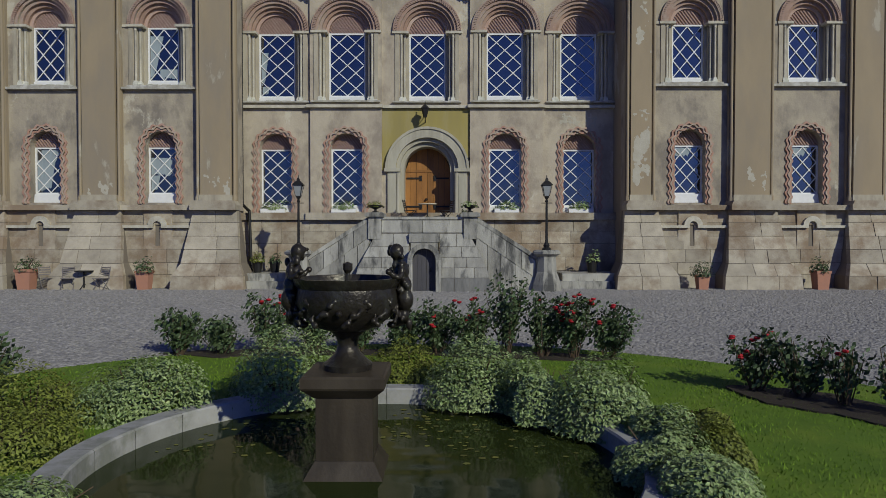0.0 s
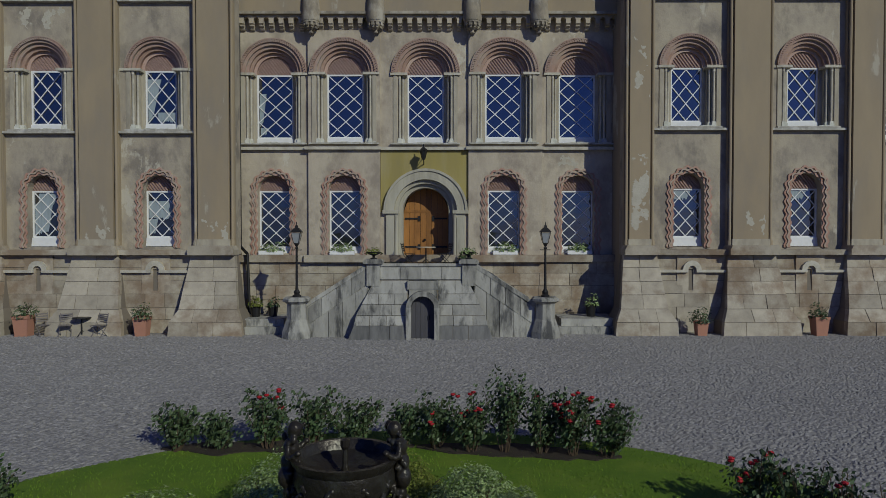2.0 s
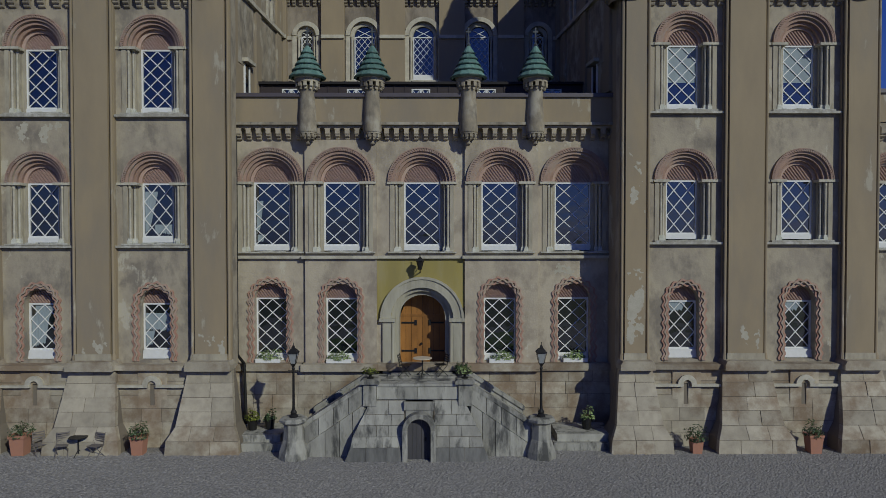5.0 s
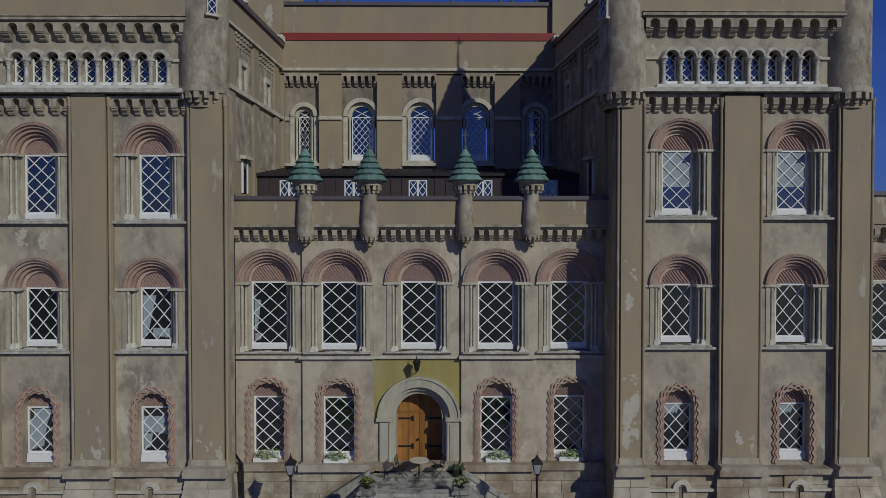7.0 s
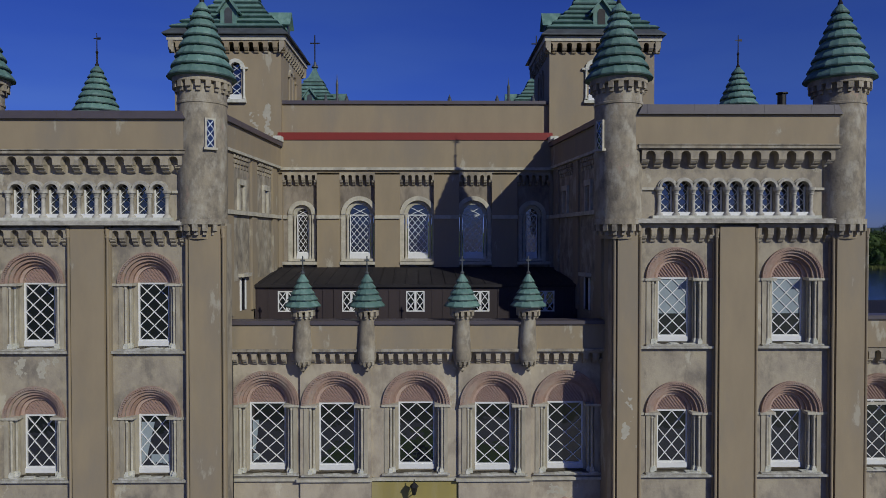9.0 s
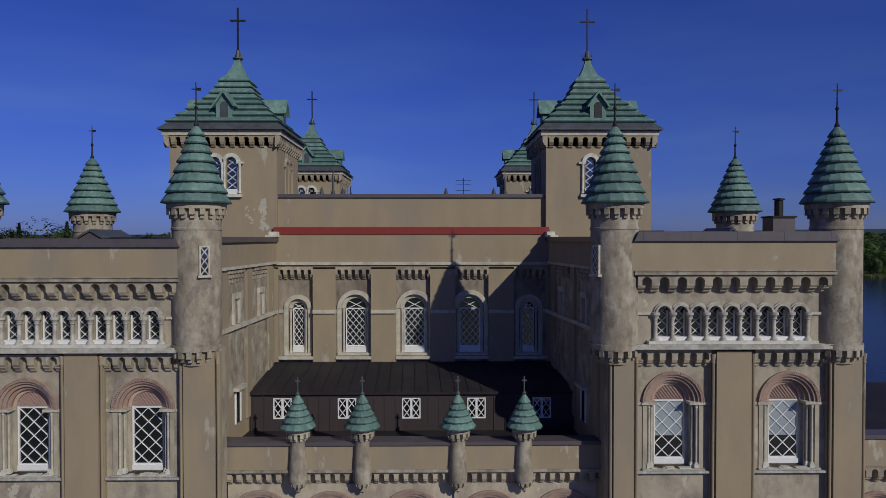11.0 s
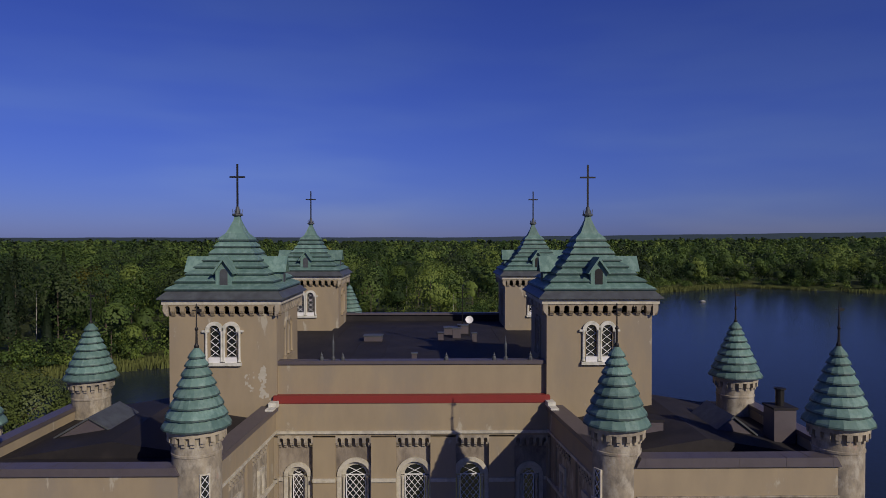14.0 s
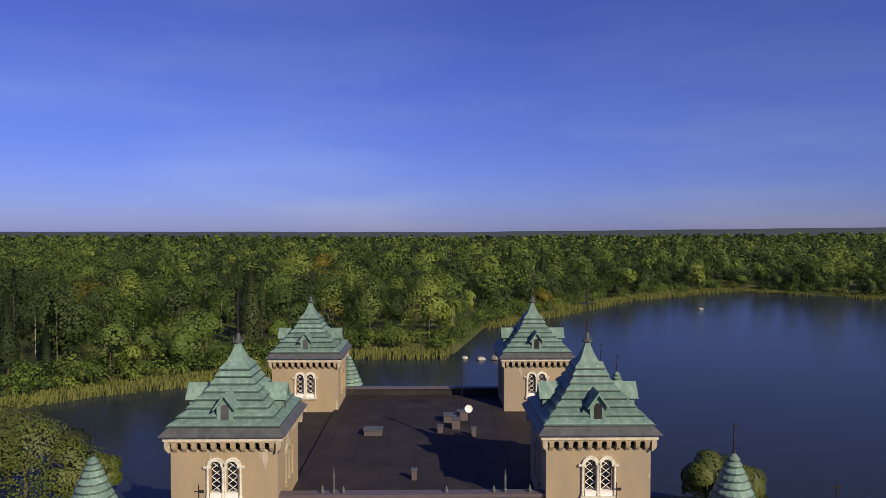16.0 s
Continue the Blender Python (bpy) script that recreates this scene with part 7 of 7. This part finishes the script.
def add_tree(r, verts, faces, x, y, z, h, w, count, size, kind):
    tone = r.random()
    for px, py, pz, nx, ny, nz in crown_points(r, count, h, w, kind):
        whole = Vector((px / w, py / w, (pz - h * 0.5) / h)) * 2.0
        nx, ny, nz = nx * 0.55 + whole[0], ny * 0.55 + whole[1], nz * 0.55 + whole[2]
        n = Vector((nx + r.uniform(-0.14, 0.14), ny + r.uniform(-0.14, 0.14), nz + r.uniform(-0.1, 0.16))).normalized()
        t = n.cross(Vector((r.uniform(-1, 1), r.uniform(-1, 1), r.uniform(-1, 1)))).normalized()
        b = n.cross(t)
        s = size * r.uniform(0.55, 1.25)
        c = Vector((x + px, y + py, z + pz))
        k = len(verts)
        verts += [tuple(c - t * s), tuple(c + b * s * 0.7), tuple(c + t * s), tuple(c - b * s * 0.7)]
        faces.append((k, k + 1, k + 2, k + 3))
        TONES.setdefault(id(faces), []).append(tone)


def add_trunk(verts, faces, x, y, z, h, rad):
    k = len(verts)
    for zz, rr in ((z - 0.5, rad), (z + h * 0.7, rad * 0.35)):
        for i in range(5):
            verts.append((x + rr * math.cos(i * 1.2566), y + rr * math.sin(i * 1.2566), zz))
    for i in range(5):
        j = (i + 1) % 5
        faces.append((k + i, k + j, k + 5 + j, k + 5 + i))


def stuff(name, verts, faces, mat, label, category):
    me = bpy.data.meshes.new(name)
    me.from_pydata(verts, [], faces)
    me.materials.append(mat)
    if id(faces) in TONES:
        me.attributes.new("tone", "FLOAT", "FACE").data.foreach_set("value", TONES[id(faces)])
    return tagged(new(name, me), label, category, kind="stuff")


# low wooded ridges at the horizon, aerial haze put into their blue-green colour
bm = bmesh.new()
lo, hi, back_ = [], [], []
for i in range(121):
    x = -2700 + 45 * i
    z = 37 + max(0, x) * 0.012 + 4 * noise.noise((x * 0.002, 0, 1)) + 1.5 * noise.noise((x * 0.01, 0, 2))
    lo.append(bm.verts.new((x, 2750, -5)))
    hi.append(bm.verts.new((x, 2950, z)))
    back_.append(bm.verts.new((x, 3080, -5)))
for i in range(120):
    bm.faces.new((lo[i], lo[i + 1], hi[i + 1], hi[i]))
    bm.faces.new((hi[i], hi[i + 1], back_[i + 1], back_[i]))
structure(part("backdrop", bm, HAZE), "wooded ridge at the horizon tinted blue-green for haze", "hills")

r = random.Random(77)
wv, wf, tv, tf, av, af = [], [], [], [], [], []
bv, bf, fv, ff_, pv, pf = [], [], [], [], [], []
y = 100.0
while y < 2500:
    step = 10.5 + y * 0.0155
    half = y * 0.72 + 40
    x = -half
    while x < half:
        px, py = x + r.uniform(-0.5, 0.5) * step, y + r.uniform(-0.5, 0.5) * step
        inland = py - shore_y(px)
        hidden_house = abs(px + 31.7) < 9 and 312 < py < 362
        if inland > 9 and not hidden_house and not (noise.noise((px * 0.012, py * 0.012, 9)) > 0.6 and py > 330):
            h = r.choice((r.uniform(9, 14), r.uniform(13, 19), r.uniform(17, 25))) * ((1.0 if -35 < px < 110 else 0.75) if inland < 24 else 1.0) * (1 + 0.25 * noise.noise((px * 0.01, py * 0.01, 1)))
            w = h * r.uniform(0.55, 0.85)
            dark = r.random() < 0.3
            fir = noise.noise((px * 0.006 + 5, py * 0.006, 4)) > 0.3 and r.random() < 0.35
            if fir:
                h, w = h * 1.15, w * 0.85
            count = 1800 if py < 300 else 620 if py < 520 else 110 if py < 900 else 28
            size = (0.40 if py < 300 else 0.70 if py < 520 else 1.3 if py < 900 else 0.0022 * py)
            gold = r.random() < 0.02 and py < 400 and not fir
            pale = noise.noise((px * 0.02, py * 0.02, 12)) + r.uniform(-0.45, 0.45) > 0.16
            tv_, tf_ = (av, af) if gold else (fv, ff_) if fir else (bv, bf) if pale else (fv, ff_) if dark else (wv, wf)
            add_tree(r, tv_, tf_, px, py, ground_z(px, py), h, w, count, size, "fir" if fir else "leafy")
            if pale and py < 330 and r.random() < 0.3:
                add_trunk(pv, pf, px + r.uniform(-0.3, 0.3) * w, py - w * 0.42, ground_z(px, py), h * 1.1, 0.13)
            if py < 420:
                add_trunk(tv, tf, px, py, ground_z(px, py), h, 0.22)
        x += step
    y += step * 0.9
for px, py, h, w in ((-121, 246, 19, 16), (-133, 262, 16, 13), (-108, 262, 15, 10), (55, 338, 10, 10)):   # broad crowns that have turned
    add_tree(r, av, af, px, py, ground_z(px, py), h, w, 2600, 0.34, "leafy")
# taller growth behind the far reeds
for _ in range(330):
    px = r.uniform(45, 420)
    py = shore_y(px) + r.uniform(20, 60)
    h = r.uniform(6, 13)
    sv, sf = r.choice(((fv, ff_), (wv, wf), (wv, wf)))
    add_tree(r, sv, sf, px, py, ground_z(px, py), h, h * 0.9, 220, 0.5, "leafy")
# bushes and scrub along the shore
for _ in range(620):
    px = r.uniform(-170, 60) if r.random() < 0.7 else r.uniform(60, 330)
    py = shore_y(px) + r.uniform(7, 24)
    h = r.uniform(2.0, 6.5)
    sv, sf = (bv, bf) if r.random() < 0.4 else (wv, wf)
    add_tree(r, sv, sf, px, py, ground_z(px, py), h, h * 1.3, 130, 0.36, "leafy")
stuff("woods", wv, wf, FOREST, "dense mixed green woods beyond the lake", "woods")
stuff("birches", bv, bf, BIRCH, "pale yellow-green birches among the woods", "trees")
stuff("dark_trees", fv, ff_, FIR, "dark green oaks and firs among the woods", "trees")
stuff("autumn_trees", av, af, AUTUMN, "scattered trees turning yellow in the woods", "trees")
stuff("birch_trunks", pv, pf, BIRCHBARK, "pale birch stems at the edge of the woods", "trunks")
stuff("tree_trunks", tv, tf, BARK, "grey-brown trunks in the woods", "trunks")
rv, rf = [], []
for _ in range(42000):
    px = r.uniform(-190, 400) if r.random() < 0.6 else r.uniform(60, 330)
    py = shore_y(px) + (r.uniform(-7, 9) if px < 60 else r.uniform(-8, 26))
    if noise.noise((px * 0.03, 0, 7)) < -0.25:
        continue
    k = len(rv)
    s, hh, a = r.uniform(0.1, 0.3), r.uniform(1.0, 2.0), r.uniform(0, 3.14)
    dx, dy = s * math.cos(a), s * math.sin(a)
    rv += [(px - dx, py - dy, -2.2), (px + dx, py + dy, -2.2), (px + dx * 0.4 + 0.2, py + dy * 0.4, -2.0 + hh), (px - dx * 0.4 + 0.2, py - dy * 0.4, -2.0 + hh)]
    rf.append((k, k + 1, k + 2, k + 3))
stuff("reeds", rv, rf, REEDS, "yellow-green reed belt along the lake shore", "reeds")


house = thing("boathouse", (-31.7, 352, ground_z(-31.7, 352)), "small weathered hut with a rust-red roof among the trees", "hut")
part("wall", boxes((-5.0, 5.0, 0, 5, -0.5, 2.6)), BARK, house)
part("roof", prism(bmesh.new(), [(-5.6, 2.5), (5.6, 2.5), (4.6, 4.6), (-4.6, 4.6)], -0.6, 5.6), RUST, house, "rust-red sheet roof")
part("chimney", boxes((-0.5, 0.5, 2.0, 3.0, 4.3, 5.6)), GREY_STONE, house)
part("door", boxes((-0.6, 0.6, -0.05, 0.0, -0.4, 1.9)), GREYDOOR, house)


def near_tree(x, y, h, w, seed, mat, label):
    q = random.Random(seed)
    z = ground_z(x, y)
    t = thing("tree", (x, y, z), label, "tree", "trees by the castle")
    bm = bmesh.new()
    rod(bm, (0, 0, -0.3), (0.1, 0.05, h * 0.5), 0.3, 0.2, 8)
    for _ in range(9):
        a, e = q.uniform(0, 6.28), q.uniform(0.25, 0.5)
        rod(bm, (0.05, 0, h * e), (w * 0.36 * math.cos(a), w * 0.36 * math.sin(a), h * q.uniform(0.6, 0.9)), 0.12, 0.03, 5)
    part("trunk", bm, BARK, t)
    verts, faces = [], []
    add_tree(q, verts, faces, 0, 0, 0, h, w, 5200, 0.2, "leafy")
    TONES.pop(id(faces), None)
    me = bpy.data.meshes.new("crown")
    me.from_pydata(verts, [], faces)
    me.materials.append(mat)
    c = new("crown", me)
    c.parent = t
    return t


GREENISH = material("broadleaf", (0.058, 0.080, 0.015), rough=0.6, second=(0.09, 0.105, 0.022), scale=0.4, third=(0.05, 0.075, 0.015), third_scale=0.8, third_amount=0.6, bump=0, island=0.3)
for i, (x, y, h, w) in enumerate(((-61, 103, 13.5, 11), (-68, 106, 15.0, 11), (-54, 102, 9.5, 8), (-64, 98, 10, 9), (-50, 104, 7.5, 4))):
    near_tree(x, y, h, w, 300 + i, GREENISH, "yellow-green broadleaf tree by the lake shore")
for i, (x, y, h, w) in enumerate(((37.0, 89, 9.8, 5.5), (40.2, 90, 8.4, 5.0), (42.6, 91, 6.6, 4.5))):
    near_tree(x, y, h, w, 320 + i, GREENISH, "small broadleaf tree by the lake shore")
# the first, far out, stands in for a small white shape on the water
for i, (x, y, s) in enumerate(((140, 348, 1.6), (21, 213, 2.2), (16, 212, 1.5), (11, 214, 1.2), (25, 222, 1.4))):
    bm = bmesh.new()
    bmesh.ops.create_icosphere(bm, subdivisions=2, radius=s)
    for v in bm.verts:
        v.co += v.co.normalized() * s * 0.25 * noise.noise(v.co * 1.3 + Vector((i, 0, 0)))
        v.co.z *= 0.55
    b = part("boulder", bm, GREY_STONE, smooth=True)
    b.location = (x, y, -1.8)
    tagged(b, "grey boulder shape at the edge of the lake", "boulder", "shore boulders")
